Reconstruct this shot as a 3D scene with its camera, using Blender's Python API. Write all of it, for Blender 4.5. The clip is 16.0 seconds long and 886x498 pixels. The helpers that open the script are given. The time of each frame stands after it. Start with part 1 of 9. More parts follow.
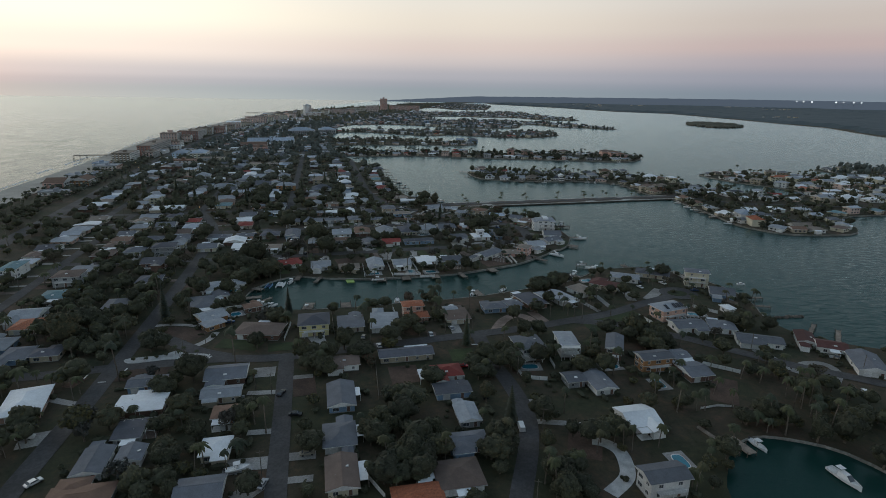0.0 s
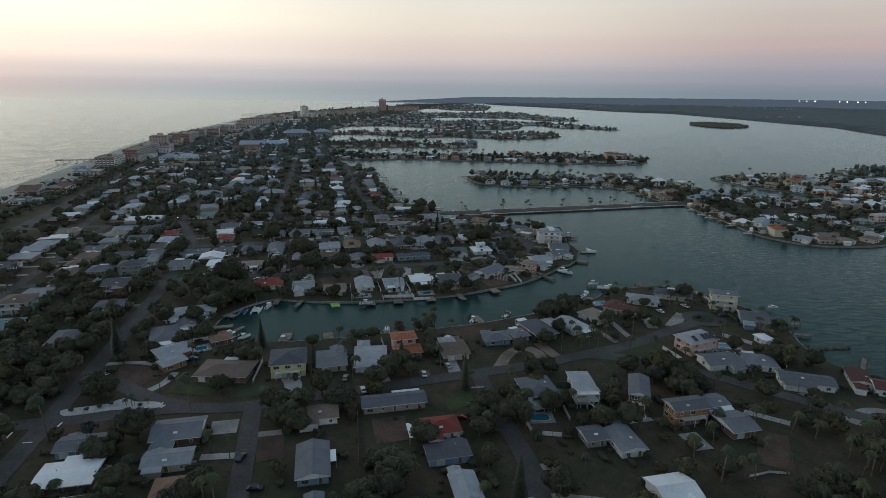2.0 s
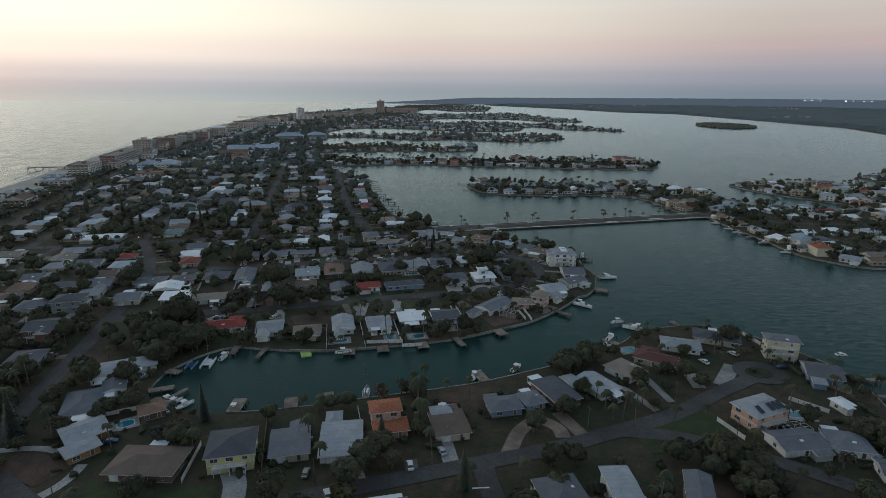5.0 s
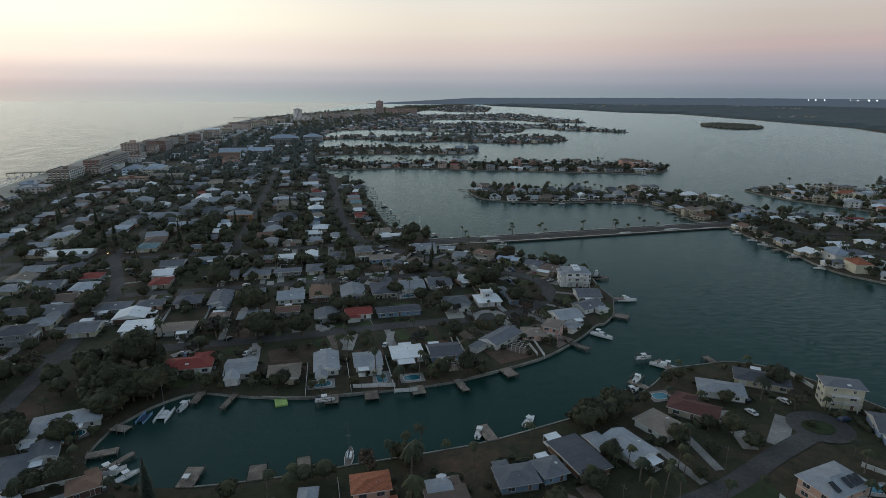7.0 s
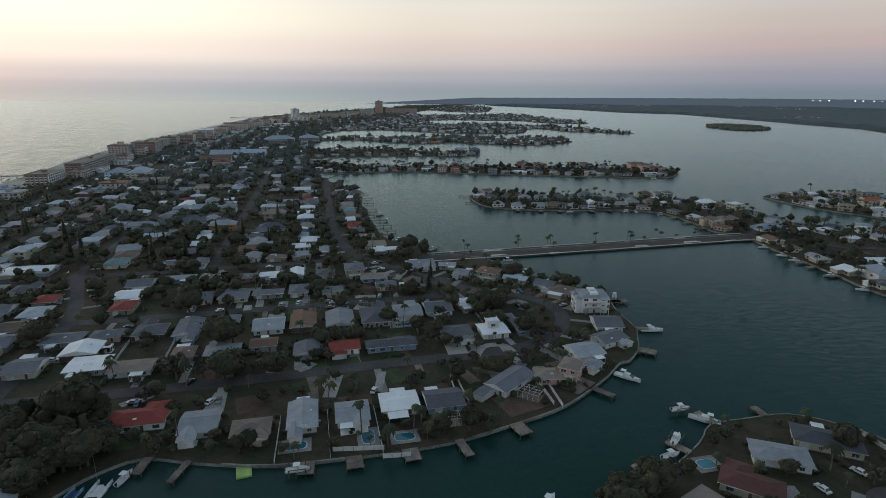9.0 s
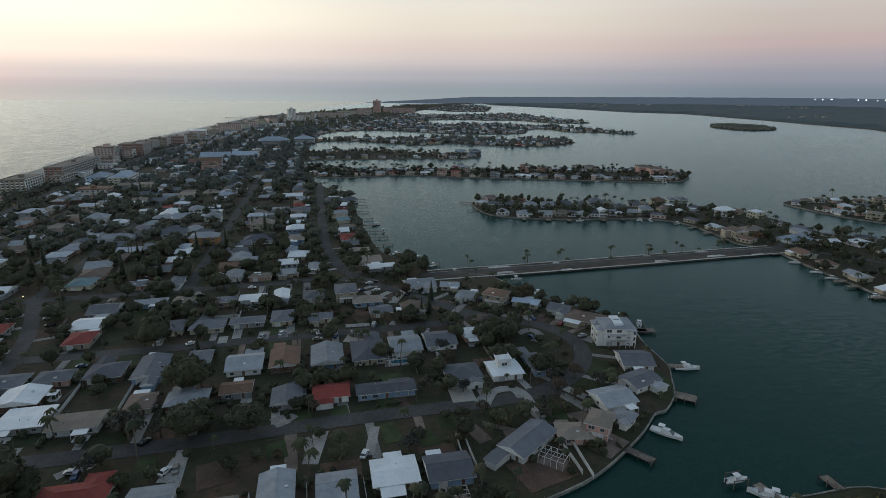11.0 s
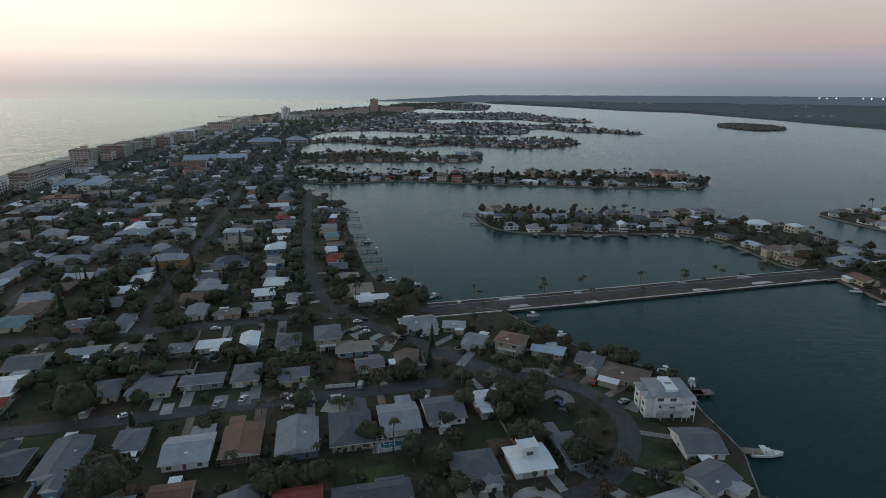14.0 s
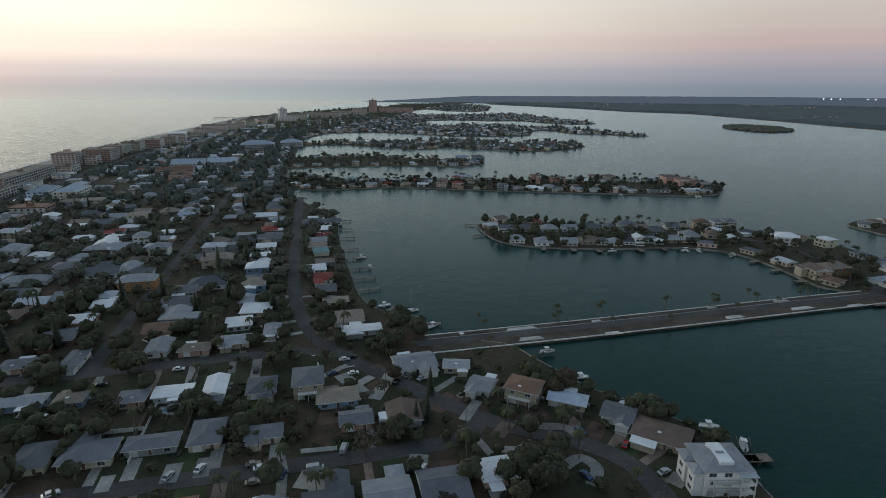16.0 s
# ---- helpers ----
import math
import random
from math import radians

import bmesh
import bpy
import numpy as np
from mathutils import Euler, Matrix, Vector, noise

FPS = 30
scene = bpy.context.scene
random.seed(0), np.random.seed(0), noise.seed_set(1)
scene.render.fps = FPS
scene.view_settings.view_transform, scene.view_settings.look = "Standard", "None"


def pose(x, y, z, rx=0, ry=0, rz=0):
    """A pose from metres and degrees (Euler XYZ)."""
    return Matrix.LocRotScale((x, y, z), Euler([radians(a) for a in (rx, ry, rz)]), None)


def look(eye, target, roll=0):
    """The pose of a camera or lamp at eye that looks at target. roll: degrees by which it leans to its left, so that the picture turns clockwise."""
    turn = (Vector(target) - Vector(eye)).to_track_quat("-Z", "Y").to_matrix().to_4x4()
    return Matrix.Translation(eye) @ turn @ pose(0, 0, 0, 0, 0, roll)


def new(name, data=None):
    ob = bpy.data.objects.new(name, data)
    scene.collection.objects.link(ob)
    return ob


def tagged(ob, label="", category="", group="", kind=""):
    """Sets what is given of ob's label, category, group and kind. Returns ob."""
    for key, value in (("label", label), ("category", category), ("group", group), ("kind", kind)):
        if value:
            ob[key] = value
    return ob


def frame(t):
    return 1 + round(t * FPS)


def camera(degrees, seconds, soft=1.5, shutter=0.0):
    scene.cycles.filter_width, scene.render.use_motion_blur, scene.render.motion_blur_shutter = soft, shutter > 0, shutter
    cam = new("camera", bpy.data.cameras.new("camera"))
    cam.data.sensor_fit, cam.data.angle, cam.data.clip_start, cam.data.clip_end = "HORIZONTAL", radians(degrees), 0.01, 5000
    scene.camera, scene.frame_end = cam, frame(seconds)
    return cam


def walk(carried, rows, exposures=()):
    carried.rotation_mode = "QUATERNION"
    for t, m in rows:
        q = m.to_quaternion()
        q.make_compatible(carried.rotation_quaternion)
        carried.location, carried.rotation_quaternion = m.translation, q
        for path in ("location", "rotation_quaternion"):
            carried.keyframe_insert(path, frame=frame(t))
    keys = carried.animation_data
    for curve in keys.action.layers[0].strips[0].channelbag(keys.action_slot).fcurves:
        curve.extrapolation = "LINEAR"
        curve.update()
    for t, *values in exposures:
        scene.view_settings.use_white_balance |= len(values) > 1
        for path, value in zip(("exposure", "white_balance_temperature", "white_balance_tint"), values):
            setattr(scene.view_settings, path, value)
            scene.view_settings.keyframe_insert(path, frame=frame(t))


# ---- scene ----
cam = camera(77.0, 16.0, 0.8)
EXPOSURE = 0.0
PATH = [
    (0, (-1.447, -15.112, 110.168), (-1.441, -13.19, 109.615), 0.8),
    (0.5, (-0.861, -5.951, 110.165), (-0.855, -4.029, 109.612), 0.7),
    (1, (-0.291, 3.199, 110.154), (-0.284, 5.121, 109.601), 0.6),
    (1.5, (0.258, 12.374, 110.142), (0.265, 14.297, 109.59), 0.6),
    (2, (0.775, 21.561, 110.128), (0.78, 23.483, 109.577), 0.6),
    (2.5, (1.302, 30.759, 110.116), (1.307, 32.683, 109.568), 0.5),
    (3, (1.871, 39.925, 110.1), (1.876, 41.848, 109.55), 0.6),
    (3.5, (2.475, 49.119, 110.092), (2.476, 51.042, 109.544), 0.4),
    (4, (3.007, 58.334, 110.09), (3.008, 60.257, 109.539), 0.5),
    (4.2, (3.153, 62.048, 110.099), (3.156, 63.971, 109.549), 0.4),
    (6.5, (3.912, 104.989, 110.594), (3.915, 106.912, 110.046), 0.3),
    (7, (4.063, 114.52, 110.645), (4.065, 116.443, 110.097), 0.2),
    (7.5, (4.202, 124.205, 110.697), (4.203, 126.129, 110.149), 0.2),
    (8, (4.278, 133.928, 110.753), (4.279, 135.852, 110.204), 0.3),
    (8.5, (4.325, 143.7, 110.814), (4.326, 145.624, 110.267), 0.3),
    (9, (4.264, 153.383, 110.872), (4.266, 155.306, 110.323), 0.3),
    (9.2, (4.158, 157.183, 110.899), (4.161, 159.107, 110.352), 0.3),
    (11.5, (1.953, 200.034, 112.042), (1.961, 201.955, 111.488), 0.3),
    (12, (1.53, 209.427, 112.152), (1.54, 211.348, 111.596), 0.5),
    (12.5, (1.161, 218.916, 112.245), (1.172, 220.837, 111.687), 0.5),
    (13, (0.86, 228.479, 112.341), (0.872, 230.399, 111.782), 0.6),
    (13.5, (0.586, 238.123, 112.45), (0.599, 240.044, 111.892), 0.5),
    (14, (0.338, 247.79, 112.556), (0.351, 249.711, 111.998), 0.3),
    (14.5, (0.153, 257.471, 112.649), (0.166, 259.392, 112.092), 0.4),
    (15, (0.093, 267.13, 112.727), (0.106, 269.05, 112.167), 0.5),
    (15.5, (0.154, 276.794, 112.779), (0.166, 278.714, 112.22), 0.5),
    (16, (0.273, 286.461, 112.811), (0.287, 288.382, 112.255), 0.3),
]
walk(cam, [(t, look(eye, target, roll)) for t, eye, target, roll in PATH], [(0, EXPOSURE), (16, EXPOSURE)])
SKY_STRENGTH, SUN_ENERGY = 1.0, 0.3
# sky colours from just under the horizon (0) upward; 0.05 is the horizon itself
SKY_WEST = [(0.0, (0.47, 0.53, 0.515)), (0.03, (0.455, 0.515, 0.51)), (0.047, (0.415, 0.475, 0.49)), (0.056, (0.45, 0.48, 0.515)), (0.07, (0.575, 0.575, 0.595)), (0.105, (0.94, 0.84, 0.76)), (0.16, (1.14, 1.06, 0.88)), (0.23, (1.01, 1.01, 0.94)), (0.42, (0.44, 0.56, 0.59)), (1.0, (0.182, 0.245, 0.335))]
SKY_EAST = [(0.0, (0.16, 0.21, 0.255)), (0.045, (0.175, 0.225, 0.28)), (0.072, (0.26, 0.28, 0.345)), (0.094, (0.345, 0.32, 0.37)), (0.118, (0.46, 0.365, 0.37)), (0.148, (0.495, 0.43, 0.405)), (0.19, (0.54, 0.505, 0.485)), (0.25, (0.38, 0.45, 0.485)), (0.42, (0.24, 0.325, 0.38)), (1.0, (0.170, 0.23, 0.32))]
SKY_SIDE = [(0.0, (0, 0, 0)), (0.55, (0.08, 0.08, 0.08)), (0.80, (0.42, 0.42, 0.42)), (1.0, (1, 1, 1))]
TINT = (1.03, 1.03, 1.035)
SKY_WEST, SKY_EAST = ([(k, tuple(a * b for a, b in zip(c, TINT))) for k, c in side] for side in (SKY_WEST, SKY_EAST))
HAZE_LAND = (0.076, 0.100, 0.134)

# ---- light ----
# dusk after sunset: warm glow low in the west, pale blue dome above
GLOW_AZIMUTH = 52.0          # degrees left of the flight line
def node(nt, kind, **values):
    n = nt.nodes.new(kind)
    for k, v in values.items():
        n.inputs[k].default_value = v
    return n


def math_node(nt, op, a, b=None, clamp=False):
    n = nt.nodes.new("ShaderNodeMath")
    n.operation, n.use_clamp = op, clamp
    for i, v in enumerate((a, b)):
        if v is None:
            continue
        if isinstance(v, (int, float)):
            n.inputs[i].default_value = v
        else:
            nt.links.new(v, n.inputs[i])
    return n.outputs[0]


def ramp(nt, fac, stops, interp="EASE"):
    n = nt.nodes.new("ShaderNodeValToRGB")
    n.color_ramp.interpolation = interp
    el = n.color_ramp.elements
    while len(el) < len(stops):
        el.new(0.5)
    for e, (p, c) in zip(el, stops):
        e.position, e.color = p, (*c, 1)
    nt.links.new(fac, n.inputs[0])
    return n.outputs[0]


def mix(nt, fac, a, b, blend="MIX"):
    n = nt.nodes.new("ShaderNodeMix")
    n.data_type, n.blend_type = "RGBA", blend
    for sock, v in ((n.inputs[0], fac), (n.inputs[6], a), (n.inputs[7], b)):
        if isinstance(v, (int, float)):
            sock.default_value = v
        elif isinstance(v, tuple):
            sock.default_value = (*v, 1)
        else:
            nt.links.new(v, sock)
    return n.outputs[2]


world = bpy.data.worlds.new("dusk_sky")
scene.world = world
world.use_nodes = True
wt = world.node_tree
wt.nodes.clear()
coord = wt.nodes.new("ShaderNodeTexCoord")
sep = wt.nodes.new("ShaderNodeSeparateXYZ")
wt.links.new(coord.outputs["Generated"], sep.inputs[0])
# elevation, with zero of the ramp at 2.9 degrees under the horizon
rise = math_node(wt, "ADD", math_node(wt, "MULTIPLY", sep.outputs[2], 1.0), 0.05, clamp=True)
west_sky = ramp(wt, rise, SKY_WEST)
east_sky = ramp(wt, rise, SKY_EAST)
gx, gy = -math.sin(radians(GLOW_AZIMUTH)), math.cos(radians(GLOW_AZIMUTH))
toward = math_node(wt, "ADD", math_node(wt, "MULTIPLY", sep.outputs[0], gx), math_node(wt, "MULTIPLY", sep.outputs[1], gy))
side = ramp(wt, math_node(wt, "ADD", math_node(wt, "MULTIPLY", toward, 0.5), 0.5, clamp=True), SKY_SIDE, "EASE")
belt = mix(wt, side, east_sky, west_sky)
sky = wt.nodes.new("ShaderNodeTexSky")
sky.sky_type, sky.sun_disc = "NISHITA", False
sky.sun_elevation, sky.sun_rotation = radians(2.0), radians(-GLOW_AZIMUTH)
dome = mix(wt, 1.0, belt, mix(wt, 1.0, sky.outputs[0], (0.012, 0.012, 0.012), "MULTIPLY"), "ADD")
back = wt.nodes.new("ShaderNodeBackground")
wt.links.new(dome, back.inputs[0])
back.inputs[1].default_value = SKY_STRENGTH
wout = wt.nodes.new("ShaderNodeOutputWorld")
wt.links.new(back.outputs[0], wout.inputs[0])

sun = new("sun", bpy.data.lights.new("sun", "SUN"))
sun.data.energy, sun.data.angle, sun.data.color = SUN_ENERGY, radians(25), (1.0, 0.86, 0.72)
sun.matrix_world = look((0, 0, 300), (200 * math.sin(radians(GLOW_AZIMUTH)), -200 * math.cos(radians(GLOW_AZIMUTH)), 215))

# ---- materials ----
def material(name, rough=0.8, metal=0.0):
    m = bpy.data.materials.new(name)
    m.use_nodes = True
    nt = m.node_tree
    bsdf = nt.nodes["Principled BSDF"]
    bsdf.inputs["Roughness"].default_value, bsdf.inputs["Metallic"].default_value = rough, metal
    return m, nt, bsdf


def place(nt, world_space=True):
    if world_space:
        return nt.nodes.new("ShaderNodeNewGeometry").outputs["Position"]
    return nt.nodes.new("ShaderNodeTexCoord").outputs["Object"]


def noise_tex(nt, vec, scale, detail=4.0, rough=0.55, stretch=None):
    if stretch:
        mp = nt.nodes.new("ShaderNodeMapping")
        mp.inputs["Scale"].default_value = stretch
        nt.links.new(vec, mp.inputs[0])
        vec = mp.outputs[0]
    n = node(nt, "ShaderNodeTexNoise", Scale=scale, Detail=detail, Roughness=rough)
    nt.links.new(vec, n.inputs["Vector"])
    return n.outputs["Fac"]


def bump(nt, bsdf, height, strength, distance):
    b = node(nt, "ShaderNodeBump", Strength=strength, Distance=distance)
    nt.links.new(height, b.inputs["Height"])
    nt.links.new(b.outputs[0], bsdf.inputs["Normal"])


def shade(c, k):
    return tuple(min(1.0, v * k) for v in c)


def surface(name, color, rough=0.8, large=0.12, fine=2.5, spread=0.35, relief=0.3, metal=0.0, stretch=None, own=0.25, dist=0.05):
    """A paint of two noise scales with wear, varied a little from piece to piece."""
    m, nt, bsdf = material(name, rough, metal)
    p = place(nt)
    a = noise_tex(nt, p, large, 5, 0.6)
    b = noise_tex(nt, p, fine, 5, 0.65, stretch)
    c1 = ramp(nt, a, [(0.3, shade(color, 1 - spread)), (0.7, shade(color, 1 + spread))])
    c2 = ramp(nt, b, [(0.3, (1 - spread,) * 3), (0.7, (1 + spread * 0.6,) * 3)])
    col = mix(nt, 1.0, c1, c2, "MULTIPLY")
    info = nt.nodes.new("ShaderNodeObjectInfo")
    vary = ramp(nt, info.outputs["Random"], [(0.0, (1 - own,) * 3), (1.0, (1 + own,) * 3)], "LINEAR")
    nt.links.new(mix(nt, 1.0, col, vary, "MULTIPLY"), bsdf.inputs["Base Color"])
    if relief:
        bump(nt, bsdf, b, relief, dist)
    return m


def shingle(name, color):
    """Roof shingles: fine courses, stains running down, pale weathering."""
    m, nt, bsdf = material(name, 0.85)
    p = place(nt, False)
    a = noise_tex(nt, p, 0.25, 5, 0.65)
    b = noise_tex(nt, p, 3.0, 6, 0.75)
    w = nt.nodes.new("ShaderNodeTexWave")
    w.wave_type, w.bands_direction = "BANDS", "Z"
    w.inputs["Scale"].default_value, w.inputs["Distortion"].default_value = 3.2, 0.8
    nt.links.new(p, w.inputs["Vector"])
    c1 = ramp(nt, a, [(0.32, shade(color, 0.86)), (0.68, shade(color, 1.1))])
    c2 = ramp(nt, b, [(0.25, (0.8,) * 3), (0.75, (1.14,) * 3)])
    c3 = ramp(nt, w.outputs["Fac"], [(0.0, (0.95,) * 3), (0.5, (1.02,) * 3)])
    col = mix(nt, 1.0, mix(nt, 1.0, c1, c2, "MULTIPLY"), c3, "MULTIPLY")
    info = nt.nodes.new("ShaderNodeObjectInfo")
    vary = ramp(nt, info.outputs["Random"], [(0.0, (0.78,) * 3), (1.0, (1.22,) * 3)], "LINEAR")
    nt.links.new(mix(nt, 1.0, col, vary, "MULTIPLY"), bsdf.inputs["Base Color"])
    bump(nt, bsdf, b, 0.4, 0.04)
    return m


def barrel_tile(name, color):
    m, nt, bsdf = material(name, 0.7)
    p = place(nt, False)
    w = nt.nodes.new("ShaderNodeTexWave")
    w.wave_type, w.bands_direction = "BANDS", "X"
    w.inputs["Scale"].default_value, w.inputs["Distortion"].default_value = 1.1, 0.3
    nt.links.new(p, w.inputs["Vector"])
    w2 = nt.nodes.new("ShaderNodeTexWave")
    w2.wave_type, w2.bands_direction = "BANDS", "Y"
    w2.inputs["Scale"].default_value, w2.inputs["Distortion"].default_value = 0.8, 0.6
    nt.links.new(p, w2.inputs["Vector"])
    b = noise_tex(nt, p, 2.2, 5, 0.7)
    c1 = ramp(nt, b, [(0.3, shade(color, 0.6)), (0.7, shade(color, 1.3))])
    c2 = ramp(nt, w.outputs["Fac"], [(0.0, (0.55,) * 3), (0.6, (1.1,) * 3)])
    c3 = ramp(nt, w2.outputs["Fac"], [(0.0, (0.75,) * 3), (0.4, (1.05,) * 3)])
    nt.links.new(mix(nt, 1.0, mix(nt, 1.0, c1, c2, "MULTIPLY"), c3, "MULTIPLY"), bsdf.inputs["Base Color"])
    bump(nt, bsdf, w.outputs["Fac"], 0.6, 0.08)
    return m


ROOF = {
    "slate": shingle("slate_shingle", (0.150, 0.160, 0.182)),
    "pale": shingle("pale_shingle", (0.31, 0.332, 0.362)),
    "silver": shingle("silver_metal_roof", (0.47, 0.51, 0.57)),
    "dark": shingle("dark_shingle", (0.10, 0.105, 0.125)),
    "brown": shingle("brown_shingle", (0.165, 0.12, 0.10)),
    "tan": shingle("tan_shingle", (0.25, 0.21, 0.175)),
    "rust": shingle("rust_shingle", (0.20, 0.12, 0.085)),
    "maroon": shingle("maroon_tile_roof", (0.105, 0.042, 0.036)),
    "red": shingle("red_shingle", (0.26, 0.05, 0.04)),
    "teal": shingle("teal_metal_roof", (0.18, 0.30, 0.33)),
    "blue": shingle("blue_metal_roof", (0.36, 0.43, 0.52)),
    "white": surface("white_roof_coating", (0.76, 0.79, 0.82), 0.6, 0.15, 1.5, 0.08, 0.1, own=0.05),
    "tile": barrel_tile("clay_barrel_tile", (0.42, 0.13, 0.06)),
}
WALL = {
    "white": surface("white_stucco", (0.75, 0.75, 0.735), 0.8, 0.2, 2.0, 0.12, 0.15),
    "tan": surface("tan_stucco", (0.46, 0.40, 0.31), 0.85, 0.2, 2.0, 0.14, 0.15),
    "cream": surface("cream_stucco", (0.62, 0.58, 0.45), 0.85, 0.2, 2.0, 0.1, 0.15, own=0.1),
    "yellow": surface("yellow_stucco", (0.62, 0.56, 0.30), 0.85, 0.2, 2.0, 0.1, 0.15, own=0.1),
    "pink": surface("pink_stucco", (0.52, 0.34, 0.27), 0.85, 0.2, 2.0, 0.12, 0.15),
    "blue": surface("blue_stucco", (0.22, 0.32, 0.45), 0.85, 0.2, 2.0, 0.15, 0.15),
    "brown": surface("brown_siding", (0.17, 0.10, 0.075), 0.8, 0.2, 2.0, 0.2, 0.2),
    "orange": surface("orange_siding", (0.36, 0.19, 0.085), 0.8, 0.2, 2.0, 0.2, 0.2),
    "grey": surface("grey_stucco", (0.36, 0.37, 0.38), 0.85, 0.2, 2.0, 0.15, 0.15),
    "rose": surface("rose_stucco", (0.68, 0.52, 0.46), 0.85, 0.05, 1.0, 0.1, 0.15, own=0.15),
    "brick": surface("brick_red_stucco", (0.40, 0.22, 0.18), 0.85, 0.05, 1.0, 0.12, 0.15, own=0.1),
    "sky": surface("sky_blue_stucco", (0.40, 0.52, 0.64), 0.85, 0.05, 1.0, 0.1, 0.15, own=0.1),
    "salmon": surface("salmon_stucco", (0.60, 0.37, 0.31), 0.85, 0.05, 1.0, 0.1, 0.15, own=0.1),
}
FASCIA = surface("white_fascia", (0.66, 0.66, 0.65), 0.6, 0.3, 3.0, 0.15, 0.0)
ASPHALT = surface("asphalt", (0.072, 0.069, 0.069), 0.9, 0.06, 1.2, 0.28, 0.2, own=0.0)
CONCRETE = surface("concrete", (0.30, 0.29, 0.275), 0.9, 0.1, 1.5, 0.25, 0.2, own=0.2)
SEAWALL = surface("seawall_concrete", (0.27, 0.26, 0.235), 0.9, 0.1, 1.2, 0.35, 0.3, own=0.0)
SHELL = surface("white_shell_paving", (0.55, 0.54, 0.51), 0.9, 0.15, 2.0, 0.2, 0.3)
PAVER = surface("brick_pavers", (0.20, 0.15, 0.125), 0.9, 0.2, 3.0, 0.3, 0.3)
TIMBER = surface("weathered_timber", (0.24, 0.20, 0.165), 0.9, 0.3, 4.0, 0.35, 0.3)
PILING = surface("piling_timber", (0.13, 0.11, 0.09), 0.9, 0.4, 4.0, 0.3, 0.3)
FENCE_WHITE = surface("white_vinyl", (0.70, 0.70, 0.69), 0.5, 0.3, 2.0, 0.08, 0.0, own=0.08)
FENCE_WOOD = surface("fence_timber", (0.22, 0.19, 0.16), 0.9, 0.3, 4.0, 0.3, 0.2)
GRAVEL = surface("white_gravel", (0.46, 0.46, 0.45), 0.95, 0.3, 5.0, 0.2, 0.4, own=0.0)
SAND = surface("beach_sand", (0.42, 0.39, 0.34), 0.95, 0.03, 0.8, 0.15, 0.3, own=0.0)
BARK = surface("bark", (0.13, 0.105, 0.08), 0.95, 0.6, 5.0, 0.3, 0.4)
PALM_BARK = surface("palm_bark", (0.15, 0.125, 0.10), 0.95, 0.6, 5.0, 0.3, 0.4)
FLAG_WHITE = surface("gelcoat_white", (0.78, 0.78, 0.78), 0.25, 0.4, 3.0, 0.05, 0.0, own=0.05)
HULL_BLUE = surface("gelcoat_blue", (0.24, 0.40, 0.58), 0.25, 0.4, 3.0, 0.08, 0.0)
CANVAS = surface("blue_canvas", (0.05, 0.09, 0.18), 0.9, 0.4, 4.0, 0.2, 0.1)
DARK_PLASTIC = surface("dark_fitting", (0.03, 0.03, 0.035), 0.5, 0.5, 4.0, 0.2, 0.0)
METAL = surface("galvanised_metal", (0.42, 0.43, 0.44), 0.45, 0.5, 4.0, 0.12, 0.0, metal=0.7)
RUBBER = surface("rubber", (0.02, 0.02, 0.022), 0.85, 0.6, 5.0, 0.2, 0.0)


def leaf_mat(name, color, own=0.35):
    m, nt, bsdf = material(name, 0.75)
    geo = nt.nodes.new("ShaderNodeNewGeometry")
    info = nt.nodes.new("ShaderNodeObjectInfo")
    c1 = ramp(nt, geo.outputs["Random Per Island"], [(0.0, shade(color, 0.84)), (0.6, color), (1.0, shade(color, 1.14))], "LINEAR")
    c2 = ramp(nt, info.outputs["Random"], [(0.0, (0.9 - own, 1 - own, 1 - own * 0.8)), (0.4, (1, 1, 1)), (0.8, (1.25, 1.15, 0.85)), (1.0, (1.35, 1.02, 0.9))], "LINEAR")
    nt.links.new(mix(nt, 1.0, c1, c2, "MULTIPLY"), bsdf.inputs["Base Color"])
    return m


LEAF = leaf_mat("oak_leaves", (0.064, 0.067, 0.037))
LEAF_PALE = leaf_mat("shrub_leaves", (0.068, 0.066, 0.030))
LEAF_GREY = leaf_mat("bare_twigs", (0.085, 0.078, 0.064))
LEAF_RUST = leaf_mat("rusty_leaves", (0.085, 0.042, 0.030))
LEAF_PALM = leaf_mat("palm_fronds", (0.044, 0.055, 0.027))
LEAF_PINE = leaf_mat("conifer_needles", (0.026, 0.040, 0.028))
LEAF_CORE = surface("crown_inner", (0.052, 0.055, 0.032), 0.95, 0.5, 2.6, 0.3, 0.6, own=0.3, dist=0.3)
# paler, greyer leaf set for far trees; distance haze mixed into the colour
HAZED_LEAF = [surface("hazed_bark", (0.15, 0.13, 0.11), 0.95, 0.6, 5.0, 0.3, 0.0), surface("hazed_palm_bark", (0.16, 0.14, 0.12), 0.95, 0.6, 5.0, 0.3, 0.0), surface("hazed_crown_inner", (0.098, 0.105, 0.080), 0.95, 0.5, 2.6, 0.4, 0.6, own=0.0, dist=0.4),
             leaf_mat("hazed_oak_leaves", (0.110, 0.117, 0.088)), leaf_mat("hazed_shrub_leaves", (0.116, 0.119, 0.086)), leaf_mat("hazed_bare_twigs", (0.125, 0.115, 0.10)), leaf_mat("hazed_rusty_leaves", (0.11, 0.07, 0.055)),
             leaf_mat("hazed_palm_fronds", (0.064, 0.074, 0.054)), leaf_mat("hazed_needles", (0.060, 0.078, 0.060))]
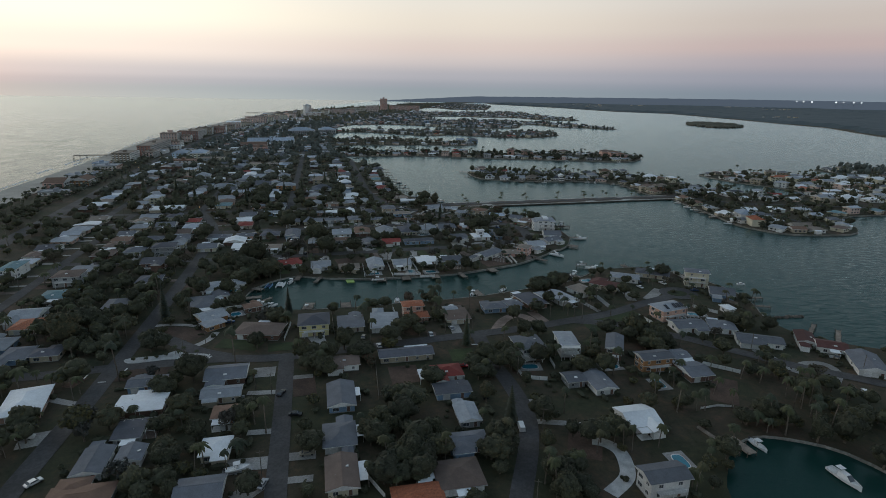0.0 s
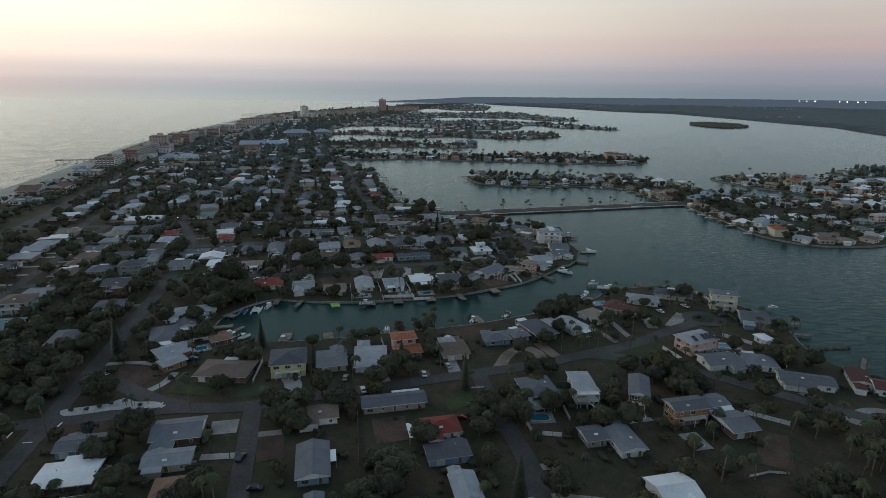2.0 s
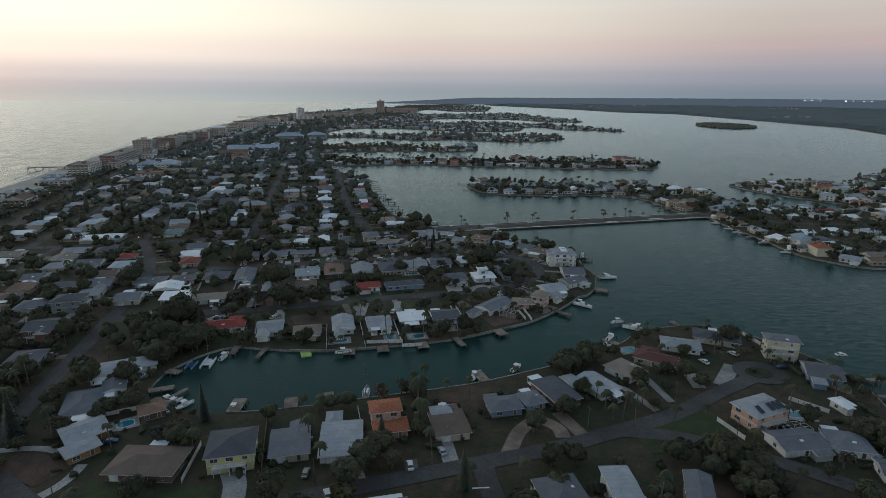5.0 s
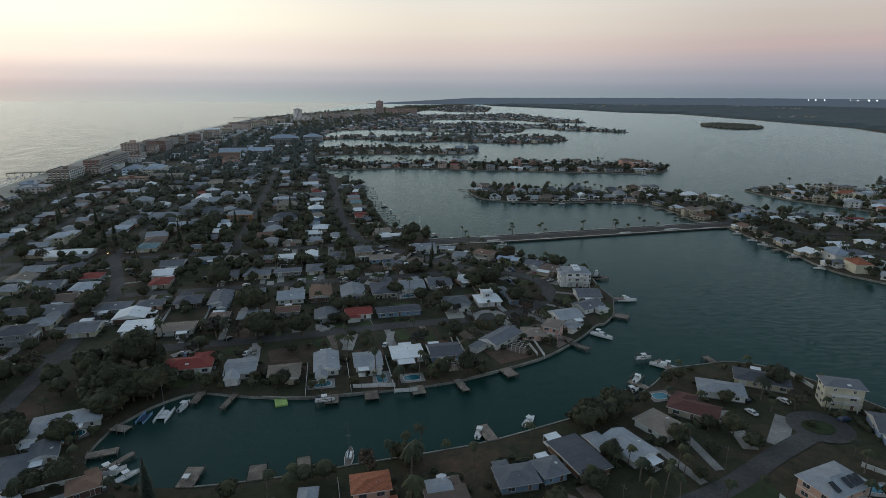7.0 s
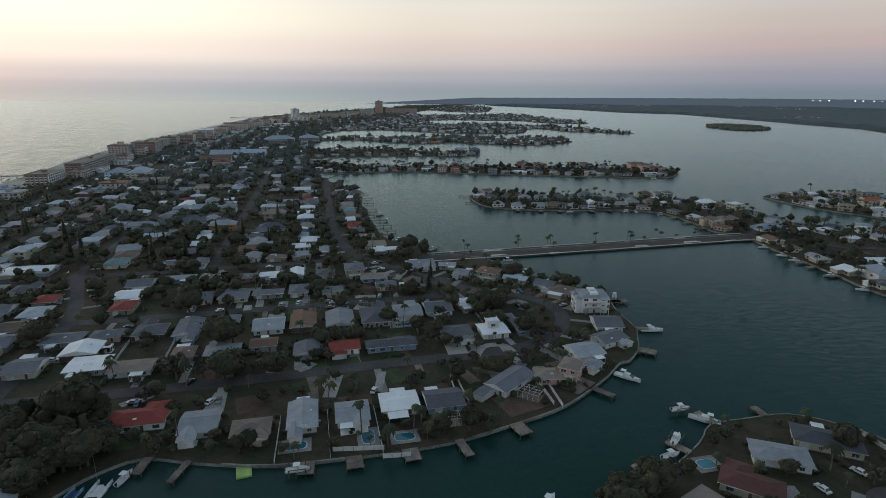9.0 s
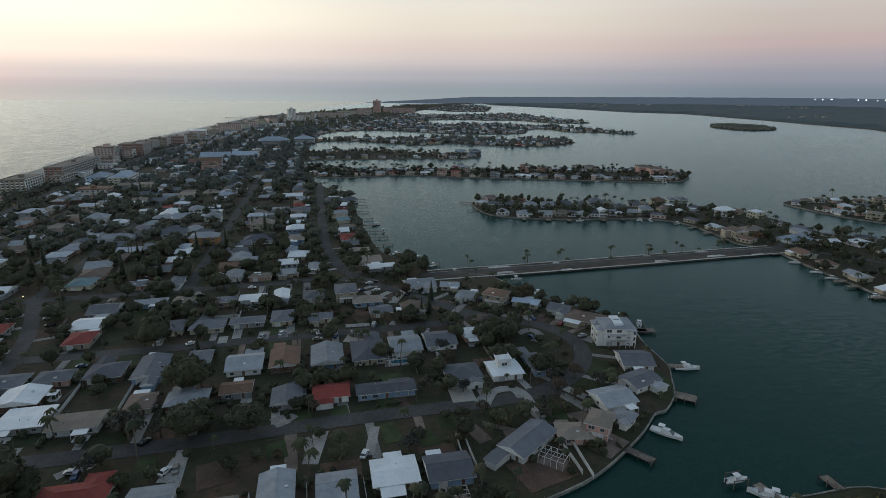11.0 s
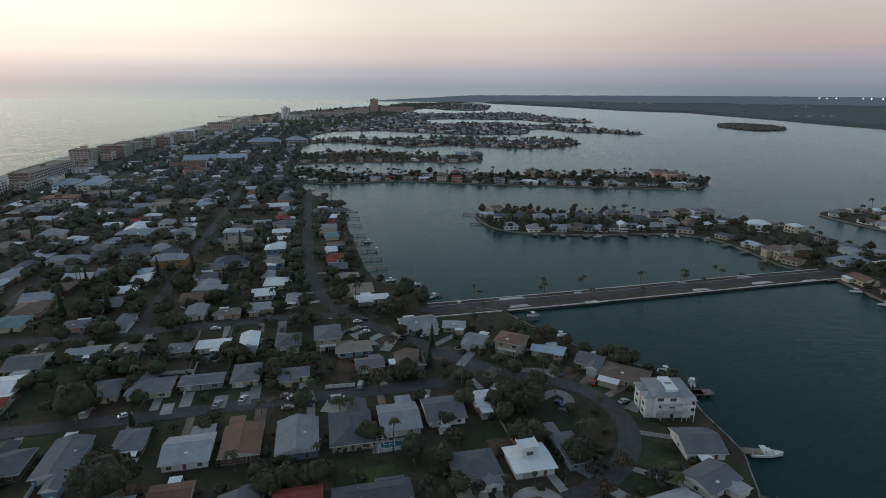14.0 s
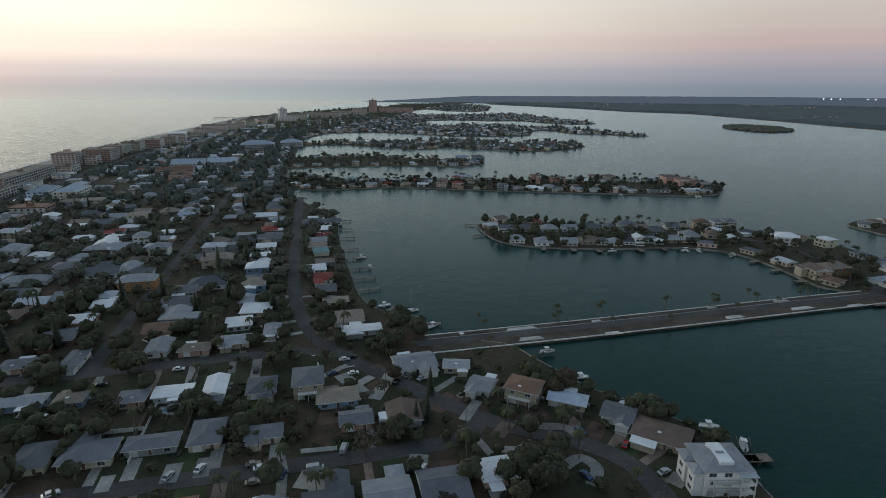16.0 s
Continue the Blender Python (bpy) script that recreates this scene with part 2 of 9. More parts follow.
# lighter than the near oaks: haze of the distance put into the leaf colour
HAZED_WOODS = leaf_mat("far_woods", (0.116, 0.122, 0.106), 0.1)
# blue cast of far air painted into the mainland's leaves
HAZED_CANOPY = leaf_mat("hazed_mainland_canopy", (0.046, 0.064, 0.072), 0.1)


def lawn_mat():
    m, nt, bsdf = material("lawn", 0.95)
    p = place(nt)
    a = noise_tex(nt, p, 0.03, 5, 0.6)
    b = noise_tex(nt, p, 0.35, 6, 0.7)
    c = noise_tex(nt, p, 4.0, 4, 0.7)
    c1 = ramp(nt, a, [(0.42, (0.034, 0.038, 0.017)), (0.56, (0.054, 0.044, 0.026)), (0.71, (0.098, 0.062, 0.044))])
    c2 = ramp(nt, b, [(0.30, (0.5, 0.66, 0.42)), (0.5, (1, 1, 1)), (0.70, (1.6, 1.3, 1.2))])
    c3 = ramp(nt, c, [(0.2, (0.75,) * 3), (0.8, (1.2,) * 3)])
    nt.links.new(mix(nt, 1.0, mix(nt, 1.0, c1, c2, "MULTIPLY"), c3, "MULTIPLY"), bsdf.inputs["Base Color"])
    bump(nt, bsdf, c, 0.5, 0.1)
    return m


LAWN = lawn_mat()
GRASS = surface("green_lawn", (0.040, 0.056, 0.020), 0.95, 0.15, 3.0, 0.3, 0.5, own=0.35)
VERGE = surface("worn_verge", (0.078, 0.062, 0.048), 0.95, 0.08, 1.5, 0.45, 0.5, own=0.0)
DIRT = surface("bare_yard", (0.095, 0.060, 0.044), 0.95, 0.15, 2.0, 0.3, 0.5, own=0.3)


def water_mat():
    m, nt, bsdf = material("sea_water", 0.2)
    p = place(nt)
    a = noise_tex(nt, p, 0.004, 4, 0.6)
    col = ramp(nt, a, [(0.3, (0.0085, 0.036, 0.031)), (0.7, (0.0105, 0.045, 0.038))])
    # paler, greyer water in the closed basin
    sx = nt.nodes.new("ShaderNodeSeparateXYZ")
    nt.links.new(p, sx.inputs[0])
    basin = math_node(nt, "MULTIPLY", math_node(nt, "MULTIPLY", math_node(nt, "SUBTRACT", 40.0, sx.outputs[0]), 0.012, clamp=True), math_node(nt, "MULTIPLY", math_node(nt, "SUBTRACT", 345.0, sx.outputs[1]), 0.03, clamp=True))
    col = mix(nt, basin, col, (0.020, 0.050, 0.043))
    # slopes of short ripples and of longer chop, with calm slicks between them
    slick = ramp(nt, noise_tex(nt, p, 0.006, 4, 0.65, (1.0, 0.6, 1.0)), [(0.38, (0.84,) * 3), (0.64, (1.0,) * 3)])
    total = None
    for scale, stretch, steep in ((0.5, (1.0, 1.6, 1.0), 0.1), (0.12, (0.8, 2.0, 1.0), 0.05), (2.4, (1.0, 1.3, 1.0), 0.25), (9.0, (1.0, 1.2, 1.0), 0.4)):
        n = nt.nodes.new("ShaderNodeTexNoise")
        n.inputs["Scale"].default_value, n.inputs["Detail"].default_value = scale, 2.0
        q = node(nt, "ShaderNodeVectorMath")
        q.operation = "MULTIPLY"
        nt.links.new(p, q.inputs[0])
        q.inputs[1].default_value = stretch
        nt.links.new(q.outputs[0], n.inputs["Vector"])
        c = node(nt, "ShaderNodeVectorMath")
        c.operation = "MULTIPLY_ADD"
        nt.links.new(n.outputs["Color"], c.inputs[0])
        c.inputs[1].default_value, c.inputs[2].default_value = (steep, steep, 0), (-0.5 * steep, -0.5 * steep, 0)
        if total is None:
            total = c.outputs[0]
        else:
            a2 = node(nt, "ShaderNodeVectorMath")
            a2.operation = "ADD"
            nt.links.new(total, a2.inputs[0])
            nt.links.new(c.outputs[0], a2.inputs[1])
            total = a2.outputs[0]
    # crests of the gulf's swell, long in the line of the shore
    crest = math_node(nt, "MULTIPLY", math_node(nt, "SUBTRACT", noise_tex(nt, p, 0.055, 3, 0.6, (1.0, 0.34, 1.0)), 0.5), 0.16)
    calm = node(nt, "ShaderNodeVectorMath")
    calm.operation = "MULTIPLY"
    # long smooth swell in the open gulf, short chop in the bay
    xyz = nt.nodes.new("ShaderNodeSeparateXYZ")
    nt.links.new(p, xyz.inputs[0])
    coast = math_node(nt, "MULTIPLY", xyz.outputs[1], math_node(nt, "SUBTRACT", 0.26, math_node(nt, "MULTIPLY", xyz.outputs[1], 0.00004)))
    bay = math_node(nt, "MULTIPLY", math_node(nt, "ADD", math_node(nt, "ADD", xyz.outputs[0], coast), 330.0), 0.008, clamp=True)
    chop = math_node(nt, "ADD", math_node(nt, "MULTIPLY", bay, 0.2), 0.8)
    nt.links.new(total, calm.inputs[0])
    nt.links.new(mix(nt, 1.0, slick, chop, "MULTIPLY"), calm.inputs[1])
    up = node(nt, "ShaderNodeVectorMath")
    up.operation = "ADD"
    nt.links.new(calm.outputs[0], up.inputs[0])
    # wind ripples where the bay lies open to the south-east
    open_x = math_node(nt, "MULTIPLY", math_node(nt, "SUBTRACT", xyz.outputs[0], 100.0), 0.007, clamp=True)
    open_y = math_node(nt, "MULTIPLY", math_node(nt, "SUBTRACT", 560.0, xyz.outputs[1]), 0.007, clamp=True)
    wind = math_node(nt, "MULTIPLY", math_node(nt, "SUBTRACT", noise_tex(nt, p, 0.36, 1, 0.5, (0.42, 1.2, 1.0)), 0.5), 0.3)
    lean = nt.nodes.new("ShaderNodeCombineXYZ")
    nt.links.new(math_node(nt, "MULTIPLY", wind, math_node(nt, "MULTIPLY", open_x, open_y)), lean.inputs[1])
    lean.inputs[2].default_value = 1.0
    nt.links.new(math_node(nt, "MULTIPLY", crest, math_node(nt, "SUBTRACT", 1.0, bay)), lean.inputs[0])
    nt.links.new(lean.outputs[0], up.inputs[1])
    unit = node(nt, "ShaderNodeVectorMath")
    unit.operation = "NORMALIZE"
    nt.links.new(up.outputs[0], unit.inputs[0])
    # the water's own green under the mirror of the sky
    nt.nodes.remove(bsdf)
    body = nt.nodes.new("ShaderNodeBsdfDiffuse")
    nt.links.new(col, body.inputs["Color"])
    gloss = node(nt, "ShaderNodeBsdfGlossy", Roughness=0.24)
    nt.links.new(mix(nt, bay, (0.79, 0.82, 0.815), (0.765, 0.88, 0.92)), gloss.inputs["Color"])
    fres = node(nt, "ShaderNodeFresnel", IOR=1.215)
    both = nt.nodes.new("ShaderNodeMixShader")
    for sock in (body.inputs["Normal"], gloss.inputs["Normal"], fres.inputs["Normal"]):
        nt.links.new(unit.outputs[0], sock)
    nt.links.new(fres.outputs[0], both.inputs[0])
    nt.links.new(body.outputs[0], both.inputs[1])
    nt.links.new(gloss.outputs[0], both.inputs[2])
    nt.links.new(both.outputs[0], [n for n in nt.nodes if n.type == "OUTPUT_MATERIAL"][0].inputs[0])
    return m


WATER = water_mat()


def glass_mat(name, color, rough=0.05):
    m, nt, bsdf = material(name, rough)
    p = place(nt)
    a = noise_tex(nt, p, 0.8, 2)
    nt.links.new(ramp(nt, a, [(0.3, shade(color, 0.7)), (0.7, shade(color, 1.3))]), bsdf.inputs["Base Color"])
    return m


PANE = glass_mat("window_glass", (0.075, 0.083, 0.095))
POOL = surface("pool_water", (0.03, 0.17, 0.23), 0.05, 0.3, 1.0, 0.1, 0.2, own=0.25)
SOLAR = glass_mat("solar_panel", (0.012, 0.014, 0.022), 0.12)


def glow_mat(name, color, power):
    m = bpy.data.materials.new(name)
    m.use_nodes = True
    nt = m.node_tree
    nt.nodes.clear()
    e = node(nt, "ShaderNodeEmission", Color=(*color, 1), Strength=power)
    o = nt.nodes.new("ShaderNodeOutputMaterial")
    nt.links.new(e.outputs[0], o.inputs[0])
    return m


LIT_WARM = glow_mat("lit_lamp_warm", (1.0, 0.62, 0.28), 3.0)
LIT_COOL = glow_mat("lit_lamp_cool", (0.9, 0.95, 1.0), 4.0)
CAR_PAINT = [surface("car_paint_" + n, c, 0.25, 0.5, 3.0, 0.04, 0.0, metal=0.2, own=0.0) for n, c in
             (("white", (0.75, 0.75, 0.75)), ("silver", (0.42, 0.43, 0.45)), ("black", (0.02, 0.02, 0.022)), ("red", (0.35, 0.02, 0.02)), ("blue", (0.05, 0.09, 0.18)), ("tan", (0.3, 0.27, 0.22)))]

# ---- helpers for shapes ----
GRID = 12.35                  # degrees by which the street grid turns from the flight line
CG, SG = math.cos(radians(GRID)), math.sin(radians(GRID))
LAND = 1.1                    # height of the ground over the water


def uv(u, v):
    """A place on the ground from street-grid coordinates (u across the island, v along it)."""
    return u * CG - v * SG, u * SG + v * CG


def to_uv(x, y):
    return x * CG + y * SG, -x * SG + y * CG


class Build:
    """Collects faces of one mesh, with a material slot for each face."""

    def __init__(self):
        self.v, self.f, self.m = [], [], []

    def add(self, verts, faces, mat=0):
        n = len(self.v)
        self.v += [tuple(p) for p in verts]
        self.f += [tuple(i + n for i in q) for q in faces]
        self.m += [mat] * len(faces)
        return self

    def box(self, x0, x1, y0, y1, z0, z1, mat=0, top=None):
        self.add([(x0, y0, z0), (x1, y0, z0), (x1, y1, z0), (x0, y1, z0), (x0, y0, z1), (x1, y0, z1), (x1, y1, z1), (x0, y1, z1)],
                 [(0, 3, 2, 1), (0, 1, 5, 4), (1, 2, 6, 5), (2, 3, 7, 6), (3, 0, 4, 7)], mat)
        n = len(self.v) - 8
        self.f.append((n + 4, n + 5, n + 6, n + 7))
        self.m.append(mat if top is None else top)
        return self

    def tube(self, pts, radii, sides=8, mat=0, cap=True):
        pts = [Vector(p) for p in pts]
        n0 = len(self.v)
        for i, p in enumerate(pts):
            d = (pts[min(i + 1, len(pts) - 1)] - pts[max(i - 1, 0)]).normalized()
            a = d.orthogonal().normalized()
            b = d.cross(a)
            for k in range(sides):
                t = 2 * math.pi * k / sides
                self.v.append(tuple(p + (a * math.cos(t) + b * math.sin(t)) * radii[i]))
        for i in range(len(pts) - 1):
            for k in range(sides):
                q = n0 + i * sides
                self.f.append((q + k, q + (k + 1) % sides, q + sides + (k + 1) % sides, q + sides + k))
                self.m.append(mat)
        if cap:
            self.f.append(tuple(n0 + (len(pts) - 1) * sides + k for k in range(sides)))
            self.m.append(mat)
        return self

    def merge(self, other, m, slots):
        """Takes over another mesh's faces, moved by m, with its material slots renamed."""
        n = len(self.v)
        r = np.array(m)
        self.v += [tuple(p) for p in (np.array(other.v) @ r[:3, :3].T + r[:3, 3]).tolist()]
        self.f += [tuple(i + n for i in q) for q in other.f]
        self.m += [slots[i] for i in other.m]
        return self

    def data(self, name, *mats, smooth=False):
        me = bpy.data.meshes.new(name)
        me.from_pydata(self.v, [], self.f)
        for m in mats:
            me.materials.append(m)
        me.polygons.foreach_set("material_index", self.m)
        if smooth:
            me.polygons.foreach_set("use_smooth", [True] * len(me.polygons))
        me.update()
        return me


def part(name, data, parent, m=None, label=""):
    ob = new(name, data)
    ob.parent = parent
    if m is not None:
        ob.matrix_basis = m
    return tagged(ob, label)


def thing(name, m, label, category, data=None, group="", kind=""):
    ob = new(name, data)
    ob.matrix_basis = m
    return tagged(ob, label, category, group, kind)


def smooth_line(points, steps=4, closed=False):
    """A gliding line through a few plan points."""
    n, out = len(points), []
    for i in range(n if closed else n - 1):
        p0, p1, p2, p3 = (points[(i + k) % n] if closed else points[min(max(i + k, 0), n - 1)] for k in (-1, 0, 1, 2))
        for s in range(steps):
            t = s / steps
            out.append(tuple(0.5 * (2 * b + (c - a) * t + (2 * a - 5 * b + 4 * c - d) * t * t + (3 * b - a - 3 * c + d) * t ** 3)
                             for a, b, c, d in zip(p0, p1, p2, p3)))
    if not closed:
        out.append(tuple(points[-1]))
    return out


def inside(poly, x, y):
    hit, n = False, len(poly)
    for i in range(n):
        (x1, y1), (x2, y2) = poly[i], poly[i - 1]
        if (y1 > y) != (y2 > y) and x < (x2 - x1) * (y - y1) / (y2 - y1) + x1:
            hit = not hit
    return hit


def edge_distance(line, x, y):
    best = 1e9
    for (x1, y1), (x2, y2) in zip(line[:-1], line[1:]):
        dx, dy = x2 - x1, y2 - y1
        t = max(0.0, min(1.0, ((x - x1) * dx + (y - y1) * dy) / (dx * dx + dy * dy + 1e-9)))
        best = min(best, math.hypot(x - x1 - t * dx, y - y1 - t * dy))
    return best


def slab(name, outline, top, mats, kind="structure", label="", category="ground", deep=-1.5):
    """A piece of land: lawn on top, a seawall with a cap round it."""
    bm = bmesh.new()
    ring = [bm.verts.new((x, y, top)) for x, y in outline]
    face = bm.faces.new(ring)
    face.normal_update()
    if face.normal.z < 0:
        face.normal_flip()
    low = [bm.verts.new((x, y, deep)) for x, y in outline]
    n = len(ring)
    for i in range(n):
        q = bm.faces.new((ring[i], ring[(i + 1) % n], low[(i + 1) % n], low[i]))
        q.material_index = 1
    bmesh.ops.triangulate(bm, faces=[face])
    bmesh.ops.recalc_face_normals(bm, faces=bm.faces[:])
    me = bpy.data.meshes.new(name)
    bm.to_mesh(me)
    bm.free()
    for m in mats:
        me.materials.append(m)
    return tagged(new(name, me), label, category, kind=kind)


def strip_data(name, line, width, z, mat, thick=0.0, sides=None):
    """A ribbon along a line, flat or with a thickness."""
    pts = [Vector((x, y, 0)) for x, y in line]
    b = Build()
    left, right = [], []
    for i, p in enumerate(pts):
        d = (pts[min(i + 1, len(pts) - 1)] - pts[max(i - 1, 0)]).normalized()
        nrm = Vector((-d.y, d.x, 0)) * width / 2
        left.append(p + nrm), right.append(p - nrm)
    for i in range(len(pts) - 1):
        l0, l1, r0, r1 = left[i], left[i + 1], right[i], right[i + 1]
        if thick:
            v = [(q.x, q.y, zz) for zz in (z - thick, z) for q in (r0, r1, l1, l0)]
            b.add(v, [(4, 5, 6, 7), (0, 1, 5, 4), (2, 3, 7, 6)] + ([(3, 0, 4, 7)] if i == 0 else []) + ([(1, 2, 6, 5)] if i == len(pts) - 2 else []))
        else:
            b.add([(q.x, q.y, z) for q in (r0, r1, l1, l0)], [(0, 1, 2, 3)])
    return b.data(name, mat)

# ---- the large structure ----
sea = Build().add([(-6000, -3000, 0), (6000, -3000, 0), (6000, 6000, 0), (-6000, 6000, 0)], [(0, 1, 2, 3)])
tagged(new("water", sea.data("water", WATER)), "calm grey-green sea and bay water with light ripples", "water", kind="structure")

# outlines of the land, in plan; the sea wall follows them
WEST_COAST = [(-250, -362), (-342, 80), (-398, 300), (-452, 540), (-494, 731), (-530, 876), (-575, 1052), (-618, 1260), (-650, 1500), (-700, 2007),
              (-745, 2470), (-690, 2871), (-480, 3487), (-150, 4300), (60, 4900)]
EAST_SHORE = [(300, 4900), (150, 4500), (0, 4000), (-110, 3300), (-160, 2700), (-220, 2300), (-290, 1900), (-310, 1650), (-262, 1330), (-215, 1080), (-186, 960)]
EAST_SHORE += [(-160, 888), (-125, 822), (-108, 803), (-93, 776), (-83, 734), (-76, 698), (-67, 660), (-55, 617), (-43, 576), (-29, 556), (-8, 547), (-3, 527), (30, 518), (40, 506), (49, 493),
              (60, 478)]
EAST_SHORE += [(73, 468), (90, 451), (95, 438), (95, 422), (97.5, 402), (95, 391), (91, 378), (84, 367.5), (79, 365), (71, 354), (57, 339), (45, 329), (27, 319), (8, 310), (-14, 304),
              (-46, 298), (-70, 299), (-88, 301), (-98, 294), (-103, 286), (-107, 276), (-105, 260), (-90, 251), (-69, 249), (-37, 255), (-24, 259),
              (13, 269), (39, 280), (70, 295), (88, 310), (96, 320), (110, 324), (127, 327), (141, 321), (150, 312), (160, 297), (166, 284), (166.5, 265),
              (163, 248), (165, 233), (174, 223), (189, 214), (235, 200), (310, 190)]
BASIN = [(310, 60), (160, 60), (146, 98), (139, 118), (128, 137), (114, 144), (103, 145), (93, 139), (86, 128), (80, 112), (77, 60), (76, -300)]
main_line = WEST_COAST + smooth_line(EAST_SHORE, 3) + smooth_line(BASIN, 3)
slab("ground_barrier_island", main_line, LAND, (LAWN, SEAWALL), label="built-up barrier island with patchy dry lawns and a concrete seawall")

FINGERS = {
    "ground_finger_near": [(-200, 965), (-147, 912), (-51, 931), (78, 909), (202, 894), (261, 884), (300, 890), (324, 915), (338, 955), (310, 985), (248, 990), (134, 985), (30, 990), (-80, 985), (-170, 1010), (-205, 1010)],
    "ground_finger_second": [(-275, 1070), (-230, 1068), (-190, 1099), (-109, 1110), (-25, 1121), (18, 1111), (52, 1126), (70, 1154), (55, 1177), (10, 1197), (-36, 1202), (-76, 1232), (-126, 1246), (-174, 1243), (-208, 1223), (-237, 1190), (-280, 1185)],
    "ground_finger_third": [(-330, 1400), (-278, 1393), (-250, 1418), (-207, 1434), (-146, 1404), (-98, 1375), (-42, 1348), (-5, 1361), (23, 1392), (77, 1357), (128, 1332), (180, 1326), (238, 1349), (293, 1417), (288, 1455), (265, 1497), (212, 1518),
                            (146, 1488), (88, 1520), (26, 1540), (-36, 1511), (-95, 1480), (-158, 1498), (-218, 1492), (-268, 1462), (-330, 1480)],
    "ground_finger_fourth": [(-400, 1600), (-303, 1606), (-287, 1690), (-259, 1729), (-190, 1756), (-116, 1745), (-42, 1697), (28, 1653), (96, 1643), (165, 1650), (217, 1672), (238, 1750), (262, 1840), (310, 1830), (329, 1773), (376, 1722), (430, 1710), (472, 1668), (517, 1685),
                             (512, 1712), (452, 1840), (394, 1925), (372, 1996), (276, 2011), (216, 2085), (128, 2103), (36, 2063), (-17, 2032), (-55, 2150), (-70, 2310), (-400, 2320)],
    "ground_finger_fifth": [(-300, 2300), (-120, 2298), (-29, 2300), (42, 2345), (122, 2323), (181, 2298), (283, 2309), (328, 2217), (407, 2138), (503, 2149), (520, 2223), (471, 2435), (383, 2690), (311, 2895), (201, 2822), (49, 2740), (-97, 2764), (-300, 2770)],
    "ground_finger_sixth": [(-260, 3290), (-132, 3279), (-60, 3360), (29, 3180), (120, 3110), (230, 3160), (280, 3500), (318, 3940), (200, 4300), (-200, 4400), (-300, 4000)],
    "ground_bay_island": [(35, 750), (36, 722), (48, 692), (76, 678), (125, 674), (176, 678), (209, 664), (221, 630), (225, 597), (236, 586), (243, 566), (245, 532), (250, 493), (252, 455),
                          (262, 436), (283, 420), (331, 423), (352, 446), (367, 485), (430, 500), (560, 480), (760, 450), (760, 740), (560, 752), (489, 750), (401, 772), (356, 756), (355, 732), (370, 690), (398, 655),
                          (415, 625), (390, 603), (360, 602), (312, 632), (300, 681), (280, 715), (212, 738), (115, 752), (62, 764)],
    "ground_bay_island_far": [(552, 815), (575, 790), (690, 760), (830, 770), (830, 850), (660, 850), (590, 840)],
}
OUTLINE = {"ground_barrier_island": main_line}
for key, pts in FINGERS.items():
    OUTLINE[key] = smooth_line(pts, 3, closed=True)
    slab(key, OUTLINE[key], LAND - 0.1, (LAWN, SEAWALL), label="low residential land with dry lawns and a seawall edge")

# the causeway with its road
CAUSEWAY = [(-4, 517), (60, 532), (122, 547.5), (200, 567.5), (246, 578.5)]
tagged(new("causeway", strip_data("causeway", CAUSEWAY, 18.5, 1.3, VERGE, 2.6)), "low earth causeway with a worn grass verge and seawalls", "causeway", kind="structure")
for off in (-9.1, 9.1):
    line = [(x - SG * 1.06 * off, y + CG * off) for x, y in CAUSEWAY]
    tagged(new("seawall_cap", strip_data("seawall_cap", line, 0.75, 1.5, SHELL, 0.4)), "pale concrete seawall cap along the water", "seawall", kind="structure")

tagged(new("kerb", strip_data("kerb", [(x - SG * 1.06 * 4.6, y + CG * 4.6) for x, y in CAUSEWAY], 0.45, 1.52, CONCRETE, 0.25)), "pale concrete kerb along the causeway road", "kerb", kind="structure")

# caps on the seawalls that the flight passes close by
shore = smooth_line(EAST_SHORE[9:], 3)
bank = [min(range(len(shore)), key=lambda i: math.hypot(shore[i][0] - x, shore[i][1] - y)) for x, y in ((-70, 299), (-69, 249))]
for a, b in ((0, 37), (41, 93), (97, bank[0]), (bank[1], 170)):
    tagged(new("seawall_cap", strip_data("seawall_cap", shore[a:b], 0.5, LAND + 0.22, SEAWALL, 0.5)), "pale concrete seawall cap along the water", "seawall", kind="structure")
for key in ("ground_bay_island", "ground_finger_near"):
    line = OUTLINE[key] + OUTLINE[key][:1]
    tagged(new("seawall_cap", strip_data("seawall_cap", line, 0.5, LAND + 0.15, SEAWALL, 0.4)), "pale concrete seawall cap along the water", "seawall", kind="structure")

# beach, and the lines of surf along it
beach_line = smooth_line(WEST_COAST[1:11], 4)
tagged(new("beach", strip_data("beach", [(x + 13, y + 3) for x, y in beach_line], 40, LAND + 0.25, SAND, 1.6)), "pale sandy beach along the open sea", "beach", kind="structure")
FOAM = surface("surf_foam", (0.72, 0.74, 0.74), 0.9, 0.05, 0.4, 0.2, 0.2, own=0.0)
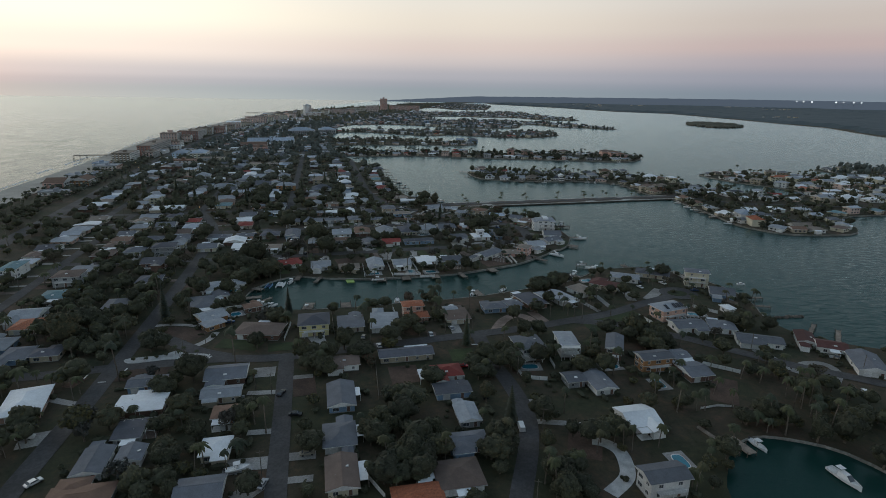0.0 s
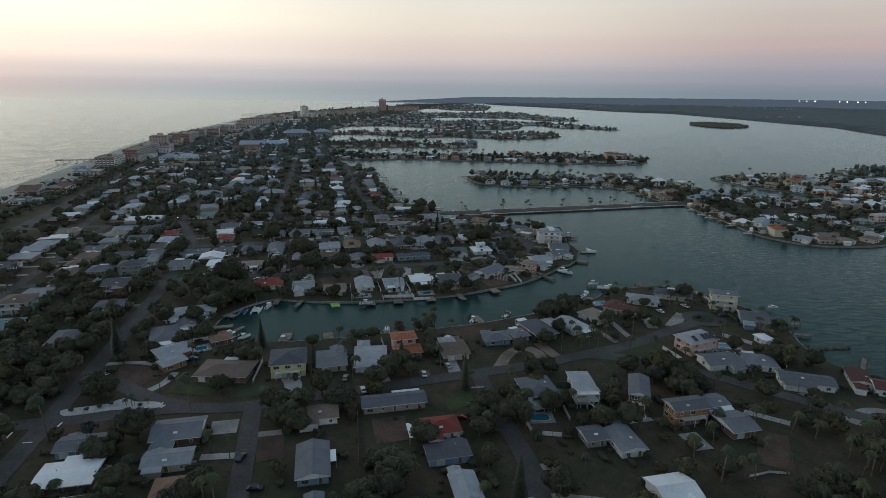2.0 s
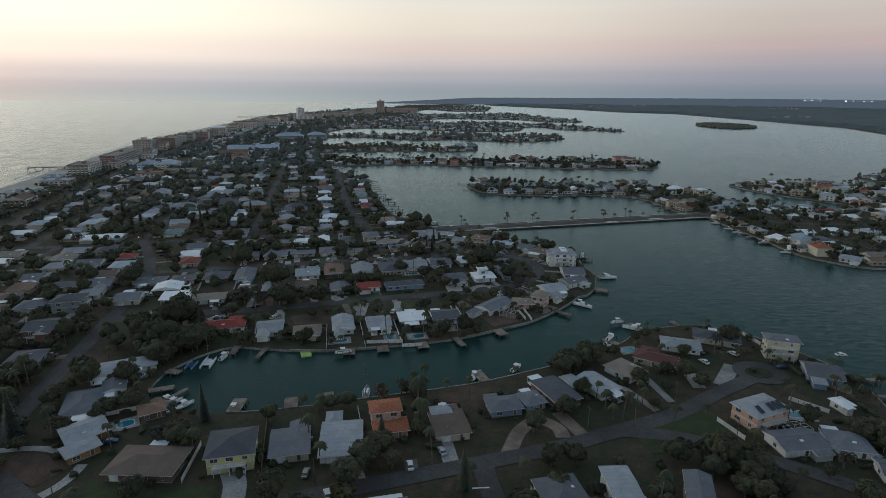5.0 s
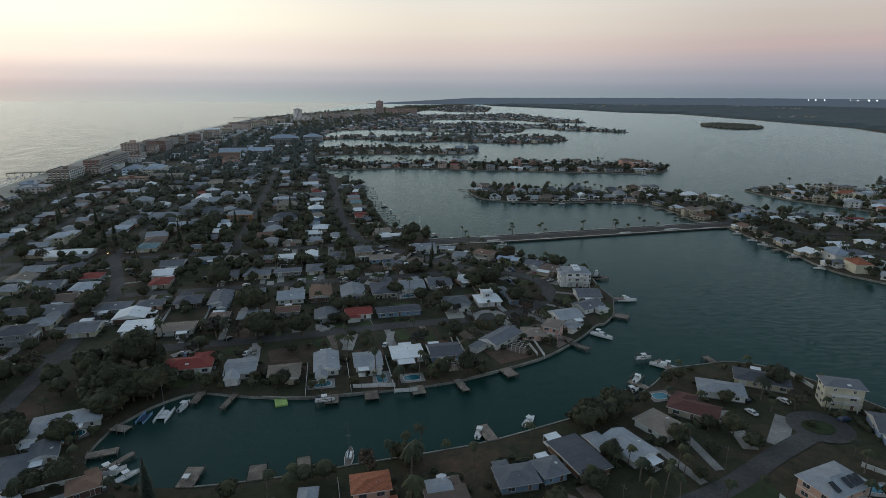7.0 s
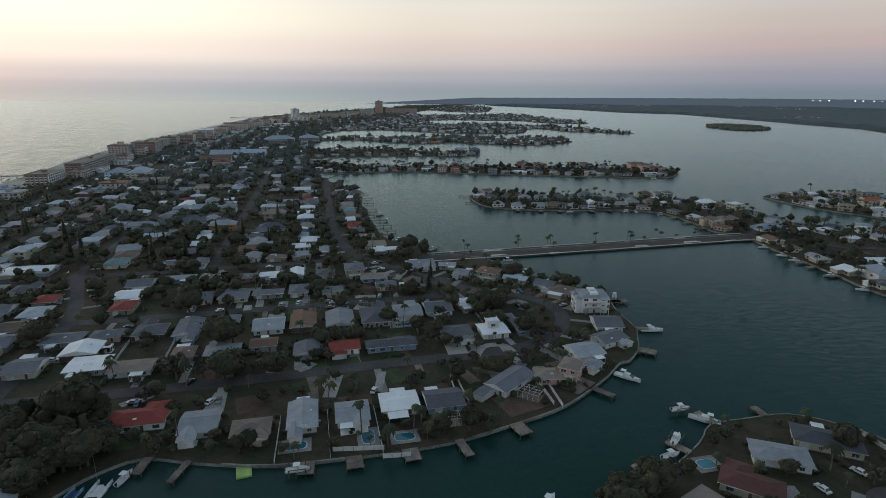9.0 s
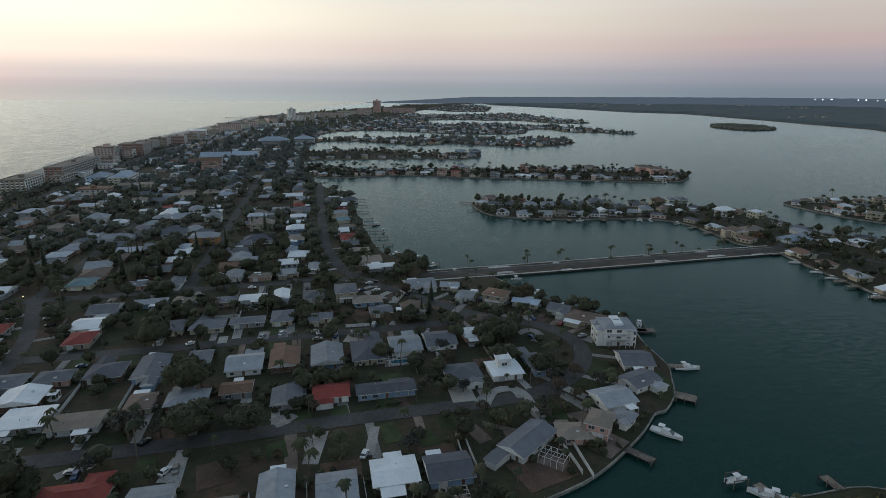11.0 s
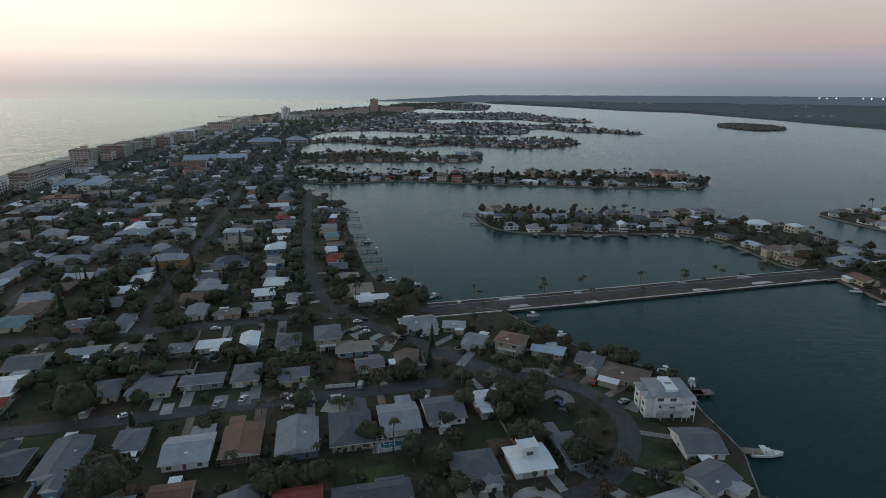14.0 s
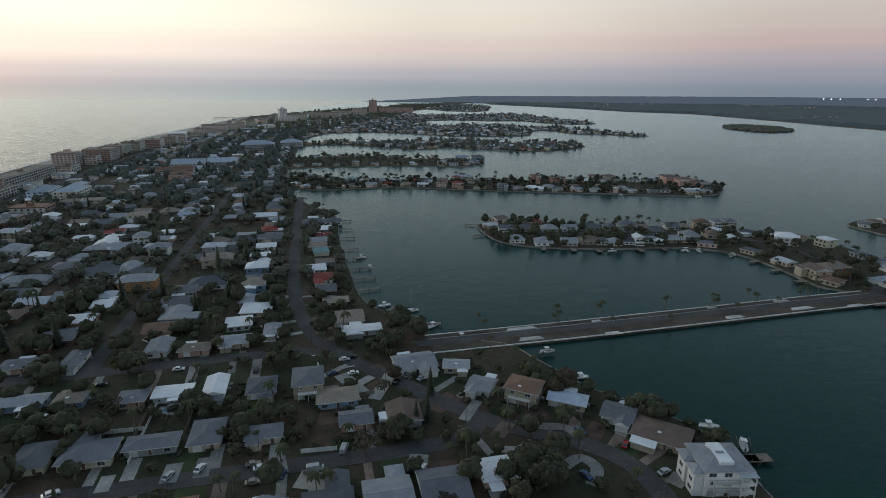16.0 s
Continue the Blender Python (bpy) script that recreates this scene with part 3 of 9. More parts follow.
for k, off in enumerate((8, 17, 30)):
    bits = Build()
    rng = random.Random(k)
    for i in range(len(beach_line) - 1):
        if rng.random() < 0.25 + 0.15 * k:
            continue
        (x0, y0), (x1, y1) = beach_line[i], beach_line[i + 1]
        for s in range(5):
            t0, t1 = s / 5, (s + 1) / 5 - rng.random() * 0.08
            w0, w1 = (rng.uniform(0.8, 2.6) for _ in range(2))
            j = off + rng.uniform(-1, 1)
            p, q = (x0 + (x1 - x0) * t0 - j, y0 + (y1 - y0) * t0), (x0 + (x1 - x0) * t1 - j, y0 + (y1 - y0) * t1)
            bits.add([(p[0] - w0, p[1], 0.12), (p[0] + w0, p[1], 0.12), (q[0] + w1, q[1], 0.12), (q[0] - w1, q[1], 0.12)], [(0, 1, 2, 3)])
    tagged(new("surf", bits.data("surf", FOAM)), "thin broken line of white surf off the beach", "surf", kind="stuff")

# far mainland: shore, woods and the haze-blue distance behind it
MAINLAND = [(1120, 1250), (1234, 1710), (1290, 1900), (1262, 2100), (1247, 2355), (1169, 2977), (947, 3166), (756, 3682), (360, 4384), (330, 4900), (5200, 4900), (5200, 1250)]
slab("ground_mainland", MAINLAND[:9] + MAINLAND[9:], LAND, (LAWN, SEAWALL), label="wooded mainland shore across the bay")
woods = Build()
rng = random.Random(5)
nx, ny, step = 104, 92, 36.0
hgt = {}
for j in range(ny + 1):
    for i in range(nx + 1):
        x, y = 300 + i * step + rng.uniform(-9, 9), 1260 + j * step * 1.06 + rng.uniform(-9, 9)
        hgt[i, j] = len(woods.v)
        woods.v.append((x, y, LAND + 6 + 4 * rng.random() + 4 * noise.noise((x * 0.004, y * 0.004, 1.0))))
out = {k for k, q in hgt.items() if not inside(MAINLAND, woods.v[q][0] - 30, woods.v[q][1] - 30) or not inside(MAINLAND, woods.v[q][0] - 45, woods.v[q][1])}
for k in out:
    q = hgt[k]
    woods.v[q] = (*woods.v[q][:2], LAND - 0.6)
for j in range(ny):
    for i in range(nx):
        quad = (hgt[i, j], hgt[i + 1, j], hgt[i + 1, j + 1], hgt[i, j + 1])
        if all(inside(MAINLAND, woods.v[q][0], woods.v[q][1]) and math.hypot(woods.v[q][0], woods.v[q][1] - 150) < 4800 for q in quad):
            woods.f += [quad[:3], (quad[0], quad[2], quad[3])]
            woods.m += [0, 0]
rim = {}
for f in woods.f:
    for e in zip(f, f[1:] + f[:1]):
        rim[tuple(sorted(e))] = rim.get(tuple(sorted(e)), 0) + 1
for e, n in rim.items():
    if n == 1:
        for q in e:
            woods.v[q] = (*woods.v[q][:2], LAND - 0.6)
tagged(new("mainland_woods", woods.data("mainland_woods", HAZED_CANOPY)), "dark continuous tree cover of the far mainland", "woods", kind="stuff")
# haze painted as a flat glowing wall behind the woods
FAR = glow_mat("distant_haze", HAZE_LAND, 1.0)
far = Build()
rng = random.Random(9)
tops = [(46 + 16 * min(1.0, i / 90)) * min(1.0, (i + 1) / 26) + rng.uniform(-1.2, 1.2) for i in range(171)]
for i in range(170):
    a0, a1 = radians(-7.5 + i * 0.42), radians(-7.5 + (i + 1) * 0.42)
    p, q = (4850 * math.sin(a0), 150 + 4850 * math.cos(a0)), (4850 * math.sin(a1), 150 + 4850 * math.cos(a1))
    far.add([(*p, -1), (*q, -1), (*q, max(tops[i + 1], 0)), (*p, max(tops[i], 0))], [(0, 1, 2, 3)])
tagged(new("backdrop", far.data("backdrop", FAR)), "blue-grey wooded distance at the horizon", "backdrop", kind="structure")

# streets
ROADS = []


def road(points, width=6.6, steps=4, lift=0.0):
    line = smooth_line(points, steps)
    z = LAND + 0.12 + 0.005 * len(ROADS) + lift
    tagged(new("road", strip_data("road", line, width, z, ASPHALT)), "worn grey asphalt residential street without kerbs", "road", kind="structure")
    ROADS.append((line, width))


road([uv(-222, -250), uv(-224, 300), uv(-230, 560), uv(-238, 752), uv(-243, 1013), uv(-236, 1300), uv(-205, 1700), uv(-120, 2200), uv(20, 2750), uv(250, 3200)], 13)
road([uv(-88, 356), uv(-12, 356), uv(60, 359), (23, 373), (44, 382), (59, 397), (65, 415), (60, 433), (47, 444), (27, 452), (8, 464), (-10, 479), (-42, 506), (-62, 533), (-82, 585), uv(43, 700), uv(42, 880)], 7.4)
road([uv(-87, 431), uv(-40, 431), uv(20, 432), uv(95, 433), (14, 456)], 7.2)
road([uv(-229, 506), uv(-111, 507), uv(-34, 508), uv(44, 511), (-38, 506)], 7.5)
road([uv(-34, 508), uv(-33, 700), uv(-32, 1000)])
road([uv(-111, 507), uv(-111, 700), uv(-111, 1100)])
road([uv(-185, 507), uv(-185, 700), uv(-185, 1000)])
road([uv(-224, 214), (-200, 168), (-169, 175.5), (-151, 180), (-132, 185.5), (-112, 190), (-92, 194.5), (-73, 195.5), (-57, 199.5), (-40, 205), (-1, 217), (15, 222), (38, 229), (60, 238), (85, 249), (108, 264), (128, 276)], 6.4)
road([(-138, 214), (-124, 212.5), (-113, 206), (-102, 200), (-90, 196)], 6.4)
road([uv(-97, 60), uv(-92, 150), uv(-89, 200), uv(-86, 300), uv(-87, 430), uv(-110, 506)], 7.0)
road([(16, 222), (20, 197), (26, 175), (29, 156), (27, 137), (21, 112), (10, 60)], 6.5)
road([(62, 239), (84, 235), (109, 222), (128, 208), (146, 195), (163, 186), (185, 175), (260, 150)], 6.2)
road([uv(-21, 60), uv(-21, 120), uv(-22, 204)], 6.2)
road([uv(-165, 60), uv(-165, 215), uv(-165, 380), uv(-165, 506)], 6.2)
road([uv(-166, 360), uv(-88, 356)], 6.2)
road([(-10, 517), (60, 534.5), (122, 550), (200, 570), (246, 581)], 6.4, 4, 0.05)
road([(246, 582), (262, 600), (262, 650), (235, 705), (150, 716), (80, 722)], 5.5)
road([(248, 582), (300, 545), (310, 480), (330, 450)], 5.5)
road([(300, 545), (380, 540), (520, 520), (660, 520)], 5.5)
road([uv(-34, 1000), (-180, 975), (-60, 962), (120, 940), (300, 930)], 5.5)
ROADS_Z = LAND + 0.24
bulb = Build()
bulb.add([(132.5 + 10.5 * math.cos(t * math.pi / 12), 279.8 + 9.6 * math.sin(t * math.pi / 12), ROADS_Z) for t in range(24)], [tuple(range(24))])
tagged(new("road", bulb.data("road", ASPHALT)), "round asphalt turning circle at the end of a street", "road", kind="structure")
isle, n = Build(), 24
rim = [(131.6 + 5.3 * math.cos(t * math.pi / 12), 279.4 + 4.3 * math.sin(t * math.pi / 12)) for t in range(n)]
isle.add([(x, y, ROADS_Z - 0.05) for x, y in rim] + [(x, y, ROADS_Z + 0.14) for x, y in rim], [(k, (k + 1) % n, n + (k + 1) % n, n + k) for k in range(n)] + [tuple(range(n, 2 * n))])
tagged(new("turning_island", isle.data("turning_island", GRASS)), "round grass island in a turning circle", "lawn", kind="structure")


def off_road(x, y, gap):
    return all(edge_distance(line, x, y) > gap + width / 2 for line, width in ROADS)


# ---- houses ----
TAKEN = []                    # centres and reach of what stands


def free(x, y, r):
    return all(math.hypot(x - a, y - b) > r + s for a, b, s in TAKEN)


def window_data(w, h):
    b = Build()
    f = 0.09
    b.box(-w / 2, w / 2, -0.07, 0.0, -h / 2, -h / 2 + f, 0).box(-w / 2, w / 2, -0.07, 0.0, h / 2 - f, h / 2, 0)
    b.box(-w / 2, -w / 2 + f, -0.07, 0.0, -h / 2 + f, h / 2 - f, 0).box(w / 2 - f, w / 2, -0.07, 0.0, -h / 2 + f, h / 2 - f, 0)
    b.box(-f / 3, f / 3, -0.05, 0.0, -h / 2 + f, h / 2 - f, 0)
    b.add([(-w / 2 + f, -0.02, -h / 2 + f), (w / 2 - f, -0.02, -h / 2 + f), (w / 2 - f, -0.02, h / 2 - f), (-w / 2 + f, -0.02, h / 2 - f)], [(0, 1, 2, 3)], 1)
    return b.data("window", FASCIA, PANE)


WIN = [window_data(1.5, 1.3), window_data(2.2, 1.4), window_data(1.0, 1.2)]
door_b = Build().box(-0.5, 0.5, -0.06, 0, 0, 2.05, 0).box(-0.62, -0.5, -0.09, 0, 0, 2.15, 1).box(0.5, 0.62, -0.09, 0, 0, 2.15, 1).box(-0.5, 0.5, -0.09, 0, 2.05, 2.15, 1)
DOOR = door_b.data("front_door", WALL["brown"], FASCIA)
gar = Build()
gar.box(-1.35, 1.35, -0.05, 0, 0.02, 2.14, 0)
GARAGE = gar.data("garage_door", FASCIA)
vent = Build().tube([(0, 0, -0.6), (0, 0, 0.4)], [0.09, 0.09], 8).tube([(0, 0, 0.38), (0, 0, 0.5)], [0.18, 0.15], 8)
VENT = vent.data("roof_vent", METAL)
unit = Build().box(-0.5, 0.5, -0.5, 0.5, 0, 0.9).box(-0.42, 0.42, -0.42, 0.42, 0.9, 0.98)
AIR_UNIT = unit.data("air_conditioner", METAL)
panel = Build().box(-0.5, 0.5, -0.8, 0.8, 0, 0.06, 0, 1)
SOLAR_PANEL = panel.data("solar_panel", METAL, SOLAR)
skylight = Build().box(-0.6, 0.6, -0.4, 0.4, -0.1, 0.12, 0, 1)
SKYLIGHT = skylight.data("skylight", FASCIA, FASCIA)


def roof_build(w, d, h, rise, kind, over=0.55):
    """A roof over a w by d house with eaves at h: sloped faces, fascia and soffit."""
    b = Build()
    x, y, t = w / 2 + over, d / 2 + over, 0.24
    if kind == "flat":
        k = 0.45
        b.add([(-x, -y, h), (x, -y, h), (x, y, h), (-x, y, h), (-x, -y, h + t), (x, -y, h + t), (x, y, h + t), (-x, y, h + t), (-x, 0, h + t + k), (x, 0, h + t + k)],
              [(0, 3, 2, 1), (0, 1, 5, 4), (1, 2, 6, 9, 5), (2, 3, 7, 6), (3, 0, 4, 8, 7)], 1)
        n = len(b.v) - 10
        b.f += [(n + 4, n + 5, n + 9, n + 8), (n + 8, n + 9, n + 6, n + 7)]
        b.m += [0, 0]
        return b
    along = x >= y                      # the ridge runs along the longer side
    if kind == "gablev":
        along = False
    elif kind == "gable" and w > d * 0.75:
        along = True
    run = (y if along else x)
    if kind == "hip":
        e = (x - run) if along else (y - run)
        e = max(e, 0.05)
    else:
        e = x if along else y
    ridge = [(-e, 0), (e, 0)] if along else [(0, -e), (0, e)]
    lo = [(-x, -y), (x, -y), (x, y), (-x, y)]
    top = h + t + rise
    v = [(*p, h) for p in lo] + [(*p, h + t) for p in lo] + [(*p, top) for p in ridge]
    b.add(v, [(0, 3, 2, 1), (0, 1, 5, 4), (1, 2, 6, 5), (2, 3, 7, 6), (3, 0, 4, 7)], 1)
    if along:
        b.f += [(4, 5, 9, 8), (6, 7, 8, 9), (5, 6, 9), (7, 4, 8)]
    else:
        b.f += [(5, 6, 9, 8), (7, 4, 8, 9), (4, 5, 8), (6, 7, 9)]
    end = 0 if kind == "hip" else 1
    b.m += [0, 0, end, end]
    # ridge cap
    r = 0.12
    (x0, y0), (x1, y1) = ridge
    if kind != "hip" or e > 0.6:
        if along:
            b.box(x0, x1, -r, r, top - 0.03, top + 0.05, 0)
        else:
            b.box(-r, r, y0, y1, top - 0.03, top + 0.05, 0)
    return b


def roof_data(w, d, h, rise, kind, mat, over=0.55):
    return roof_build(w, d, h, rise, kind, over).data("roof", mat, FASCIA)


ROOF_WORDS = {"slate": "grey shingle", "pale": "pale grey shingle", "silver": "silvery metal", "dark": "dark shingle", "brown": "brown shingle", "tan": "tan shingle", "rust": "rust-brown",
              "red": "red", "maroon": "dark maroon tile", "teal": "teal metal", "blue": "pale blue metal", "white": "white coated", "tile": "orange clay tile"}
SHAPE_WORDS = {"hip": "hipped", "gable": "gabled", "gablev": "gabled", "flat": "low", "cross": "cross-gabled"}
STOREY_WORDS = {1: "single-storey", 2: "two-storey", 3: "three-storey"}


def house(x, y, w, d, roof="slate", shape="hip", storeys=1, wall="", turn=0.0, rich=True, seed=None, solar=0, tower=False):
    """One dwelling: walls, roof, windows, doors and fittings. w runs across the island, d along it."""
    rng = random.Random(seed if seed is not None else int(x * 37 + y * 101))
    wall = wall or rng.choice(("white", "tan", "grey", "grey", "cream", "pink", "brown", "blue"))
    w, d = max(6.0, min(w, 26.0)), max(6.5, min(d, 20.0))
    h = 2.7 if storeys == 1 else 0.35 + 2.75 * storeys
    m = pose(x, y, LAND - 0.02, 0, 0, GRID + turn)
    ob = thing("house", m, "%s %s house with a %s %s roof" % (STOREY_WORDS[storeys], wall, ROOF_WORDS[roof], SHAPE_WORDS[shape]), "house", group="island houses")
    TAKEN.append((x, y, math.hypot(w, d) * 0.40))
    ww, dd = w - 1.5, d - 1.5
    rise = min(ww, dd) * rng.uniform(0.13, 0.18)
    b = Build().box(-ww / 2, ww / 2, -dd / 2, dd / 2, 0, h + 0.1)
    if rich:
        b.box(-ww / 2 - 0.05, ww / 2 + 0.05, -dd / 2 - 0.05, dd / 2 + 0.05, 0, 0.3, 1)
        for s in range(1, storeys):
            z = 0.3 + 2.75 * s
            b.box(-ww / 2 - 0.06, ww / 2 + 0.06, -dd / 2 - 0.06, dd / 2 + 0.06, z - 0.1, z + 0.1, 2)
    part("wall", b.data("wall", WALL[wall], CONCRETE, FASCIA), ob)
    base = "gable" if shape == "cross" else shape
    part("roof", roof_data(ww, dd, h, rise, base, ROOF[roof], 0.75), ob)
    if shape == "cross":
        cw, cd = ww * 0.42, dd * 0.38
        cx, cy = rng.choice((-1, 1)) * ww * 0.24, -dd / 2 - cd / 2 + 0.4
        part("wing_wall", Build().box(cx - cw / 2, cx + cw / 2, cy - cd / 2, cy + cd / 2 + 0.3, 0, h + 0.05).data("wing_wall", WALL[wall]), ob)
        part("wing_roof", roof_data(cw, cd + 1.6, h + 0.02, rise * 0.7, "gablev", ROOF[roof]), ob, pose(cx, cy + 0.8, 0))
    # windows round the walls, storey by storey
    front = -dd / 2
    for s in range(storeys):
        z = (1.45 if storeys == 1 else 1.85) + 2.75 * s
        n = max(2, int(ww / 4.2))
        for i in range(n):
            px = -ww / 2 + ww * (i + 0.5) / n
            if s == 0 and i == n // 2 and shape != "cross":
                part("front_door", DOOR, ob, pose(px, front - 0.003, 0.3))
            elif s == 0 and i == 0 and rng.random() < 0.5 and ww > 9:
                part("garage_door", GARAGE, ob, pose(px + 0.3, front - 0.003, 0.1))
            else:
                part("window", rng.choice(WIN), ob, pose(px, front - 0.003, z))
            if rich and storeys > 1 and i == 0:
                part("window", rng.choice(WIN), ob, pose(px, dd / 2 + 0.003, z, 0, 0, 180))
        many = 2 if storeys > 1 else 1
        for i in range(many):
            py = -dd / 2 + dd * (i + 0.5) / many
            part("window", WIN[i % 3], ob, pose(-ww / 2 - 0.003, py, z, 0, 0, -90))
            part("window", WIN[(i + 1) % 3], ob, pose(ww / 2 + 0.003, py, z, 0, 0, 90))
    if storeys > 1 and rich:
        # a balcony on posts across the front
        bw, bd = ww * 0.7, 1.9
        for s in range(1, storeys):
            z = 0.3 + 2.75 * s
            deck = Build().box(-bw / 2, bw / 2, front - bd, front - 0.07, z - 0.12, z + 0.08)
            bal = part("balcony", deck.data("balcony", FASCIA), ob)
            rail = Build().box(-bw / 2, bw / 2, front - bd, front - bd + 0.07, z + 0.95, z + 1.05)
            k = int(bw / 0.5)
            for i in range(k + 1):
                px = -bw / 2 + bw * i / k
                rail.box(px - 0.03, px + 0.03, front - bd + 0.01, front - bd + 0.06, z + 0.08, z + 0.95)
            part("balcony_rail", rail.data("balcony_rail", FASCIA), bal)
        for px in (-bw / 2 + 0.1, 0, bw / 2 - 0.1):
            part("post", Build().box(px - 0.1, px + 0.1, front - bd + 0.05, front - bd + 0.25, 0, 0.3 + 2.75 * (storeys - 1) - 0.12).data("post", FASCIA), ob)
    if solar:
        run = min(ww, dd) / 2 + 0.55
        tilt = math.degrees(math.atan2(rise, run))
        for i in range(solar):
            px, k = (i - (solar - 1) / 2) * 1.15, 0.45
            part("solar_panel", SOLAR_PANEL, ob, pose(px + rng.choice((0, 0.02)), -run * k, h + 0.34 + rise * (1 - k), tilt, 0, 0))
    if tower:
        part("upper_room", Build().box(-2.6, 2.6, -0.5, 4.2, h + 0.2, h + 3.4).data("upper_room", WALL[wall]), ob)
        part("upper_roof", Build().box(-3.0, 3.0, -0.9, 4.6, h + 3.4, h + 3.65).box(-3.0, 3.0, -0.9, -0.8, h + 3.65, h + 4.3).box(-3.0, -2.9, -0.8, 4.6, h + 3.65, h + 4.3).box(2.9, 3.0, -0.8, 4.6, h + 3.65, h + 4.3).data("upper_roof", ROOF["white"]), ob)
        part("window", WIN[1], ob, pose(0, -0.503, h + 1.9))
    if rich:
        slope = rise / (min(ww, dd) / 2 + 0.55) if base != "flat" else 0.05
        if base != "flat" and rng.random() < 0.45:
            along = ww >= dd if base == "hip" else base == "gable" and ww > dd * 0.75 or (base == "gable" and ww >= dd)
            span = (min(ww, dd) if base == "hip" else dd if along else ww) / 2 + 0.75
            k, q = rng.uniform(0.3, 0.6), rng.uniform(-0.12, 0.12)
            tilt, z = math.degrees(math.atan2(rise, span)), h + 0.28 + rise * (1 - k)
            if along:
                part("skylight", SKYLIGHT, ob, pose(q * ww, -span * k, z, tilt, 0, 0))
            else:
                part("skylight", SKYLIGHT, ob, pose(span * k, q * dd, z, 0, tilt, 90))
        for i in range(rng.randint(0, 2)):
            vx, vy = rng.uniform(-0.25, 0.25) * ww, rng.choice((-1, 1)) * dd * rng.uniform(0.12, 0.3)
            part("roof_vent", VENT, ob, pose(vx, vy, h + 0.55))
        if rng.random() < 0.35:
            part("air_conditioner", AIR_UNIT, ob, pose(ww / 2 + 0.9, rng.uniform(-0.3, 0.3) * dd, 0.02))
        if storeys == 1 and shape != "cross" and rng.random() < 0.5:
            # a lower addition under a roof of its own
            aw, ad = ww * rng.uniform(0.35, 0.55), dd * rng.uniform(0.35, 0.5)
            ax, ay = rng.choice((-1, 1)) * (ww - aw) * 0.42, rng.choice((-1, 1, 1)) * (dd / 2 + ad / 2 - 0.6)
            if base == "hip" and rng.random() < 0.65:
                ad += 0.8
                part("wing_wall", Build().box(ax - aw / 2, ax + aw / 2, ay - ad / 2, ay + ad / 2, 0, h + 0.05).data("wing_wall", WALL[wall]), ob)
                part("wing_roof", roof_data(aw, ad + 3.0, h - 0.02, min(aw, ad + 3.0) * 0.17, rng.choice(("hip", "gablev")), ROOF[roof]), ob, pose(ax, ay - math.copysign(1.5, ay), 0))
                return ob
            other = roof if rng.random() < 0.6 else rng.choice(("white", "pale", "slate"))
            part("addition_wall", Build().box(ax - aw / 2, ax + aw / 2, ay - ad / 2, ay + ad / 2, 0, h - 0.35).data("addition_wall", WALL[wall]), ob)
            part("addition_roof", roof_data(aw, ad, h - 0.4, rise * 0.45, rng.choice(("flat", "gablev", "hip")), ROOF[other], 0.4), ob, pose(ax, ay, 0))
        elif storeys == 1 and rng.random() < 0.75:
            # lanai: low white roof on posts at the back or the side
            lw, ld = rng.uniform(3.5, 6.0), rng.uniform(2.6, 4.0)
            lx = rng.uniform(-0.25, 0.25) * ww
            fy = rng.choice((-1, 1)) * (dd / 2 + ld / 2 + 0.55)
            lan = Build().box(lx - lw / 2, lx + lw / 2, fy - ld / 2, fy + ld / 2, 2.55, 2.7)
            part("lanai_roof", lan.data("lanai_roof", ROOF["white"]), ob)
            post = Build()
            for px in (lx - lw / 2 + 0.1, lx, lx + lw / 2 - 0.1):
                py = fy + math.copysign(ld / 2 - 0.1, fy)
                post.box(px - 0.06, px + 0.06, py - 0.06, py + 0.06, 0, 2.55)
            post.box(lx - lw / 2, lx + lw / 2, fy - ld / 2, fy + ld / 2, 0.0, 0.12)
            part("lanai_frame", post.data("lanai_frame", FASCIA), ob)
    return ob

def lean_to(ob, x, y, w, d):
    """A low white roof on posts against a house's side."""
    m = ob.matrix_basis.inverted() @ pose(x, y, LAND, 0, 0, GRID)
    roof = part("porch_roof", Build().box(-w / 2, w / 2, -d / 2, d / 2, 2.5, 2.66).data("porch_roof", ROOF["white"]), ob, m)
    for px in (-w / 2 + 0.1, w / 2 - 0.1):
        for py in (-d / 2 + 0.1, d / 2 - 0.1):
            part("post", Build().box(px - 0.06, px + 0.06, py - 0.06, py + 0.06, 0.0, 2.5).data("post", FASCIA), roof)
    return ob


# the houses near the flight, one by one
house(-145.4, 156.4, 13.5, 19.7, "white", "hip", 1, turn=10)
house(-110.0, 170.8, 14.1, 8.7, "slate", "gable", 1, "blue")
house(-105.0, 156.3, 16.2, 12.1, "white", "flat", 1)
house(-102.8, 124.7, 8.8, 13.5, "slate", "gablev", 1, "white")
house(-93.6, 128.2, 8.0, 8.5, "slate", "gablev", 1, "white")
house(-97.4, 108.7, 17.0, 12.0, "rust", "hip", 1)
house(-100.5, 140.5, 9.0, 11.0, "dark", "flat", 1, "grey")
house(-83.6, 178.5, 15.6, 12.4, "slate", "gable", 1)
house(-80.1, 164.0, 14.1, 8.5, "pale", "gable", 1)
house(-73.8, 151.3, 9.3, 8.5, "rust", "hip", 1)
house(-69.7, 132.3, 9.3, 9.7, "white", "hip", 1)
house(-66.6, 112.7, 12.9, 12.0, "slate", "gable", 1)
lean_to(house(-36.9, 163.4, 10.2, 17.0, "slate", "gable", 1), -32.0, 165.8, 3.1, 5.7)
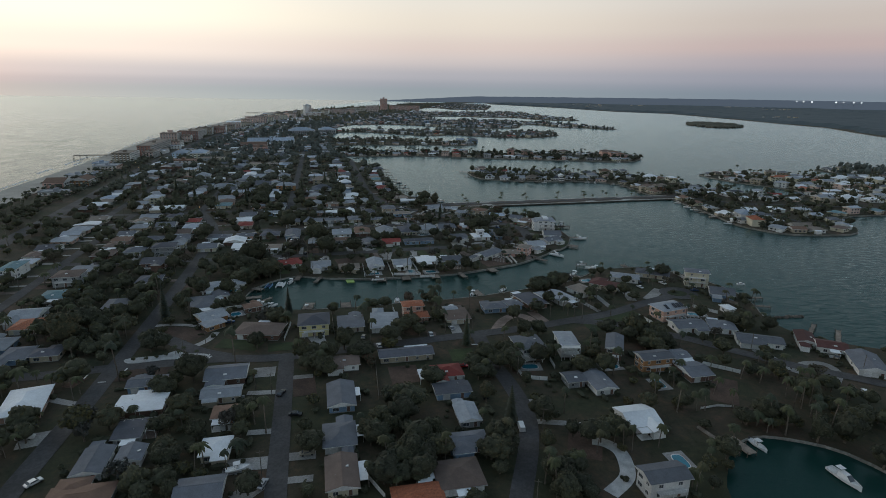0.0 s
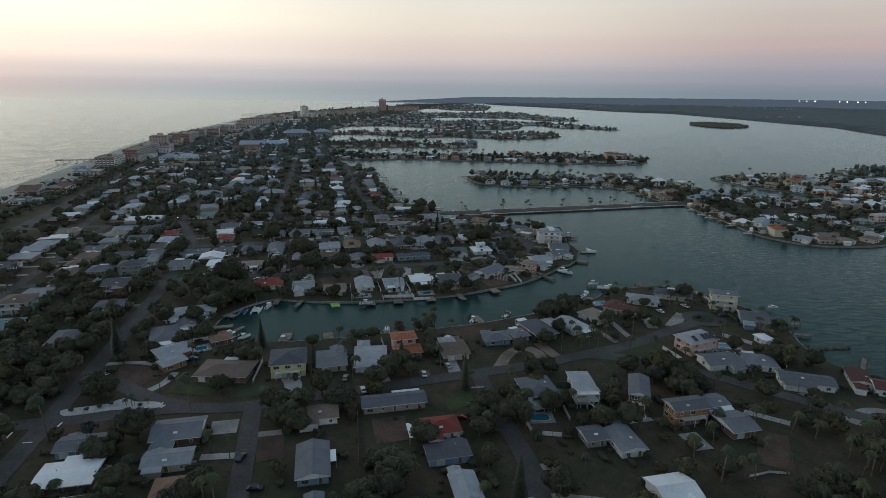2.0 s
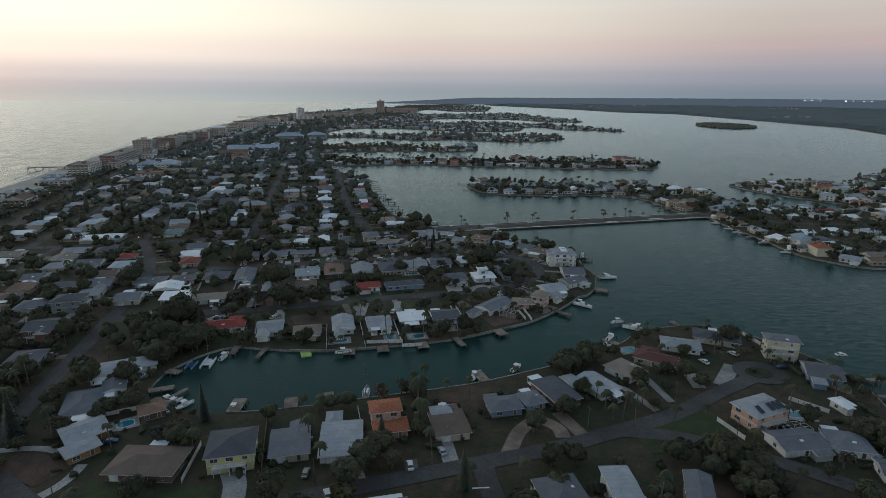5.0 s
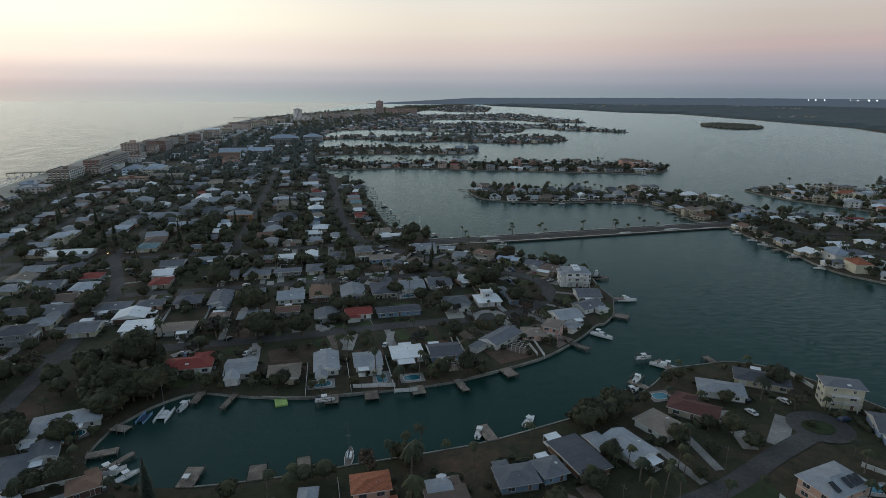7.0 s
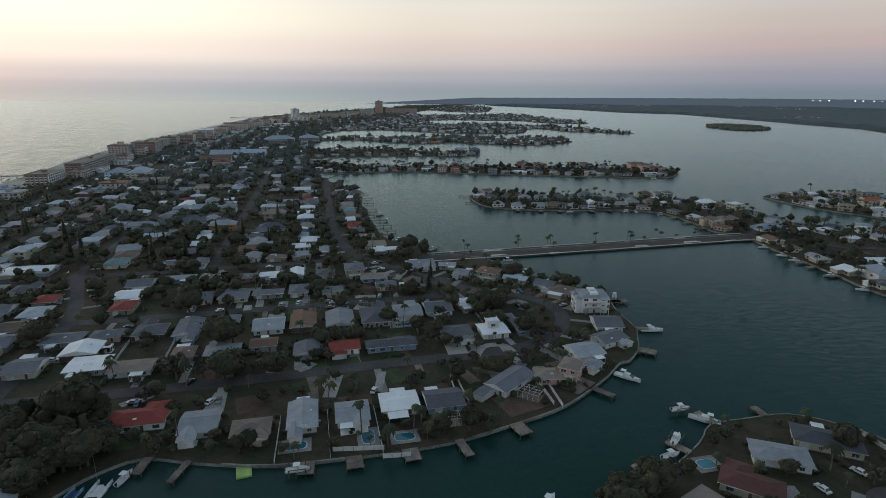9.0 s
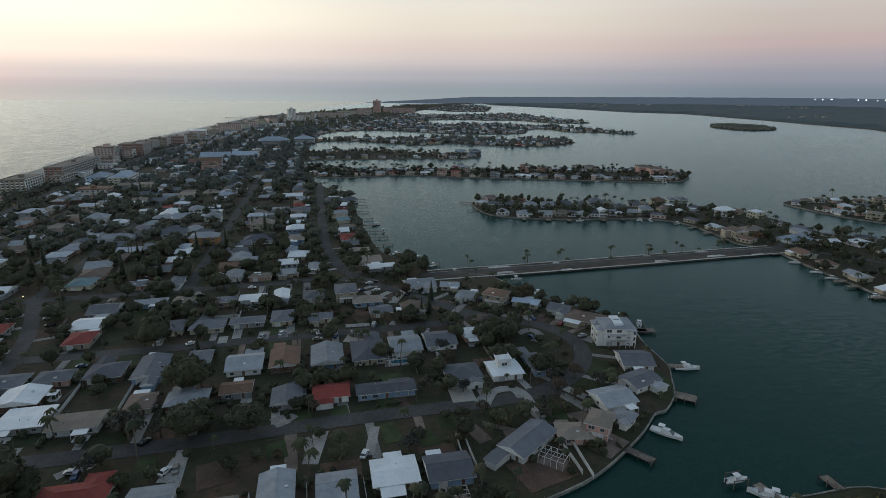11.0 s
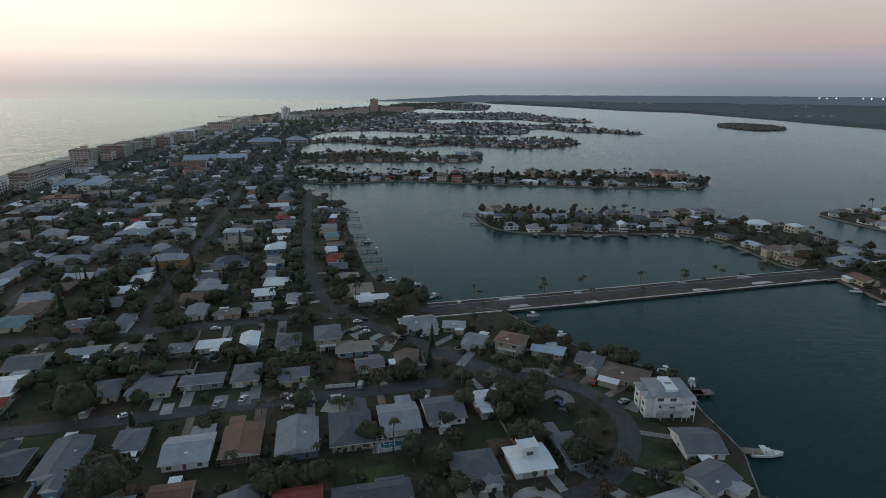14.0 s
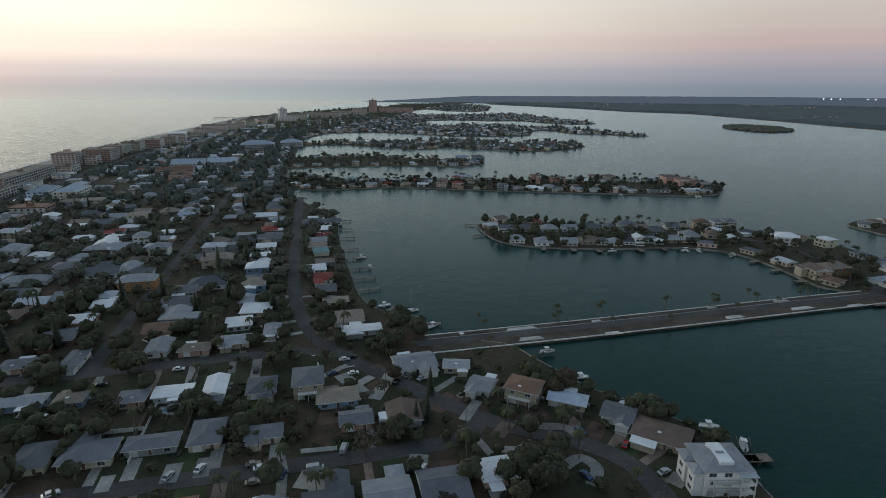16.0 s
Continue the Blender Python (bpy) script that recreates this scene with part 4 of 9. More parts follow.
lean_to(house(-33.1, 139.2, 10.8, 13.3, "slate", "hip", 1), -27.4, 141.8, 2.6, 6.3)
lean_to(house(-29.2, 121.0, 9.7, 15.6, "brown", "gablev", 1), -23.4, 122.2, 3.2, 8.5)
house(8.1, 152.7, 8.0, 11.7, "pale", "gable", 1)
house(7.5, 137.3, 13.4, 8.5, "slate", "hip", 1)
lean_to(house(4.3, 121.1, 13.9, 13.0, "brown", "hip", 1), -3.9, 122.6, 3.4, 7.5)
house(-6.6, 110.5, 14.5, 12.0, "tile", "hip", 1)
house(-41.0, 188.8, 14.3, 9.4, "brown", "hip", 1)
house(-15.8, 197.5, 23.1, 8.5, "dark", "gable", 1, "tan")
lean_to(house(1.1, 181.9, 12.6, 10.2, "red", "hip", 1, "white"), -7.4, 179.4, 4.6, 8.0)
house(3.2, 168.8, 13.9, 8.5, "dark", "flat", 1)
house(35.9, 202.0, 12.6, 13.7, "slate", "hip", 2, "white")
deck_house = house(53.0, 206.0, 8.4, 14.6, "pale", "flat", 2, "white", turn=-10)
# open decks with white rails, one over the other, and an outside stair
for z in (3.1, 5.9):
    part("deck", Build().box(-4.0, 4.0, -9.4, -6.35, z - 0.2, z).data("deck", FASCIA), deck_house)
    rail = Build().box(-4.0, 4.0, -9.4, -9.3, z + 0.95, z + 1.05).box(-4.0, -3.9, -9.3, -6.35, z + 0.95, z + 1.05).box(3.9, 4.0, -9.3, -6.35, z + 0.95, z + 1.05)
    for i in range(17):
        rail.box(-4.0 + 0.49 * i, -3.94 + 0.49 * i, -9.38, -9.32, z, z + 0.95)
    part("deck_rail", rail.data("deck_rail", FASCIA), deck_house)
for px in (-3.8, 0.0, 3.8):
    part("post", Build().box(px - 0.1, px + 0.1, -9.35, -9.15, 0, 5.7).data("post", FASCIA), deck_house)
stair = Build()
for i in range(15):
    stair.box(4.1 - 0.28 * i, 4.4 - 0.28 * i, -10.6, -9.5, 0.2 * i, 0.2 * i + 0.06)
part("stair", stair.data("stair", FASCIA), deck_house)
house(73.3, 203.2, 7.6, 15.5, "slate", "gablev", 2, "brown", turn=-30)
house(85.8, 191.2, 14.1, 8.5, "slate", "gable", 2, "orange")
house(99.1, 198.8, 8.0, 8.5, "slate", "gable", 1)
house(100.0, 185.3, 10.6, 12.0, "slate", "gable", 1)
house(50.2, 178.1, 8.0, 8.5, "slate", "gable", 1)
house(59.6, 175.3, 9.3, 13.4, "slate", "gablev", 1, "white")
house(66.2, 151.8, 12.1, 13.0, "white", "cross", 1, "white")
house(62.2, 118.4, 13.5, 8.5, "slate", "gable", 2, "white")
house(142.2, 215.1, 19.7, 9.3, "slate", "gable", 1, "white", turn=-28)
house(164.5, 217.5, 8.0, 13.3, "maroon", "gablev", 1, "white", turn=-35)
house(171.0, 209.5, 12.3, 10.1, "maroon", "gable", 1, "white", turn=-35)
house(175.5, 193.5, 12.0, 19.0, "slate", "gable", 1, "white", turn=-32)
house(-189.9, 220.9, 13.9, 13.4, "tile", "hip", 1)
house(-174.2, 191.6, 11.1, 12.9, "slate", "hip", 1, "blue")
house(-163.2, 193.2, 11.7, 8.5, "dark", "hip", 1)
house(-202.0, 258.8, 16.1, 14.1, "teal", "hip", 1, "white")
house(-164.2, 244.2, 11.0, 21.1, "slate", "hip", 1)
house(-252.6, 295.9, 10.2, 20.9, "teal", "hip", 2, "white")
house(-167.1, 284.8, 13.2, 13.3, "dark", "hip", 1)
house(-122.0, 279.3, 21.0, 10.0, "pale", "hip", 1, "white", turn=12)
house(-128.5, 270.5, 8.0, 9.0, "pale", "gablev", 1, "white", turn=12)
house(-118.2, 262.2, 8.5, 10.0, "slate", "gablev", 1, "white", turn=14)
house(-122.8, 251.0, 12.5, 18.0, "slate", "hip", 1, "pink", turn=10)
house(-112.2, 234.4, 13.0, 12.4, "pale", "gable", 1, "orange", turn=32)
house(-107.6, 225.2, 10.2, 7.6, "pale", "flat", 1, "orange", turn=36)
house(-83.5, 219.0, 21.0, 14.0, "brown", "hip", 1, "brown", turn=-14)
house(-96.6, 247.0, 9.0, 7.5, "rust", "hip", 1, "brown", turn=20)
house(-60.0, 223.5, 14.5, 14.5, "dark", "hip", 2, "yellow")
house(-43.9, 228.6, 12.6, 15.0, "slate", "flat", 1, "tan")
house(-28.1, 230.6, 13.6, 19.0, "pale", "flat", 1, "white", turn=-5)
house(-15.5, 244.1, 11.2, 8.5, "tile", "hip", 2, "pink")
house(-13.1, 237.5, 12.0, 8.5, "tile", "hip", 1, "pink")
house(6.2, 239.4, 12.2, 14.6, "brown", "flat", 1, "tan")
house(3.4, 246.2, 7.4, 7.0, "pale", "flat", 1, "white")
house(25.6, 251.4, 12.4, 9.6, "slate", "hip", 1, "blue")
house(36.0, 255.0, 8.6, 9.0, "slate", "hip", 1, "blue", turn=8)
house(45.8, 261.0, 11.5, 18.5, "dark", "flat", 1, "brown", turn=12)
house(53.5, 267.5, 6.0, 9.5, "pale", "flat", 1, "brown", turn=12)
house(62.9, 265.9, 11.0, 15.0, "pale", "gablev", 1, "white", turn=18)
house(77.1, 278.0, 11.6, 13.6, "tan", "hip", 1, "white", turn=22)
house(92.7, 287.5, 17.0, 10.0, "maroon", "hip", 1, "tan", turn=-44)
house(108.6, 301.2, 17.0, 10.5, "pale", "hip", 1, "white", turn=-31)
house(128.2, 309.0, 20.0, 11.0, "dark", "hip", 1, "tan", turn=-36)
house(148.1, 294.1, 13.8, 8.6, "slate", "hip", 3, "cream", turn=-28)
house(154.9, 276.7, 13.1, 14.2, "slate", "gable", 1, "blue", turn=-32)
solar_house = house(113.0, 245.5, 16.6, 11.4, "pale", "hip", 2, "pink", turn=10)
# solar arrays on the slope to the south
for px in (-4.4, 0.6, 2.9, 5.0):
    part("solar_panel", Build().box(-0.85, 0.85, -1.6, 1.6, 0, 0.09).data("solar_panel", SOLAR), solar_house, pose(px, -2.9, 7.22, 19))
house(146.8, 253.3, 6.0, 5.0, "white", "hip", 1)
house(116.7, 230.9, 15.9, 11.3, "slate", "gable", 1, "white", turn=-5)
house(132.6, 230.2, 12.4, 11.5, "slate", "hip", 1, "white", turn=-25)
house(-98.5, 319.1, 19.0, 11.2, "red", "hip", 1, "white")
house(-76.5, 316.7, 12.4, 14.0, "pale", "cross", 1, "white")
house(-58.4, 313.6, 13.0, 10.0, "tan", "hip", 1, "tan")
house(-43.3, 321.2, 10.5, 17.0, "pale", "cross", 1, "white")
house(-26.7, 323.4, 11.8, 13.0, "pale", "cross", 1, "white")
lean_to(house(-11.0, 330.2, 14.0, 12.6, "white", "flat", 1, "white"), -10.6, 321.6, 7.0, 4.4)
house(4.9, 332.2, 14.0, 12.6, "dark", "gable", 1, "blue")
house(83.6, 402.2, 13.5, 14.5, "slate", "gable", 1, "white", turn=-12)
house(79.8, 385.0, 14.5, 11.0, "slate", "gable", 1, "white", turn=18)
house(65.5, 372.0, 14.0, 13.0, "pale", "gable", 1, "white", turn=8)
house(66.0, 359.5, 7.5, 7.0, "pale", "hip", 1, "white", turn=-52)
house(55.5, 352.8, 8.5, 10.5, "tan", "hip", 2, "salmon", turn=-40)
house(46.5, 350.5, 12.0, 9.5, "tan", "hip", 1, "salmon", turn=-12)
house(30.6, 346.4, 10.6, 20.0, "slate", "gablev", 1, "white", turn=-54)
house(28.0, 393.5, 13.5, 13.0, "white", "flat", 1, "white", tower=True)
house(-162.3, 354.5, 13.0, 14.1, "slate", "gable", 1)
house(-138.4, 357.1, 15.5, 13.9, "white", "flat", 1, "grey")
house(-120.0, 355.3, 16.7, 10.8, "tan", "flat", 1, "white")
house(-104.9, 367.5, 9.6, 11.5, "brown", "hip", 1)
house(-89.3, 370.3, 14.9, 10.7, "pale", "hip", 1)
house(-74.0, 377.4, 11.9, 9.3, "rust", "gable", 1)
house(-53.8, 371.8, 11.2, 12.5, "slate", "gablev", 1, "grey")
house(-38.2, 375.2, 13.6, 10.5, "red", "gable", 1, "white")
house(-18.1, 378.0, 22.6, 8.5, "dark", "hip", 1, "blue")
house(11.0, 390.4, 14.5, 13.0, "slate", "hip", 1, "white")
house(41.9, 398.6, 8.0, 16.3, "slate", "hip", 1)
house(-164.3, 380.8, 16.6, 11.6, "slate", "hip", 1)
house(-147.5, 385.5, 13.5, 9.8, "slate", "hip", 1)
house(-130.1, 390.3, 14.3, 13.4, "dark", "hip", 1)
house(-114.0, 393.6, 11.5, 21.0, "slate", "cross", 1)
house(-98.0, 402.1, 9.8, 12.5, "slate", "hip", 1)
house(-77.7, 397.6, 14.6, 15.0, "pale", "gable", 1, "white")
house(-62.6, 402.0, 12.5, 17.5, "rust", "gable", 1, "brown")
house(-45.5, 404.6, 13.6, 19.0, "pale", "gable", 1, "blue")
house(-28.9, 409.2, 14.4, 19.5, "dark", "hip", 1, "tan")
house(-13.4, 415.5, 14.0, 16.5, "pale", "gable", 1, "white")
house(1.8, 420.8, 14.2, 15.0, "slate", "gable", 1, "white")
house(17.6, 427.7, 11.3, 11.0, "white", "flat", 1)
house(-123.8, 433.6, 11.0, 14.1, "slate", "hip", 1)
house(-108.2, 435.7, 16.1, 12.0, "slate", "hip", 1)
house(-91.1, 440.7, 16.6, 8.5, "slate", "hip", 1)
house(-75.7, 446.1, 10.9, 15.1, "slate", "hip", 1, "tan")
house(-57.1, 446.1, 12.4, 8.5, "slate", "hip", 1)
house(-28.1, 454.4, 11.8, 9.5, "slate", "gable", 1)
house(-37.0, 469.0, 15.8, 10.6, "tan", "hip", 1)
house(-49.6, 477.3, 12.1, 15.1, "slate", "hip", 2, "tan")
house(-67.0, 476.1, 11.4, 12.8, "dark", "hip", 1, "tan")
house(-98.5, 471.7, 14.1, 9.2, "white", "flat", 1, "white")
house(-84.3, 475.9, 8.7, 15.2, "white", "gable", 1, "white")
house(-111.6, 467.8, 10.5, 9.5, "slate", "hip", 1)
house(-133.6, 466.7, 10.9, 8.5, "tan", "hip", 1)
house(-149.6, 464.8, 16.1, 8.5, "pale", "gable", 1)
house(-151.5, 498.7, 8.0, 14.4, "slate", "hip", 1)
house(-171.1, 492.4, 13.1, 9.6, "slate", "hip", 1)
house(-121.9, 509.5, 10.5, 15.0, "pale", "gable", 1, "white")
house(-106.0, 508.2, 13.8, 8.5, "tan", "hip", 1)
house(-91.2, 515.9, 13.7, 10.5, "pale", "hip", 1)
house(-77.8, 527.6, 8.0, 12.1, "pale", "gable", 1, "white")
house(-10.0, 495.6, 17.3, 14.2, "pale", "cross", 1, "white", turn=5)
house(7.5, 493.2, 11.4, 8.3, "pale", "gable", 1, "tan", turn=-15)
house(16.8, 477.3, 10.1, 10.9, "pale", "cross", 1, "white", turn=-35)
house(32.1, 471.3, 13.2, 11.5, "rust", "hip", 2, "tan", turn=-38)
house(47.7, 467.3, 14.5, 8.7, "blue", "gable", 1, "tan", turn=-34)
house(63.6, 458.1, 11.5, 11.4, "slate", "cross", 1, "white", turn=-40)
house(74.2, 446.2, 18.5, 13.5, "brown", "hip", 1, "tan", turn=-44)
tall = house(82.0, 425.0, 14.8, 13.6, "pale", "hip", 3, "white", turn=-12)
# its stacked porches toward the street and the flat deck along the ridge
for py, pw in ((-3.6, 4.2), (2.6, 5.0)):
    part("wing_wall", Build().box(-9.4, -6.8, py - pw / 2, py + pw / 2, 0, 7.6).data("wing_wall", WALL["white"]), tall)
    part("wing_roof", roof_data(pw, 3.2, 7.6, 1.2, "hip", ROOF["pale"], 0.4), tall, pose(-8.2, py, 0, 0, 0, 90))
    for z in (1.9, 4.7):
        part("window", WIN[1], tall, pose(-9.403, py, z, 0, 0, -90))
part("roof_deck", Build().box(-2.0, 2.0, -4.6, 4.6, 9.2, 10.5).data("roof_deck", ROOF["white"]), tall)
for z in (3.0, 5.75):
    part("porch_slab", Build().box(2.5, 6.9, -8.6, -6.3, z - 0.15, z).box(2.5, 6.9, -8.6, -8.5, z, z + 0.95).data("porch_slab", FASCIA), tall)
for px in (2.7, 6.7):
    part("post", Build().box(px - 0.12, px + 0.12, -8.55, -8.3, 0, 8.4).data("post", FASCIA), tall)
part("porch_roof", Build().box(2.2, 7.2, -8.9, -6.3, 8.4, 8.6).data("porch_roof", ROOF["pale"]), tall)
house(-94.1, 722.8, 15.3, 14.8, "white", "flat", 1)
house(-89.0, 703.0, 13.4, 10.0, "red", "hip", 1)
house(-74.5, 635.2, 13.0, 9.7, "tan", "gable", 1)
house(-69.0, 602.9, 12.3, 15.0, "red", "hip", 1)
house(-63.5, 583.3, 11.8, 13.0, "slate", "gable", 1)
house(-54.9, 565.1, 14.1, 9.0, "tan", "flat", 1)
house(-44.7, 542.9, 15.8, 15.5, "tan", "flat", 1)
house(-36.1, 528.8, 18.8, 8.5, "white", "flat", 1)
# open plots that stay unbuilt
TAKEN += [(-140.7, 316.7, 9.0), (-140.8, 305.3, 9.0), (-126, 318, 8.0)]
TAKEN.append((-116, 213, 5.0))
TAKEN.append((-107, 207, 5.0))
TAKEN.append((-114, 192, 5.0))
TAKEN.append((-104, 192, 5.0))
TAKEN.append((-91, 208, 5.0))
TAKEN.append((-128, 141, 5.0))
TAKEN.append((-124, 127, 5.0))
TAKEN.append((103, 172, 5.0))
TAKEN.append((39, 136, 5.0))
TAKEN.append((106, 146, 5.0))
TAKEN.append((-54, 168, 5.0))
TAKEN.append((-47, 150, 5.0))
TAKEN.append((-19, 182, 5.0))
TAKEN.append((-118, 151, 5.0))
TAKEN.append((54, 125, 5.0))
TAKEN.append((51, 155, 5.0))
TAKEN.append((26, 332, 5.0))
TAKEN.append((35, 338, 5.0))
TAKEN.append((75, 238, 5.0))
TAKEN.append((91, 242, 5.0))
TAKEN.append((1, 471, 5.0))
TAKEN.append((-26, 492, 5.0))
TAKEN.append((16, 517, 5.0))
# open lot of rough grass by the lagoon
TAKEN += [(100, 176, 9.0), (112, 178, 10.0), (124, 176, 9.0), (98, 164, 7.0), (110, 164, 9.0), (122, 163, 8.0), (126, 152, 4.0)]
# clipped lawns and the planted strip at the crossing
TAKEN += [(-117, 215, 9.0), (-97, 214, 7.0), (-73, 210, 6.0), (104, 240, 9.0), (96, 238, 7.0), (-110, 193, 5.0)]
TAKEN += [(-55, 208, 6.0), (6, 201, 7.0), (-90, 206, 7.0), (-66, 206, 7.0), (86, 238, 8.0), (74, 236, 6.0), (-104, 212, 8.0)]

# the rest of the streets, house beside house
ROOF_ODDS = ("slate",) * 6 + ("pale",) * 6 + ("silver",) * 3 + ("white",) * 3 + ("dark",) * 3 + ("brown",) * 3 + ("tan",) * 4 + ("rust", "red", "teal")
# farther streets hold paler roofs, with more added in place of haze
ROOF_FAR = ("slate",) * 4 + ("pale",) * 8 + ("silver",) * 8 + ("white",) * 5 + ("dark",) * 3 + ("brown",) * 2 + ("tan",) * 6 + ("rust", "rust", "red", "teal", "blue")
FAR_WALLS = ("white", "grey", "tan", "tan", "cream", "pink", "grey", "blue", "brown")
SHAPE_ODDS = ("hip",) * 5 + ("gable",) * 3 + ("cross",) * 2 + ("flat",)


MATS = list(ROOF) + ["w_" + k for k in WALL] + ["fascia", "pane"]
MAT_LIST = list(ROOF.values()) + list(WALL.values()) + [FASCIA, PANE]
SLOT = {k: i for i, k in enumerate(MATS)}
FAR_HOUSES = Build()


NEAR_ROWS = [0]               # how many of the farther houses stand as things of their own


def bulk_house(x, y, w, d, roof, shape, wall, storeys, turn, rng):
    """A house of the wide stretch of roofs beyond the near streets; the nearest are things of their own."""
    h = 2.7 if storeys == 1 else 0.3 + 2.75 * storeys
    body, top = Build(), Build()
    body.merge(Build().box(-w / 2, w / 2, -d / 2, d / 2, 0, h + 0.1), Matrix(), [SLOT["w_" + wall]])
    top.merge(roof_build(w, d, h, min(w, d) * 0.16, shape, 0.65), Matrix(), [SLOT[roof], SLOT["fascia"]])
    if rng.random() < 0.6:
        aw, ad = w * rng.uniform(0.35, 0.6), d * rng.uniform(0.3, 0.5)
        am = pose(rng.choice((-1, 1)) * (w - aw) * 0.45, -d / 2 - ad / 2 + 0.5, 0)
        body.merge(Build().box(-aw / 2, aw / 2, -ad / 2, ad / 2, 0, h - 0.3), am, [SLOT["w_" + wall]])
        top.merge(roof_build(aw, ad, h - 0.35, 0.7, rng.choice(("flat", "gablev")), 0.4), am, [SLOT[rng.choice((roof, roof, "white", "pale"))], SLOT["fascia"]])
    panes = []
    for s in range(storeys):
        z = (1.45 if storeys == 1 else 1.6) + 2.75 * s
        panes += [Build().box(px - 0.8, px + 0.8, -d / 2 - 0.05, -d / 2, z - 0.65, z + 0.65) for px in (-w * 0.3, 0.0, w * 0.3)]
        panes += [Build().box(sx * w / 2 - 0.05, sx * w / 2 + 0.05, -0.7, 0.7, z - 0.6, z + 0.6) for sx in (-1, 1)]
    m = pose(x, y, LAND - 0.12, 0, 0, turn)
    TAKEN.append((x, y, 7.0))
    if NEAR_ROWS[0] < 18 and to_uv(x, y)[1] < 860 and x < 300:
        NEAR_ROWS[0] += 1
        ob = thing("house", m, "%s %s house with a %s %s roof" % (STOREY_WORDS[storeys], wall, ROOF_WORDS[roof], SHAPE_WORDS[shape]), "house", group="town houses")
        glass = Build()
        for p in panes:
            glass.merge(p, Matrix(), [0])
        walls = part("wall", body.data("wall", *MAT_LIST), ob)
        part("window", glass.data("window", PANE), walls)
        part("roof", top.data("roof", *MAT_LIST), ob)
        return
    FAR_HOUSES.merge(body, m, range(len(MATS))).merge(top, m, range(len(MATS)))
    for p in panes:
        FAR_HOUSES.merge(p, m, [SLOT["pane"]])


def plain_house(x, y, w, d, roof, shape, wall, storeys, turn, rng=None):
    """A dwelling seen from far off: walls, roof and a few windows."""
    isle = OUTLINE["ground_bay_island"]
    while 30 < x < 300 and 600 < y < 712 and (not inside(isle, x, y) or edge_distance(isle, x, y) < d / 2 + 2.5):
        y += 1.0
    h = 2.7 if storeys == 1 else 0.3 + 2.75 * storeys
    ob = thing("house", pose(x, y, LAND - 0.12, 0, 0, turn), "%s %s house with a %s %s roof" % (STOREY_WORDS[storeys], wall, ROOF_WORDS[roof], SHAPE_WORDS[shape]), "house", group="waterside houses")
    part("wall", Build().box(-w / 2, w / 2, -d / 2, d / 2, 0, h + 0.1).data("wall", WALL[wall]), ob)
    part("roof", roof_data(w, d, h, min(w, d) * 0.26, "gable" if shape == "cross" else shape, ROOF[roof]), ob)
    for s in range(storeys):
        for px in (-w * 0.32, 0.0, w * 0.32):
            part("window", WIN[1], ob, pose(px, -d / 2 - 0.003, 1.45 + 2.75 * s))
    TAKEN.append((x, y, 6.0))
    return ob


# houses that can be told apart beyond the near streets
ROW = random.Random(8)
plain_house(-267.4, 645.5, 13.6, 9, "white", "hip", "white", 1, GRID)
plain_house(-266.6, 693.9, 13.7, 9, "white", "flat", "white", 1, GRID)
plain_house(-298.5, 729.5, 19.1, 9, "white", "flat", "white", 1, GRID)
plain_house(-279.4, 739.6, 20.5, 11, "slate", "hip", "grey", 1, GRID)
plain_house(-281.6, 764.3, 22.4, 9, "pale", "hip", "white", 1, GRID)
plain_house(-309.4, 773.9, 19.0, 12, "slate", "hip", "tan", 1, GRID)
plain_house(-192.6, 657.6, 12.7, 12, "pale", "hip", "white", 2, GRID)
plain_house(-219.8, 687.8, 11.2, 11, "pale", "hip", "white", 2, GRID)
plain_house(-222.6, 666.0, 12.9, 14, "pale", "cross", "white", 1, GRID)
plain_house(-241.4, 596.4, 24.0, 10, "pale", "hip", "white", 1, GRID)
plain_house(-204.7, 611.6, 18.5, 12, "slate", "gable", "white", 1, GRID)
plain_house(-211.3, 624.2, 15.0, 9, "slate", "hip", "grey", 1, GRID)
plain_house(-172.3, 589.6, 19.9, 11, "pale", "hip", "orange", 2, GRID)
plain_house(-183.1, 612.9, 14.0, 10, "slate", "hip", "white", 1, GRID)
plain_house(-133.9, 593.0, 20.3, 14, "dark", "hip", "white", 1, GRID)
plain_house(-143.3, 632.9, 18.4, 12, "tan", "hip", "tan", 2, GRID)
plain_house(-198.3, 568.8, 12.8, 12, "pale", "cross", "white", 1, GRID)
plain_house(-226.8, 571.8, 12.8, 14, "slate", "gable", "white", 1, GRID)
plain_house(-111.9, 615.0, 12.9, 11, "white", "hip", "blue", 2, GRID)
plain_house(-146.7, 704.7, 16.9, 8, "pale", "flat", "white", 1, GRID)
plain_house(-144.6, 685.8, 17.0, 10, "slate", "hip", "grey", 1, GRID)
plain_house(-153.1, 768.4, 19.4, 10, "white", "gable", "white", 1, GRID)
plain_house(-120.1, 649.5, 14.2, 9, "white", "flat", "white", 1, GRID)
plain_house(-162.1, 682.9, 16.0, 12, "tan", "hip", "tan", 1, GRID)
plain_house(-150.7, 674.0, 11.8, 11, "brown", "hip", "cream", 1, GRID)
plain_house(-219.2, 784.7, 19.7, 10, "pale", "gable", "tan", 1, GRID)
plain_house(-220.1, 805.8, 12.3, 9, "white", "flat", "white", 1, GRID)
plain_house(-245.9, 787.3, 15.8, 10, "tan", "hip", "tan", 1, GRID)
plain_house(-291.9, 804.5, 13.1, 9, "slate", "hip", "blue", 1, GRID)
